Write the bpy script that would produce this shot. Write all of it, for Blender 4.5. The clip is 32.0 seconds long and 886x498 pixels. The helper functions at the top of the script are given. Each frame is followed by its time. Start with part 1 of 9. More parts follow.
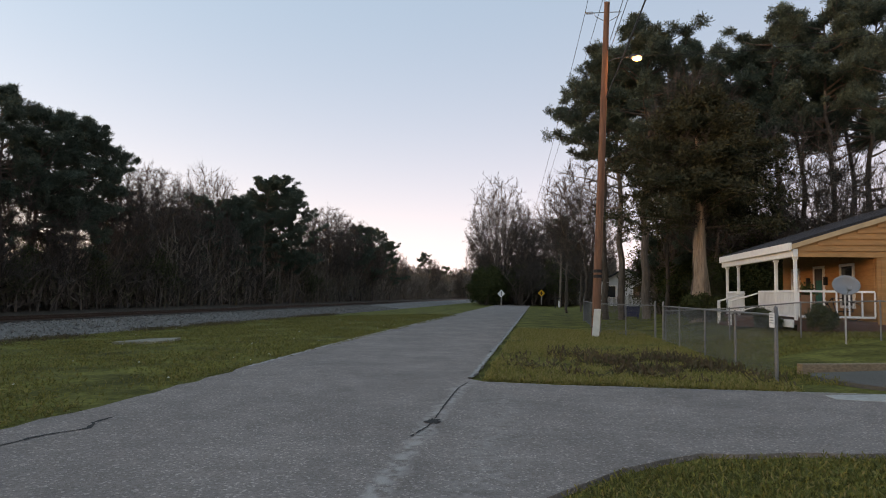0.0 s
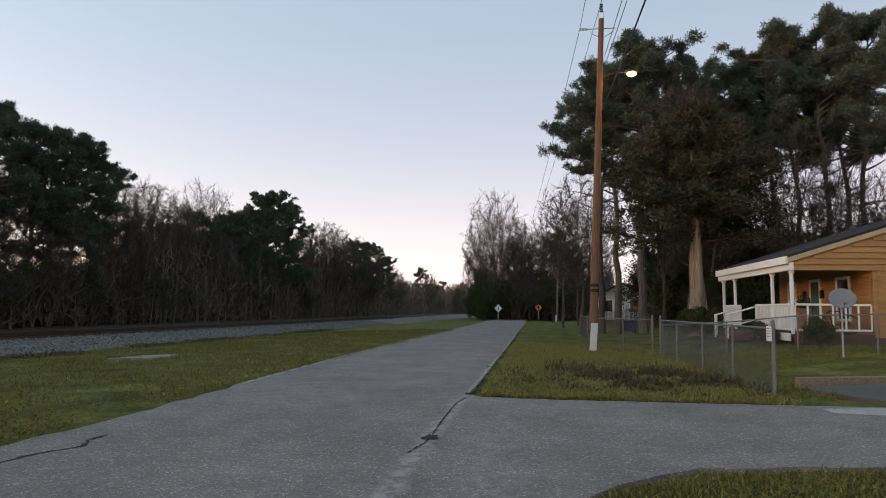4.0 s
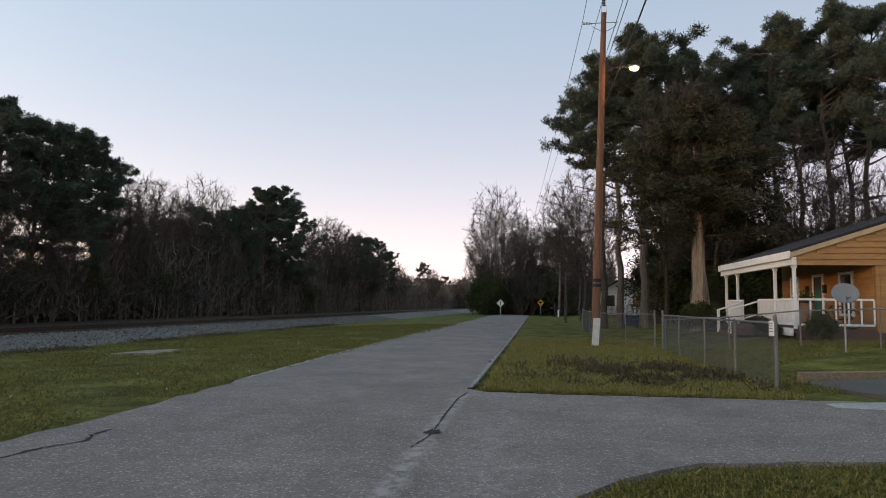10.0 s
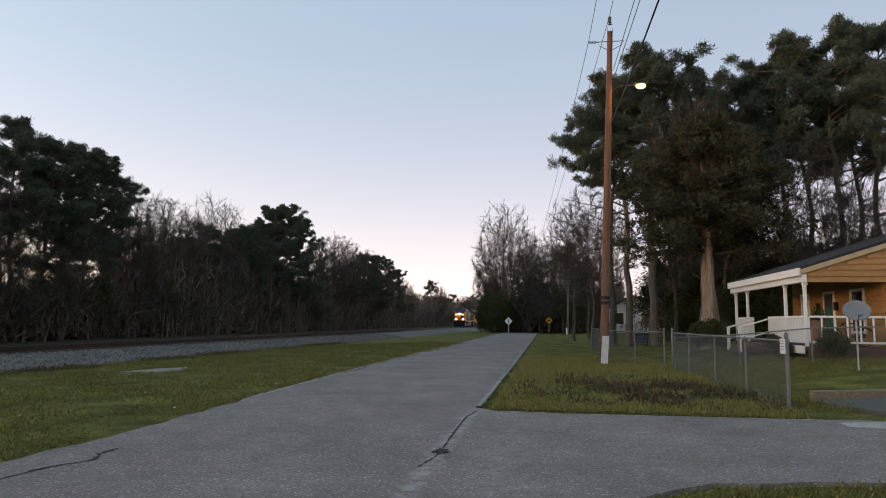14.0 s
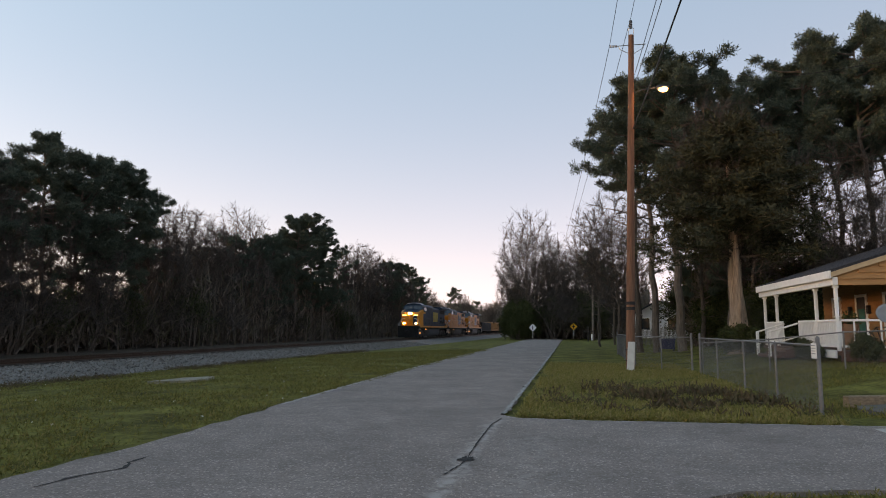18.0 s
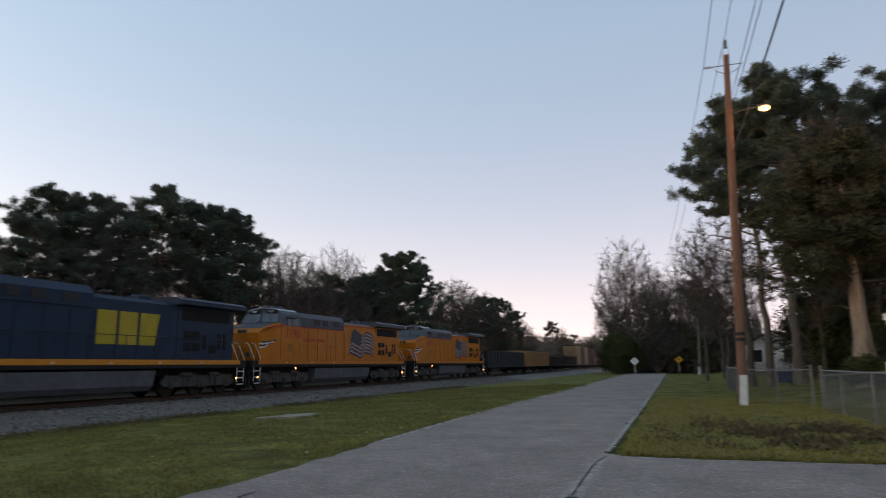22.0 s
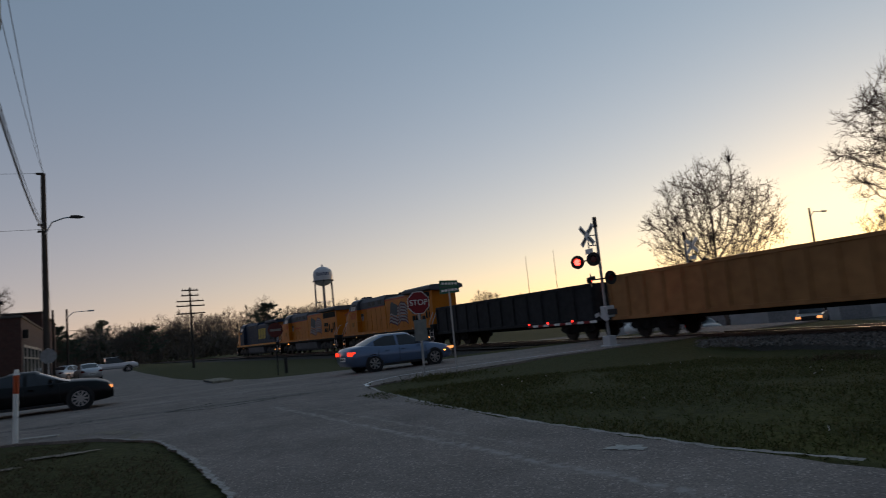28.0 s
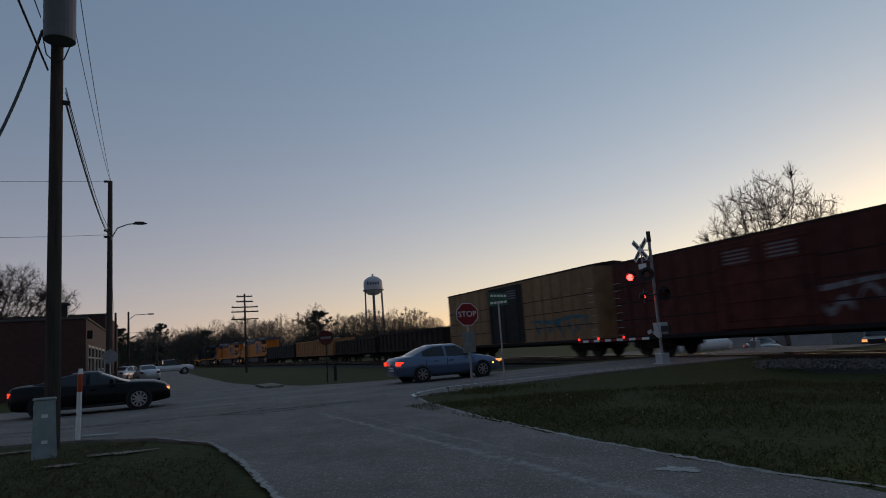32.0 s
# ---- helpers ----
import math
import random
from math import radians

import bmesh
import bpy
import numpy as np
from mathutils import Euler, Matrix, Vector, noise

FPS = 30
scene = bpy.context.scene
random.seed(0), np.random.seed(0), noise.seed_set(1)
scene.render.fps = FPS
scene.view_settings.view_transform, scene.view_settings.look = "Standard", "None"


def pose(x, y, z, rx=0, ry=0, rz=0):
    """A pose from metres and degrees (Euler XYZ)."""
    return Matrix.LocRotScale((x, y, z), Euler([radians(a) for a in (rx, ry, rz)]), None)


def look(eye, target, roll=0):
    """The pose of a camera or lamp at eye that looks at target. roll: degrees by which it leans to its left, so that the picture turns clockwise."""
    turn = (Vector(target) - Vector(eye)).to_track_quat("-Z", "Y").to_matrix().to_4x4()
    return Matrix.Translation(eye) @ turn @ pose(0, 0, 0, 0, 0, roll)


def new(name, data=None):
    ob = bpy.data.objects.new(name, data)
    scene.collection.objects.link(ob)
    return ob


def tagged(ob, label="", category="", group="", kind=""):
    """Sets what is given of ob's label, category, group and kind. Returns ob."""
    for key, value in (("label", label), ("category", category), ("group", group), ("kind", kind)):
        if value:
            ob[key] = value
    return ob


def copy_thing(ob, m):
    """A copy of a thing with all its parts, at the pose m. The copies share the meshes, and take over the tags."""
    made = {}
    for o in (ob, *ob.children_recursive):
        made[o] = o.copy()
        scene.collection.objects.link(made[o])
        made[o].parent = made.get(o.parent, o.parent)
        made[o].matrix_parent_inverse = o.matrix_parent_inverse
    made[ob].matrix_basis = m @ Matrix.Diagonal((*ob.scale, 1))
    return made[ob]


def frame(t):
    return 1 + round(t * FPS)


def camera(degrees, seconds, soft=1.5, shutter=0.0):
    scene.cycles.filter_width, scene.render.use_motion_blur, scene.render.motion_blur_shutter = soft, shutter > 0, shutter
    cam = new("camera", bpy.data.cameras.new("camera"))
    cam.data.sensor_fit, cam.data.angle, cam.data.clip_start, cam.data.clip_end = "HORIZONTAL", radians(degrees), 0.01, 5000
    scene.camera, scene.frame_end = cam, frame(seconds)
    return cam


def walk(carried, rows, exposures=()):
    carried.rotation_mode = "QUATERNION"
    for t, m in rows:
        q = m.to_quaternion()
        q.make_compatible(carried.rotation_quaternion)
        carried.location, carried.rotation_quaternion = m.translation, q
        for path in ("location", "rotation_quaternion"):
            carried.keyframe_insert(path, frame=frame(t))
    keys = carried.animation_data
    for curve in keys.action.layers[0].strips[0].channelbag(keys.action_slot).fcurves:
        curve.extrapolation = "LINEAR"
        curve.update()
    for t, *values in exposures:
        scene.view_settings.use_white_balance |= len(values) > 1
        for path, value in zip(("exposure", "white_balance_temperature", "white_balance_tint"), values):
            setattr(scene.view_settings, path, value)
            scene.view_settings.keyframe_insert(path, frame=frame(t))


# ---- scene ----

# ---------------------------------------------------------------- camera
PATH = [  # seconds, yaw, pitch, roll
    (0, 8.21, 3.94, 0.98), (0.5, 7.77, 3.64, 0.82), (1, 7.41, 3.51, 1.61), (1.5, 7.63, 4.06, 0.99),
    (2, 7.87, 4.40, 0.94), (2.5, 7.92, 4.43, 0.83), (3, 7.89, 4.65, 0.91), (3.5, 7.99, 5.09, 0.73),
    (5.5, 7.77, 5.33, 0.86), (6, 7.79, 5.06, 0.96), (6.5, 7.68, 4.99, 0.92), (7, 7.79, 5.05, 0.83),
    (7.5, 8.08, 5.08, 0.55), (8, 8.02, 4.92, 0.74), (8.5, 7.87, 3.88, 0.10), (9, 8.04, 4.05, -0.16),
    (9.5, 8.34, 4.58, 1.23), (10, 8.13, 4.80, 0.70), (10.5, 8.97, 5.02, 0.65), (11, 9.07, 5.95, 0.63),
    (11.5, 8.96, 5.92, 1.11), (12, 9.15, 5.39, 0.96), (12.5, 8.92, 5.83, 1.05), (13, 8.64, 6.20, 0.69),
    (13.5, 8.69, 6.29, 0.71), (15.5, 9.43, 6.53, 0.10), (16, 9.84, 6.66, 0.18), (16.5, 10.32, 7.09, -0.11),
    (17, 10.46, 7.71, -0.33), (17.5, 10.70, 7.39, 0.06), (18, 10.82, 6.94, 0.12), (18.5, 11.49, 7.54, 0.48),
    (19, 12.37, 7.74, 0.80), (19.5, 12.97, 7.12, 1.15), (20, 12.68, 7.26, 0.22), (20.5, 12.51, 7.29, -0.04),
    (21, 13.44, 7.90, -0.45), (21.5, 14.18, 9.12, -0.30), (21.6, 15.05, 9.29, -0.36), (21.8, 16.80, 9.64, -0.47),
    (22, 19.00, 9.97, -0.54), (22.2, 21.77, 10.16, -0.48), (22.4, 24.55, 10.34, -0.40), (22.6, 27.97, 11.07, -1.15),
    (22.8, 32.89, 10.69, -0.56), (23, 38.70, 10.41, -0.74), (23.2, 45.94, 9.92, -3.43), (23.4, 54.21, 9.48, -3.21),
    (23.6, 65.52, 9.40, -4.04), (23.8, 75.07, 8.78, -4.77), (24, 80.62, 7.51, -3.49), (24.2, 84.71, 7.58, -2.97),
    (24.4, 86.69, 7.57, -2.51), (24.5, 87.22, 7.85, -2.31), (26.5, 131.91, 6.64, -3.91), (26.7, 136.64, 6.24, -4.31),
    (26.9, 140.63, 6.09, -4.78), (27.1, 143.57, 6.13, -5.16), (27.3, 146.21, 6.09, -5.39), (27.5, 148.21, 6.33, -5.54),
    (27.7, 149.80, 6.60, -5.65), (27.9, 151.15, 6.79, -5.74), (28.1, 152.62, 6.79, -5.57), (28.3, 154.33, 7.02, -5.25),
    (28.5, 155.58, 7.39, -4.94), (29, 156.08, 7.57, -3.75), (29.5, 155.44, 7.33, -3.96), (30, 155.20, 7.21, -4.71),
    (30.5, 156.20, 7.29, -4.38), (31, 156.30, 7.46, -4.12), (31.5, 156.25, 7.84, -4.12), (32, 156.12, 8.16, -4.06),
]
EYE = 1.5
cam = camera(67.76, 32.0, soft=1.0, shutter=0.5)
walk(cam, [(t, pose(0, 0, EYE, 90 + p, 0, y) @ pose(0, 0, 0, 0, 0, r)) for t, y, p, r in PATH],
     exposures=[(0, 2.5, 9300, 35), (21.5, 2.42, 9000, 35), (23.0, 2.1, 8700, 35), (24.5, 1.65, 8300, 34), (26.5, 1.38, 8500, 34), (28.0, 1.0, 8050, 34), (32, 0.87, 7600, 34)])

# ---------------------------------------------------------------- sky and sun
SUN_AZ, SUN_EL = 245.0, 2.4          # clockwise from +y, degrees
world = bpy.data.worlds.new("sky")
scene.world = world
world.use_nodes = True
wn, wl = world.node_tree.nodes, world.node_tree.links
sky = wn.new("ShaderNodeTexSky")
sky.sky_type, sky.sun_disc = "NISHITA", False
sky.sun_elevation, sky.sun_rotation = radians(SUN_EL), radians(SUN_AZ)
sky.air_density, sky.dust_density, sky.ozone_density = 1.0, 0.7, 1.5
sky.altitude = 1500


def sky_math(op, a, b=None):
    """One sum on the world's nodes; a and b are sockets or numbers."""
    nd = wn.new("ShaderNodeMath")
    nd.operation = op
    for k, v in enumerate((a, b)):
        if isinstance(v, (int, float)):
            nd.inputs[k].default_value = v
        elif v is not None:
            wl.new(v, nd.inputs[k])
    return nd.outputs[0]


def sky_tint(colour, amount):
    """A colour times an amount."""
    nd = wn.new("ShaderNodeVectorMath")
    nd.operation = "SCALE"
    if isinstance(colour, tuple):
        nd.inputs[0].default_value = colour
    else:
        wl.new(colour, nd.inputs[0])
    wl.new(amount, nd.inputs["Scale"])
    return nd.outputs[0]


def sky_add(a, b, op="ADD"):
    nd = wn.new("ShaderNodeVectorMath")
    nd.operation = op
    for k, v in enumerate((a, b)):
        if isinstance(v, tuple):
            nd.inputs[k].default_value = v
        else:
            wl.new(v, nd.inputs[k])
    return nd.outputs[0]


# dusk: the clear sky towards the sunset, an even pale haze, the rosy belt opposite, the warm afterglow
way = wn.new("ShaderNodeTexCoord").outputs["Generated"]
xyz = wn.new("ShaderNodeSeparateXYZ")
wl.new(way, xyz.inputs[0])
up = sky_math("MAXIMUM", xyz.outputs[2], 0.0)
dot = wn.new("ShaderNodeVectorMath")
dot.operation = "DOT_PRODUCT"
wl.new(way, dot.inputs[0])
dot.inputs[1].default_value = (math.sin(radians(SUN_AZ)), math.cos(radians(SUN_AZ)), 0)
sunward = sky_math("MULTIPLY_ADD", dot.outputs["Value"], 0.5)
sunward.node.inputs[2].default_value = 0.5
clear = sky_tint(sky_add(sky.outputs[0], (0.50, 0.66, 0.57), "MULTIPLY"), sky_math("POWER", sunward, 1.7))
belt = sky_tint((1.38, 1.11, 1.07), sky_math("MULTIPLY", sky_math("SUBTRACT", 1.0, sunward), sky_math("POWER", math.e, sky_math("MULTIPLY", up, -6.0))))
after = sky_tint((1.75, 0.28, 0.0), sky_math("MULTIPLY", sky_math("POWER", sunward, 2.6), sky_math("POWER", math.e, sky_math("MULTIPLY", up, -6.0))))
dusk = sky_add(sky_add(clear, (0.262, 0.585, 0.92)), sky_add(belt, after))
wl.new(dusk, wn["Background"].inputs[0])
wn["Background"].inputs[1].default_value = 0.15
sun_data = bpy.data.lights.new("sun", "SUN")
sun_data.energy, sun_data.angle, sun_data.color = 0.15, radians(12), (1.0, 0.72, 0.5)
sun = new("sun", sun_data)
sun.matrix_world = look((-90.6, -42.3, 8), (0, 0, 0))
scene.view_settings.exposure = 0.0

# ---------------------------------------------------------------- small tools
rnd = random.Random(7)


def group_of(name, label, category, group="", kind="", m=None):
    ob = new(name)
    ob.empty_display_size = 0.2
    if m is not None:
        ob.matrix_basis = m
    return tagged(ob, label, category, group, kind)


def mesh_of(name, bm, mat):
    me = bpy.data.meshes.new(name)
    bm.to_mesh(me)
    bm.free()
    for x in (mat if isinstance(mat, (list, tuple)) else [mat]):
        me.materials.append(x)
    return me


def part(name, bm, material, parent, label="", smooth=False):
    me = bm if isinstance(bm, bpy.types.Mesh) else mesh_of(name, bm, material)
    if smooth:
        me.shade_smooth()
    ob = new(name, me)
    ob.parent = parent
    return tagged(ob, label)


def thing(name, bm, material, label, category, group="", kind="", m=None, smooth=False):
    me = bm if isinstance(bm, bpy.types.Mesh) else mesh_of(name, bm, material)
    if smooth:
        me.shade_smooth()
    ob = new(name, me)
    if m is not None:
        ob.matrix_basis = m
    return tagged(ob, label, category, group, kind)


def raw_mesh(name, verts, faces, mat):
    me = bpy.data.meshes.new(name)
    me.from_pydata([tuple(v) for v in verts], [], faces)
    me.materials.append(mat)
    return me


def tri_mesh(name, tris, mat):
    """A mesh from an (n, 3, 3) array of triangles."""
    tris = np.asarray(tris, np.float32)
    n = len(tris)
    me = bpy.data.meshes.new(name)
    me.vertices.add(3 * n), me.loops.add(3 * n), me.polygons.add(n)
    me.vertices.foreach_set("co", tris.reshape(-1))
    me.loops.foreach_set("vertex_index", np.arange(3 * n, dtype=np.int32))
    me.polygons.foreach_set("loop_start", np.arange(0, 3 * n, 3, dtype=np.int32))
    me.update()
    me.validate()
    me.materials.append(mat)
    return me


def bx(bm, x0, x1, y0, y1, z0, z1, bevel=0.0, m=None):
    """A box between two corners, with its edges bevelled."""
    r = bmesh.ops.create_cube(bm, size=1.0)
    vs = r["verts"]
    for v in vs:
        v.co = Vector(((x0 + x1) / 2 + v.co.x * (x1 - x0), (y0 + y1) / 2 + v.co.y * (y1 - y0), (z0 + z1) / 2 + v.co.z * (z1 - z0)))
    if m is not None:
        for v in vs:
            v.co = m @ v.co
    if bevel:
        es = list({e for v in vs for e in v.link_edges})
        bmesh.ops.bevel(bm, geom=es, offset=bevel, segments=1, affect="EDGES")
    return bm


def cyl(bm, a, b, r0, r1=None, n=12, caps=True):
    """A round bar from a to b."""
    a, b = Vector(a), Vector(b)
    r1 = r0 if r1 is None else r1
    d = b - a
    q = d.to_track_quat("Z", "Y").to_matrix()
    rings = []
    for p, r in ((a, r0), (b, r1)):
        rings.append([bm.verts.new(p + q @ Vector((math.cos(2 * math.pi * k / n) * r, math.sin(2 * math.pi * k / n) * r, 0))) for k in range(n)])
    for k in range(n):
        bm.faces.new((rings[0][k], rings[0][(k + 1) % n], rings[1][(k + 1) % n], rings[1][k]))
    if caps:
        bm.faces.new(rings[0][::-1])
        bm.faces.new(rings[1])
    return bm


def tube(bm, pts, r, n=6):
    """A bar bent through points."""
    for a, b in zip(pts, pts[1:]):
        cyl(bm, a, b, r, r, n)
    return bm


def prism(bm, outline, axis, a, b):
    """An outline in the plane across an axis, drawn out from a to b."""
    def at(p, s):
        return {"x": (s, p[0], p[1]), "y": (p[0], s, p[1]), "z": (p[0], p[1], s)}[axis]
    lo = [bm.verts.new(at(p, a)) for p in outline]
    hi = [bm.verts.new(at(p, b)) for p in outline]
    n = len(outline)
    for k in range(n):
        bm.faces.new((lo[k], lo[(k + 1) % n], hi[(k + 1) % n], hi[k]))
    bm.faces.new(lo[::-1])
    bm.faces.new(hi)
    bmesh.ops.recalc_face_normals(bm, faces=bm.faces)
    return bm


def B():
    return bmesh.new()


def words(parent, text, size, mat, m, name="lettering", depth=0.004):
    """Raised lettering in the built-in font, as a mesh."""
    cu = bpy.data.curves.new(name, "FONT")
    cu.body, cu.size, cu.extrude, cu.align_x, cu.align_y = text, size, depth, "CENTER", "CENTER"
    tmp = bpy.data.objects.new("tmp", cu)
    scene.collection.objects.link(tmp)
    dg = bpy.context.evaluated_depsgraph_get()
    me = bpy.data.meshes.new_from_object(tmp.evaluated_get(dg))
    bpy.data.objects.remove(tmp)
    me.materials.clear()
    me.materials.append(mat)
    ob = new(name, me)
    ob.parent = parent
    ob.matrix_basis = m
    return ob


# ---------------------------------------------------------------- materials
def mat(name, colour, rough=0.8, metal=0.0, var=0.15, scale=6.0, bump=0.1, bscale=40.0, colour2=None, detail=6.0, spec=0.3, emit=None, estr=0.0, random_=0.0, patch=0.0, pscale=0.5, stretch=None, speck=0.0):
    """A surface whose colour varies at two scales, with fine relief."""
    m = bpy.data.materials.new(name)
    m.use_nodes = True
    n, l = m.node_tree.nodes, m.node_tree.links
    p = n["Principled BSDF"]
    p.inputs["Roughness"].default_value, p.inputs["Metallic"].default_value = rough, metal
    p.inputs["Specular IOR Level"].default_value = spec
    tc = n.new("ShaderNodeTexCoord")
    src = tc.outputs["Object"]
    if stretch:
        mp = n.new("ShaderNodeMapping")
        mp.inputs["Scale"].default_value = stretch
        l.new(src, mp.inputs[0])
        src = mp.outputs[0]
    t1 = n.new("ShaderNodeTexNoise")
    t1.inputs["Scale"].default_value, t1.inputs["Detail"].default_value = scale, detail
    l.new(src, t1.inputs["Vector"])
    mix = n.new("ShaderNodeMix")
    mix.data_type = "RGBA"
    c = Vector(colour)
    lo = Vector(colour2) if colour2 else c * (1 - var)
    hi = c if colour2 else c * (1 + var)
    mix.inputs["A"].default_value, mix.inputs["B"].default_value = (*lo, 1), (*hi, 1)
    ramp = n.new("ShaderNodeMapRange")
    ramp.inputs[1].default_value, ramp.inputs[2].default_value = 0.32, 0.68
    l.new(t1.outputs["Fac"], ramp.inputs[0])
    l.new(ramp.outputs[0], mix.inputs["Factor"])
    out = mix.outputs["Result"]
    if patch:
        t2 = n.new("ShaderNodeTexNoise")
        t2.inputs["Scale"].default_value, t2.inputs["Detail"].default_value = pscale, 3.0
        l.new(src, t2.inputs["Vector"])
        r2 = n.new("ShaderNodeMapRange")
        r2.inputs[1].default_value, r2.inputs[2].default_value = 0.3, 0.7
        r2.inputs[3].default_value, r2.inputs[4].default_value = 1 - patch, 1 + patch
        l.new(t2.outputs["Fac"], r2.inputs[0])
        mul = n.new("ShaderNodeVectorMath")
        mul.operation = "SCALE"
        l.new(out, mul.inputs[0])
        l.new(r2.outputs[0], mul.inputs["Scale"])
        out = mul.outputs[0]
    if random_:
        oi = n.new("ShaderNodeObjectInfo")
        r3 = n.new("ShaderNodeMapRange")
        r3.inputs[3].default_value, r3.inputs[4].default_value = 1 - random_, 1 + random_
        l.new(oi.outputs["Random"], r3.inputs[0])
        mul = n.new("ShaderNodeVectorMath")
        mul.operation = "SCALE"
        l.new(out, mul.inputs[0])
        l.new(r3.outputs[0], mul.inputs["Scale"])
        out = mul.outputs[0]
    if speck:
        vo = n.new("ShaderNodeTexVoronoi")
        vo.inputs["Scale"].default_value = speck
        l.new(src, vo.inputs["Vector"])
        sx = n.new("ShaderNodeSeparateColor")
        l.new(vo.outputs["Color"], sx.inputs[0])
        r4 = n.new("ShaderNodeMapRange")
        r4.inputs[3].default_value, r4.inputs[4].default_value = 0.72, 1.12
        l.new(sx.outputs[0], r4.inputs[0])
        chip = n.new("ShaderNodeMath")               # scattered pale chips of stone
        chip.operation = "GREATER_THAN"
        chip.inputs[1].default_value = 0.92
        l.new(sx.outputs[1], chip.inputs[0])
        lift = n.new("ShaderNodeMath")
        lift.operation = "MULTIPLY_ADD"
        lift.inputs[1].default_value = 0.7
        l.new(chip.outputs[0], lift.inputs[0])
        l.new(r4.outputs[0], lift.inputs[2])
        mul = n.new("ShaderNodeVectorMath")
        mul.operation = "SCALE"
        l.new(out, mul.inputs[0])
        l.new(lift.outputs[0], mul.inputs["Scale"])
        out = mul.outputs[0]
    l.new(out, p.inputs["Base Color"])
    if bump:
        t3 = n.new("ShaderNodeTexNoise")
        t3.inputs["Scale"].default_value, t3.inputs["Detail"].default_value = bscale, 4.0
        l.new(src, t3.inputs["Vector"])
        b = n.new("ShaderNodeBump")
        b.inputs["Strength"].default_value, b.inputs["Distance"].default_value = bump, 0.02
        l.new(t3.outputs["Fac"], b.inputs["Height"])
        l.new(b.outputs[0], p.inputs["Normal"])
    if emit:
        p.inputs["Emission Color"].default_value, p.inputs["Emission Strength"].default_value = (*emit, 1), estr
    return m


def island_mat(name, colours, rough=0.9, spec=0.2, trans=0.0):
    """Leaves, blades and stones: each loose piece takes a shade of its own."""
    m = bpy.data.materials.new(name)
    m.use_nodes = True
    n, l = m.node_tree.nodes, m.node_tree.links
    p = n["Principled BSDF"]
    p.inputs["Roughness"].default_value, p.inputs["Specular IOR Level"].default_value = rough, spec
    g = n.new("ShaderNodeNewGeometry")
    r = n.new("ShaderNodeValToRGB")
    while len(r.color_ramp.elements) < len(colours):
        r.color_ramp.elements.new(0.5)
    for k, c in enumerate(colours):
        r.color_ramp.elements[k].position = k / (len(colours) - 1)
        r.color_ramp.elements[k].color = (*c, 1)
    l.new(g.outputs["Random Per Island"], r.inputs[0])
    l.new(r.outputs[0], p.inputs["Base Color"])
    return m


def glow(name, colour, strength):
    m = bpy.data.materials.new(name)
    m.use_nodes = True
    n, l = m.node_tree.nodes, m.node_tree.links
    p = n["Principled BSDF"]
    p.inputs["Base Color"].default_value = (*colour, 1)
    p.inputs["Emission Color"].default_value, p.inputs["Emission Strength"].default_value = (*colour, 1), strength
    return m


def glass_mat(name, colour=(0.02, 0.025, 0.03), rough=0.05):
    m = bpy.data.materials.new(name)
    m.use_nodes = True
    p = m.node_tree.nodes["Principled BSDF"]
    p.inputs["Base Color"].default_value, p.inputs["Roughness"].default_value = (*colour, 1), rough
    p.inputs["Specular IOR Level"].default_value = 0.4
    return m




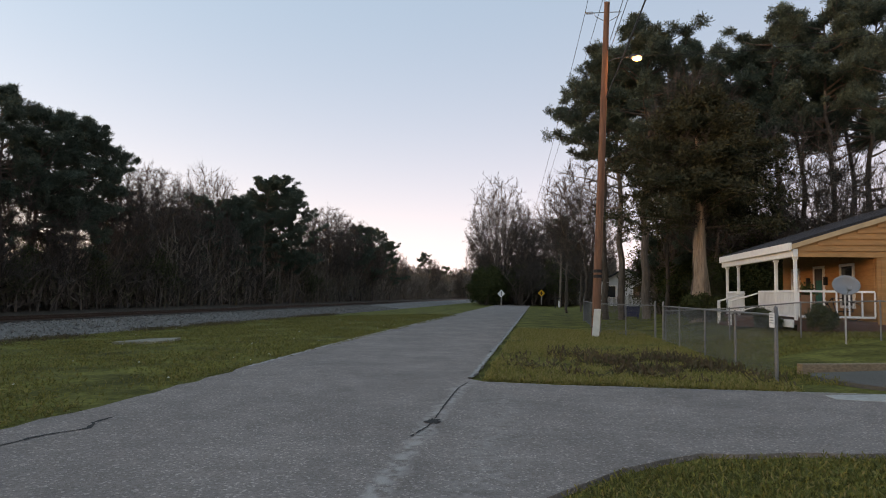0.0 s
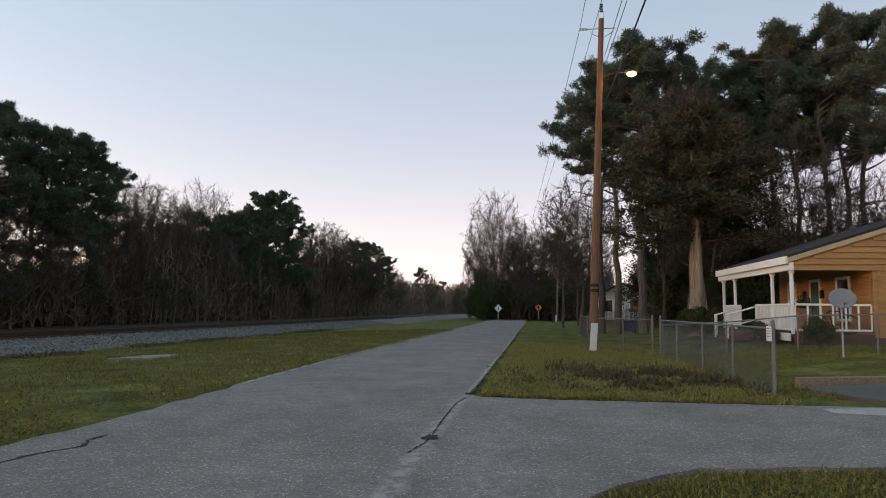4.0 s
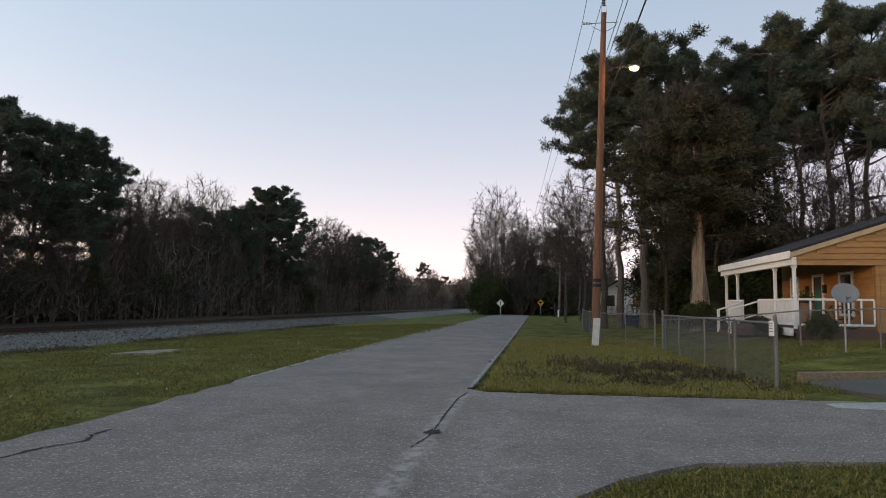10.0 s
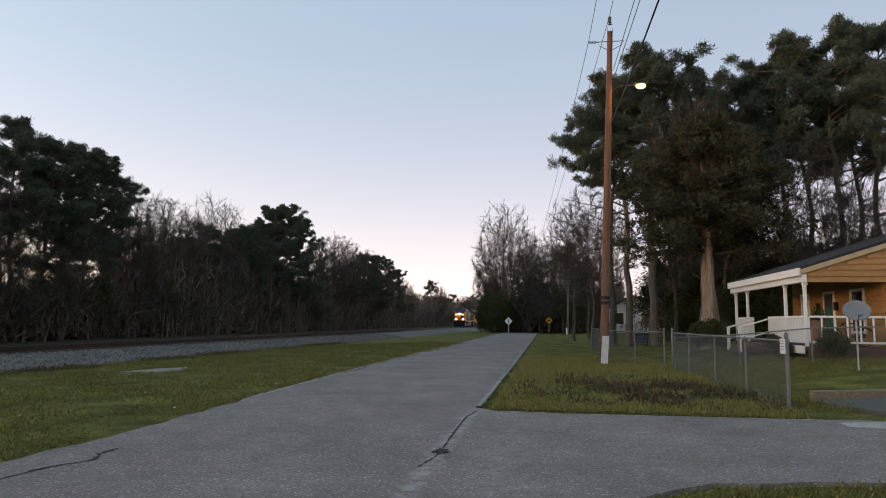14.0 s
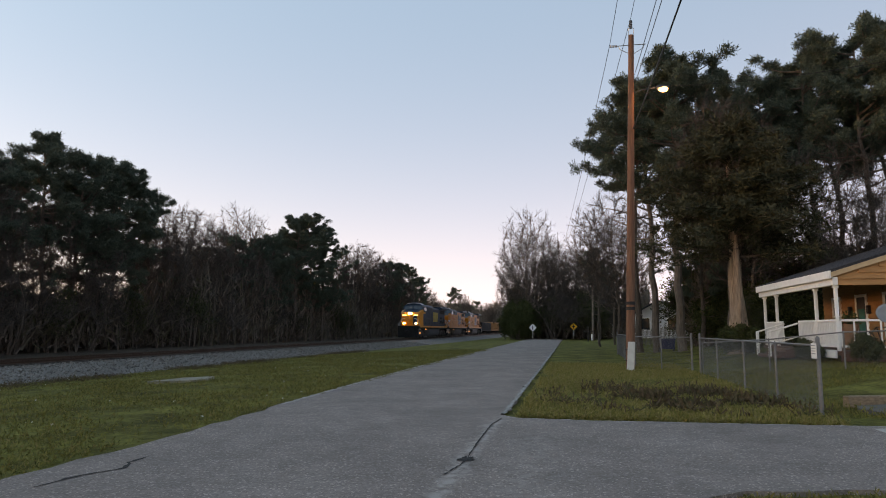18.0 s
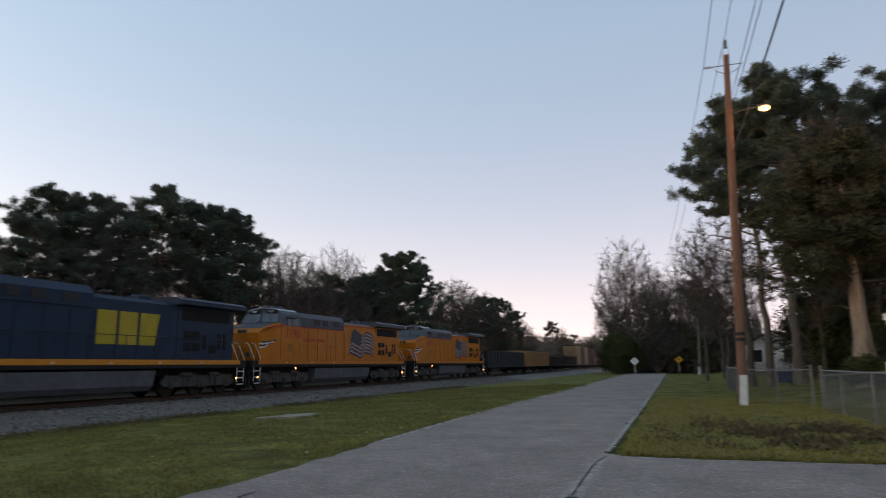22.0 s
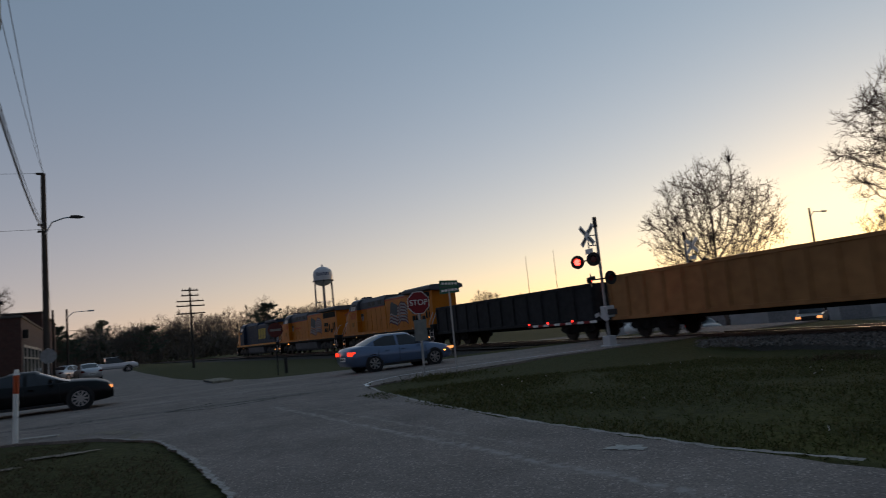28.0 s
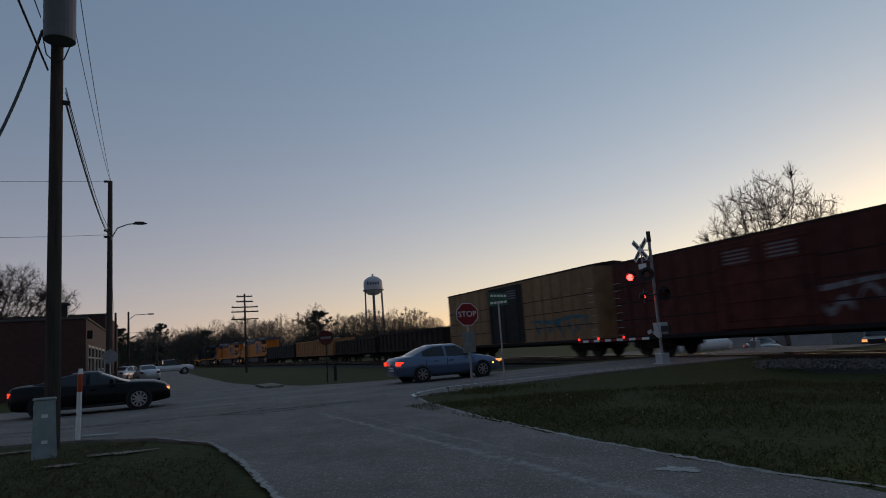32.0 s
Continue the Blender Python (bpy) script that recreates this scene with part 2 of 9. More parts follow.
def worn_line(m, colour, axis, at_, slope, half, lo, hi, seed, strength=0.8):
    """Crumbled pale wear along a line of the road, broken up and soft at its edges."""
    n, l = m.node_tree.nodes, m.node_tree.links
    p = n["Principled BSDF"]
    old = p.inputs["Base Color"].links[0].from_socket

    def sums(op, a, b, c=None, clamp=False):
        nd = n.new("ShaderNodeMath")
        nd.operation, nd.use_clamp = op, clamp
        for k, v in enumerate((a, b, c)):
            if isinstance(v, (int, float)):
                nd.inputs[k].default_value = v
            elif v is not None:
                l.new(v, nd.inputs[k])
        return nd.outputs[0]

    tc = n.new("ShaderNodeTexCoord")
    sp = n.new("ShaderNodeSeparateXYZ")
    l.new(tc.outputs["Object"], sp.inputs[0])
    across, down = (sp.outputs[0], sp.outputs[1]) if axis == "y" else (sp.outputs[1], sp.outputs[0])
    wob, gap = n.new("ShaderNodeTexNoise"), n.new("ShaderNodeTexNoise")
    for t, sc, det in ((wob, 1.6, 5.0), (gap, 7.0, 6.0)):
        t.noise_dimensions = "4D"
        t.inputs["W"].default_value = seed
        t.inputs["Scale"].default_value, t.inputs["Detail"].default_value = sc, det
        l.new(tc.outputs["Object"], t.inputs["Vector"])
    off = sums("SUBTRACT", across, sums("MULTIPLY_ADD", down, slope, at_))
    off = sums("ABSOLUTE", sums("MULTIPLY_ADD", sums("SUBTRACT", wob.outputs["Fac"], 0.5), half + 0.2, off), 0.0)
    core = sums("SUBTRACT", 1.0, sums("DIVIDE", off, half), None, True)
    core = sums("MULTIPLY", core, sums("MULTIPLY_ADD", gap.outputs["Fac"], 6.0, -2.5, True))
    ends = sums("MULTIPLY", sums("MULTIPLY", sums("SUBTRACT", down, lo), 1.2, None, True), sums("MULTIPLY", sums("SUBTRACT", hi, down), 1.2, None, True))
    fac = sums("MULTIPLY", sums("MULTIPLY", core, ends), strength, None, True)
    mx = n.new("ShaderNodeMix")
    mx.data_type = "RGBA"
    l.new(fac, mx.inputs["Factor"])
    l.new(old, mx.inputs["A"])
    mx.inputs["B"].default_value = (*colour, 1)
    l.new(mx.outputs["Result"], p.inputs["Base Color"])


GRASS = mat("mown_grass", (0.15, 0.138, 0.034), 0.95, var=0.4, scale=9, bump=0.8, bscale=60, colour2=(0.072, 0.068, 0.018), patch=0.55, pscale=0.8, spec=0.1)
ASPHALT = mat("worn_asphalt", (0.235, 0.19, 0.168), 0.9, var=0.1, scale=2.5, bump=0.7, bscale=70, patch=0.16, pscale=0.6, spec=0.25, speck=52)


def darken_towards(m, colour, y_start, y_end):
    """Mixes a surface towards a darker colour along y, in uneven patches."""
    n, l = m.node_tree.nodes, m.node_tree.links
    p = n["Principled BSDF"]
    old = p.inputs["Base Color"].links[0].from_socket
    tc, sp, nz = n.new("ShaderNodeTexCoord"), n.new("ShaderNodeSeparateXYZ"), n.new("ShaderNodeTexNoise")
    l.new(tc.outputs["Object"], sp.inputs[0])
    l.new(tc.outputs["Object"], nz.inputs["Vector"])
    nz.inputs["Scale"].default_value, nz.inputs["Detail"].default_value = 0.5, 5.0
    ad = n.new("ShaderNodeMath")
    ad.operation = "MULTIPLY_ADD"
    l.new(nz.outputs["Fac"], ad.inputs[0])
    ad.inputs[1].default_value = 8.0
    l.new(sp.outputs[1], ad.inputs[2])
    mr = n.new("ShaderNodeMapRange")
    mr.inputs[1].default_value, mr.inputs[2].default_value = y_start + 4, y_end + 4
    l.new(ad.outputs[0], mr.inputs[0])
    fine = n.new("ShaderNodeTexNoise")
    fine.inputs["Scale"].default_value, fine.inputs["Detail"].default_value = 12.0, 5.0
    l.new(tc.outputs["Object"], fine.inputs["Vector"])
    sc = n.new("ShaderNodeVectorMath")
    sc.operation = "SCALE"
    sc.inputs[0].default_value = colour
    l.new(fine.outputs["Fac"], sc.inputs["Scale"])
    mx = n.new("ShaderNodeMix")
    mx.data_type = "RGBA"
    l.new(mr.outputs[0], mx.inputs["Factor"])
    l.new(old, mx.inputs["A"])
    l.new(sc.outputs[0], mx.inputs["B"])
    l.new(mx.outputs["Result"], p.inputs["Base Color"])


# turf colour darkened towards the crossing, in place of the dimmer light there
darken_towards(GRASS, (0.125, 0.122, 0.048), 3.0, -8.0)
PALE_WEAR = (0.36, 0.315, 0.285)
worn_line(ASPHALT, PALE_WEAR, "y", -1.2, 0.0, 0.15, 1.0, 11.9, 1.0, 1.3)         # the lane's broken edge at the drive
worn_line(ASPHALT, PALE_WEAR, "y", -0.45, 0.0, 0.5, 4.0, 10.5, 2.0, 0.4)        # rubbed patches beside it
worn_line(ASPHALT, PALE_WEAR, "y", -4.25, -0.03, 0.12, -17.0, -2.5, 3.0, 1.3)    # the joint down the lane behind
worn_line(ASPHALT, PALE_WEAR, "y", -4.7, -0.03, 0.09, -15.0, -6.0, 4.0, 0.8)
worn_line(ASPHALT, PALE_WEAR, "y", -1.1, 0.0, 0.12, 12.5, 70.0, 8.0, 1.2)
worn_line(ASPHALT, PALE_WEAR, "x", -23.6, 0.0, 0.35, -14.0, 30.0, 5.0, 0.7)      # wheel-polished strips on the street
worn_line(ASPHALT, PALE_WEAR, "x", -27.6, 0.0, 0.4, -14.0, 30.0, 6.0, 0.6)
worn_line(ASPHALT, (0.07, 0.062, 0.058), "x", -19.8, -0.12, 0.5, -6.0, 4.0, 7.0, 1.2)   # tar at the mouth of the lane
NEW_ASPHALT = mat("dark_asphalt", (0.11, 0.1, 0.086), 0.9, var=0.2, scale=90, bump=0.5, bscale=150, patch=0.12, spec=0.25)
GRAVEL = mat("crushed_stone", (0.155, 0.14, 0.125), 0.95, var=0.45, scale=30, bump=1.0, bscale=22, patch=0.15, spec=0.15, speck=18)
darken_towards(GRAVEL, (0.135, 0.12, 0.108), -4.0, -12.0)
CONCRETE = mat("pale_concrete", (0.36, 0.34, 0.31), 0.9, var=0.15, scale=12, bump=0.3, bscale=70, patch=0.15)
DIRT = mat("leaf_litter", (0.05, 0.036, 0.024), 0.95, var=0.5, scale=14, bump=0.8, bscale=40, patch=0.3)
RAIL_STEEL = mat("rusty_rail", (0.07, 0.042, 0.03), 0.6, 0.5, var=0.3, scale=20)
RAIL_TOP = mat("polished_rail", (0.45, 0.43, 0.42), 0.25, 1.0, var=0.05, scale=20, bump=0)
TIE = mat("creosoted_wood", (0.04, 0.032, 0.026), 0.95, var=0.4, scale=20, bump=0.6, random_=0.3)
POLE_WOOD = mat("creosoted_pole", (0.18, 0.088, 0.056), 0.85, var=0.25, scale=3, bump=0.6, bscale=12, stretch=(6, 6, 0.35))
OLD_WOOD = mat("weathered_pole", (0.05, 0.04, 0.034), 0.9, var=0.3, scale=3, bump=0.6, bscale=12, stretch=(6, 6, 0.35))
BARK = mat("bark", (0.10, 0.08, 0.067), 0.95, var=0.35, scale=5, bump=1.0, bscale=14, stretch=(3, 3, 0.5), random_=0.2)
PALE_BARK = mat("stripped_cedar_bark", (0.30, 0.22, 0.165), 0.95, var=0.35, scale=4, bump=1.0, bscale=12, stretch=(5, 5, 0.4))
TWIG = mat("bare_twigs", (0.07, 0.056, 0.049), 0.95, var=0.3, scale=3, bump=0, random_=0.25)
NEEDLE = island_mat("pine_needles", [(0.042, 0.062, 0.05), (0.064, 0.09, 0.068), (0.10, 0.126, 0.09)])
CEDAR = island_mat("cedar_foliage", [(0.026, 0.032, 0.018), (0.046, 0.047, 0.026), (0.07, 0.066, 0.036)])
SHRUB = island_mat("shrub_leaves", [(0.022, 0.032, 0.012), (0.045, 0.058, 0.02), (0.08, 0.085, 0.03)])
STEEL = mat("galvanised_steel", (0.42, 0.43, 0.43), 0.45, 0.8, var=0.12, scale=20, bump=0.05)
WHITE = mat("white_paint", (0.78, 0.77, 0.74), 0.6, var=0.05, scale=5, bump=0.05, patch=0.05)
BLACK = mat("black_paint", (0.015, 0.015, 0.016), 0.5, var=0.2, scale=8, bump=0.05)
GLASS = glass_mat("dark_glass")

# ---------------------------------------------------------------- ground, road, street, railway bed
def smooth(a, b, x):
    t = min(1.0, max(0.0, (x - a) / (b - a)))
    return t * t * (3 - 2 * t)


TRACK_X, RAIL_Z = -24.9, 0.08


def track_x(y):
    return TRACK_X + (max(0.0, -40 - y) ** 2) / 1800.0


def nearing(y):
    """The line swings a little nearer, and climbs, ahead."""
    return 1 - 0.1 * smooth(20, 115, y)


def on_line(off, y, z):
    """A place on the railway: off from its middle, y along it, z over the rails' datum."""
    k = nearing(y)
    return Vector(((track_x(y) + off) * k, y * k, EYE + (z - EYE) * k))


def along(y):
    """The line's own measure for a true y."""
    lo, hi = y, y * 1.13 + 1 if y > 0 else y
    for _ in range(30):
        mid = (lo + hi) / 2
        lo, hi = (mid, hi) if mid * nearing(mid) < y else (lo, mid)
    return (lo + hi) / 2


def street_mask(x, y):
    """1 on the cross street and its junction, 0 off it."""
    return smooth(-33.5, -31.5, y) * (1 - smooth(-20.9, -16.5, y))


def ground_z(x, y):
    z = 0.0
    left = smooth(-7.0, -20.0, x) if x < -7 else 0.0
    st = street_mask(x, y)
    z -= 0.42 * left * (1 - st)
    if x < -29:
        z += (0.25 * smooth(-29, -40, x)) * (1 - st)
    z -= 1.2 * smooth(-33.0, -40.0, x) * smooth(-6.0, -14.0, y)
    z += 0.50 * smooth(4.5, 9.5, x) * smooth(13.0, 21.5, y) + 0.25 * smooth(25, 50, x) * smooth(5, 30, y)
    return z


def sheet(name, xs, ys, zfun, material, label, category, skirt=0.0, keep=None, kind="structure"):
    vs, fs, idx = [], [], {}
    for j, y in enumerate(ys):
        for i, x in enumerate(xs):
            idx[i, j] = len(vs)
            vs.append((x, y, zfun(x, y)))
    for j in range(len(ys) - 1):
        for i in range(len(xs) - 1):
            if keep is None or keep((xs[i] + xs[i + 1]) / 2, (ys[j] + ys[j + 1]) / 2):
                fs.append((idx[i, j], idx[i + 1, j], idx[i + 1, j + 1], idx[i, j + 1]))
    me = raw_mesh(name, vs, fs, material)
    me.shade_smooth()
    ob = new(name, me)
    return tagged(ob, label, category, kind=kind)


def steps(a, b, d):
    n = max(1, round((b - a) / d))
    return [a + (b - a) * k / n for k in range(n + 1)]


gx = [-3000, -1200, -500, -250, -150, -100, -70] + steps(-60, 30, 1.0) + [40, 60, 100, 200, 500, 1500, 3000]
gy = [-3000, -1500, -700, -400, -250, -160] + steps(-120, 60, 1.5) + steps(64, 200, 8) + [260, 400, 800, 1800, 3000]
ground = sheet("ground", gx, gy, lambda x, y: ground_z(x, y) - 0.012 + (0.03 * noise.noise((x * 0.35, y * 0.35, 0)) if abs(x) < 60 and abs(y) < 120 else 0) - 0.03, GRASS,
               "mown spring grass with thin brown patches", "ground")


def ragged(pts, amp, step, seed):
    """A line with its edge broken up."""
    r, out = random.Random(seed), []
    for (x0, y0), (x1, y1) in zip(pts, pts[1:]):
        n = max(1, int(math.hypot(x1 - x0, y1 - y0) / step))
        for k in range(n):
            f = k / n
            dx, dy = y1 - y0, -(x1 - x0)
            ln = math.hypot(dx, dy)
            o = (r.random() - 0.5) * 2 * amp
            out.append((x0 + (x1 - x0) * f + dx / ln * o, y0 + (y1 - y0) * f + dy / ln * o))
    out.append(pts[-1])
    return out


def slab(name, outline, z, material, label, category, thick=0.06, parent=None, zfun=None):
    bm = B()
    vs = [bm.verts.new((x, y, (zfun(x, y) if zfun else 0) + z)) for x, y in outline]
    f = bm.faces.new(vs)
    if f.normal.z < 0:
        f.normal_flip()
    ext = bmesh.ops.extrude_face_region(bm, geom=[f])
    for v in ext["geom"]:
        if isinstance(v, bmesh.types.BMVert):
            v.co.z -= thick
    bmesh.ops.recalc_face_normals(bm, faces=bm.faces)
    bmesh.ops.triangulate(bm, faces=[g for g in bm.faces if len(g.verts) > 4])
    if parent is not None:
        return part(name, bm, material, parent, label)
    return thing(name, bm, material, label, category, kind="structure")


# the lane along the railway, the side drive and the cross street
right_edge = ragged([(-1.15, 200), (-1.15, 40), (-1.2, 11.9), (-0.9, 11.5)], 0.07, 0.4, 1)
drive_far = ragged([(0.4, 11.4), (3.2, 11.55), (5.6, 11.7), (9.0, 12.2), (16, 12.6), (40, 13.5)], 0.05, 0.4, 2)
drive_near = ragged([(40, 8.6), (16, 8.2), (8, 7.7), (3.5, 7.25), (1.6, 6.75), (0.74, 6.05), (0.1, 5.1), (-0.6, 3.6), (-1.1, 1.4), (-1.25, -1.0), (-1.15, -10.6), (-0.9, -13.3), (0.0, -15.1), (1.3, -16.3), (4.0, -17.6), (9.0, -18.6), (22, -19.4), (60, -20)], 0.05, 0.4, 3)
street_near = ragged([(60, -31.2), (12, -31.0), (5.0, -31.4), (3.0, -33), (2.2, -38), (2.1, -70), (2.4, -140)], 0.05, 0.8, 4)
lane_west = ragged([(-4.2, -140), (-4.0, -70), (-4.3, -44), (-4.9, -38.0), (-6.4, -31.6), (-8.2, -30.4), (-14.8, -28.6), (-18.6, -28.4)], 0.05, 0.8, 5)
street_west = [(-18.7, -28.4), (-32.5, -28.4), (-32.5, -21.2), (-18.7, -21.3)]
verge_w = ragged([(-15.0, -20.9), (-11.2, -20.0), (-8.0, -19.3), (-7.0, -18.6), (-6.6, -17.0), (-5.95, -12.5), (-5.6, -8.3), (-5.55, -5.0), (-5.65, 0), (-5.62, 6.0), (-5.5, 8.2), (-5.52, 9.8), (-5.65, 12.5), (-5.9, 19.5), (-6.02, 28), (-6.12, 42), (-6.4, 90), (-6.6, 200)], 0.09, 0.4, 6)
road = slab("road", right_edge + drive_far + drive_near + street_near + lane_west + street_west + verge_w, 0.012, ASPHALT,
            "worn grey asphalt lane meeting a drive and a cross street", "road", 0.3)

sheet("street_beyond", steps(-140, -32.6, 2), steps(-28.6, -21.2, 1), lambda x, y: ground_z(x, y) + 0.012, ASPHALT, "worn asphalt street falling away beyond the track", "road")
bed_y = steps(-220, 560, 5)


def bed(name, profile, material, label, category):
    vs, fs = [], []
    n = len(profile)
    for y in bed_y:
        for px, pz in profile:
            w = 1 - 0.42 * smooth(-4, -14, y) if px > 3 else 1
            vs.append(on_line(px * w, y, pz))
    for j in range(len(bed_y) - 1):
        for i in range(n - 1):
            fs.append((j * n + i, j * n + i + 1, (j + 1) * n + i + 1, (j + 1) * n + i))
    me = raw_mesh(name, vs, fs, material)
    return tagged(new(name, me), label, category, kind="structure")


bed("ballast", [(-6.6, -0.6), (-3.6, -0.1), (-2.3, -0.13), (2.3, -0.13), (3.3, -0.2), (6.0, -0.48), (7.0, -0.62)], GRAVEL, "grey crushed-stone railway ballast", "ballast")
railway = group_of("railway_track", "single line of rusty rails on dark wooden sleepers", "railway track", kind="structure")
for side in (-0.755, 0.755):
    vs, fs = [], []
    prof = [(-0.07, -0.16), (-0.07, -0.14), (-0.012, -0.12), (-0.012, -0.04), (-0.036, -0.03), (-0.036, 0), (0.036, 0), (0.036, -0.03), (0.012, -0.04), (0.012, -0.12), (0.07, -0.14), (0.07, -0.16)]
    n = len(prof)
    for y in bed_y:
        for px, pz in prof:
            vs.append(on_line(side + px, y, RAIL_Z + pz))
    for j in range(len(bed_y) - 1):
        for i in range(n):
            fs.append((j * n + i, j * n + (i + 1) % n, (j + 1) * n + (i + 1) % n, (j + 1) * n + i))
    me = raw_mesh("rail", vs, fs, RAIL_STEEL)
    me.materials.append(RAIL_TOP)
    for p in me.polygons:
        if abs(p.center.z - RAIL_Z) < 0.001:
            p.material_index = 1
    ob = new("rail", me)
    ob.parent = railway

# ---------------------------------------------------------------- the train
LOCO_YELLOW = mat("armour_yellow_paint", (0.50, 0.135, 0.006), 0.45, var=0.06, scale=1.5, bump=0.03, patch=0.08, pscale=0.8, spec=0.2)
LOCO_BLUE = mat("dark_blue_paint", (0.009, 0.026, 0.05), 0.55, var=0.1, scale=1.5, bump=0.03, patch=0.12, pscale=0.8, spec=0.2)
LOCO_GOLD = mat("gold_paint", (0.55, 0.19, 0.018), 0.5, var=0.08, scale=2, bump=0.02)
DULL_GOLD = mat("dull_gold_paint", (0.36, 0.26, 0.02), 0.5, var=0.1, scale=2, bump=0.02)
LOCO_RUST = mat("grimy_yellow_paint", (0.3, 0.11, 0.012), 0.6, var=0.2, scale=4, bump=0)
LOCO_GREY = mat("grey_roof_paint", (0.055, 0.062, 0.075), 0.6, var=0.1, scale=2, bump=0.03, patch=0.15)
PALE_ROOF = mat("pale_roof_paint", (0.28, 0.31, 0.35), 0.5, var=0.1, scale=2, bump=0.03, patch=0.15)
SIGN_PALE = mat("pale_figures", (0.6, 0.6, 0.58), 0.6, var=0.05, scale=5, bump=0)
STEP_WHITE = mat("worn_white_edge", (0.42, 0.42, 0.42), 0.6, var=0.2, scale=8, bump=0)
DULL_ORANGE = mat("dull_orange_paint", (0.34, 0.12, 0.02), 0.6, var=0.12, scale=2, bump=0.02, patch=0.2)
LOCO_RED = mat("red_stripe_paint", (0.45, 0.03, 0.015), 0.5, var=0.1, scale=2, bump=0)
UNDER = mat("grimy_underframe", (0.014, 0.0135, 0.0135), 0.8, 0.2, var=0.4, scale=5, bump=0.3)
TANK = mat("grey_fuel_tank", (0.075, 0.083, 0.095), 0.6, var=0.15, scale=3, bump=0.05, patch=0.2)
WHEEL = mat("worn_wheel_steel", (0.035, 0.03, 0.027), 0.6, 0.6, var=0.3, scale=8)
TAN = mat("faded_orange_paint", (0.32, 0.145, 0.055), 0.7, var=0.15, scale=2, bump=0.05, patch=0.2, pscale=0.4)
TAN2 = mat("tan_boxcar_paint", (0.27, 0.155, 0.08), 0.7, var=0.15, scale=2, bump=0.05, patch=0.2, pscale=0.4)
CAR_BROWN = mat("rusty_brown_paint", (0.028, 0.017, 0.014), 0.8, var=0.3, scale=3, bump=0.08, patch=0.3, pscale=0.4)
CAR_BLACK = mat("black_car_paint", (0.016, 0.017, 0.02), 0.75, var=0.3, scale=3, bump=0.08, patch=0.3, pscale=0.4)
CAR_RED = mat("oxide_red_paint", (0.075, 0.017, 0.013), 0.75, var=0.25, scale=2, bump=0.06, patch=0.25, pscale=0.4)
SCRAP = mat("pale_load", (0.42, 0.33, 0.22), 0.9, var=0.3, scale=6, bump=0.4)
FLAG_BLUE = mat("flag_blue", (0.010, 0.026, 0.04), 0.5, var=0.1, scale=3, bump=0)
FLAG_WHITE = mat("flag_white", (0.23, 0.22, 0.23), 0.5, var=0.08, scale=3, bump=0)
FLAG_RED = mat("flag_red", (0.085, 0.012, 0.022), 0.5, var=0.1, scale=3, bump=0)
WINDOW = glass_mat("cab_window", (0.05, 0.07, 0.085), 0.05)
# a lighter grey than the underframe
TRUCK = mat("grey_truck_frames", (0.055, 0.054, 0.053), 0.75, 0.1, var=0.35, scale=6, bump=0.2)
HEAD = glow("headlight", (1.0, 0.6, 0.27), 12.0)
DITCH = glow("ditch_light", (1.0, 0.55, 0.22), 8.0)
BOARD = glow("lit_number_board", (1.0, 0.5, 0.16), 0.8)
STEPLIGHT = glow("step_light", (1.0, 0.4, 0.1), 1.5)
CORNICE = mat("graffiti_teal", (0.02, 0.12, 0.16), 0.6, var=0.3, scale=2, bump=0)
STENCIL = mat("pale_stencil", (0.13, 0.14, 0.15), 0.7, var=0.2, scale=4, bump=0)
GRAFF = mat("graffiti_white", (0.16, 0.16, 0.18), 0.6, var=0.3, scale=2, bump=0)


def wheel_mesh():
    bm = B()
    cyl(bm, (-0.07, 0, 0), (0.07, 0, 0), 0.52, 0.52, 24)
    cyl(bm, (0.07, 0, 0), (0.10, 0, 0), 0.2, 0.16, 16)
    cyl(bm, (-0.10, 0, 0), (-0.07, 0, 0), 0.55, 0.55, 24)
    return mesh_of("wheel", bm, WHEEL)


WHEEL_ME = wheel_mesh()


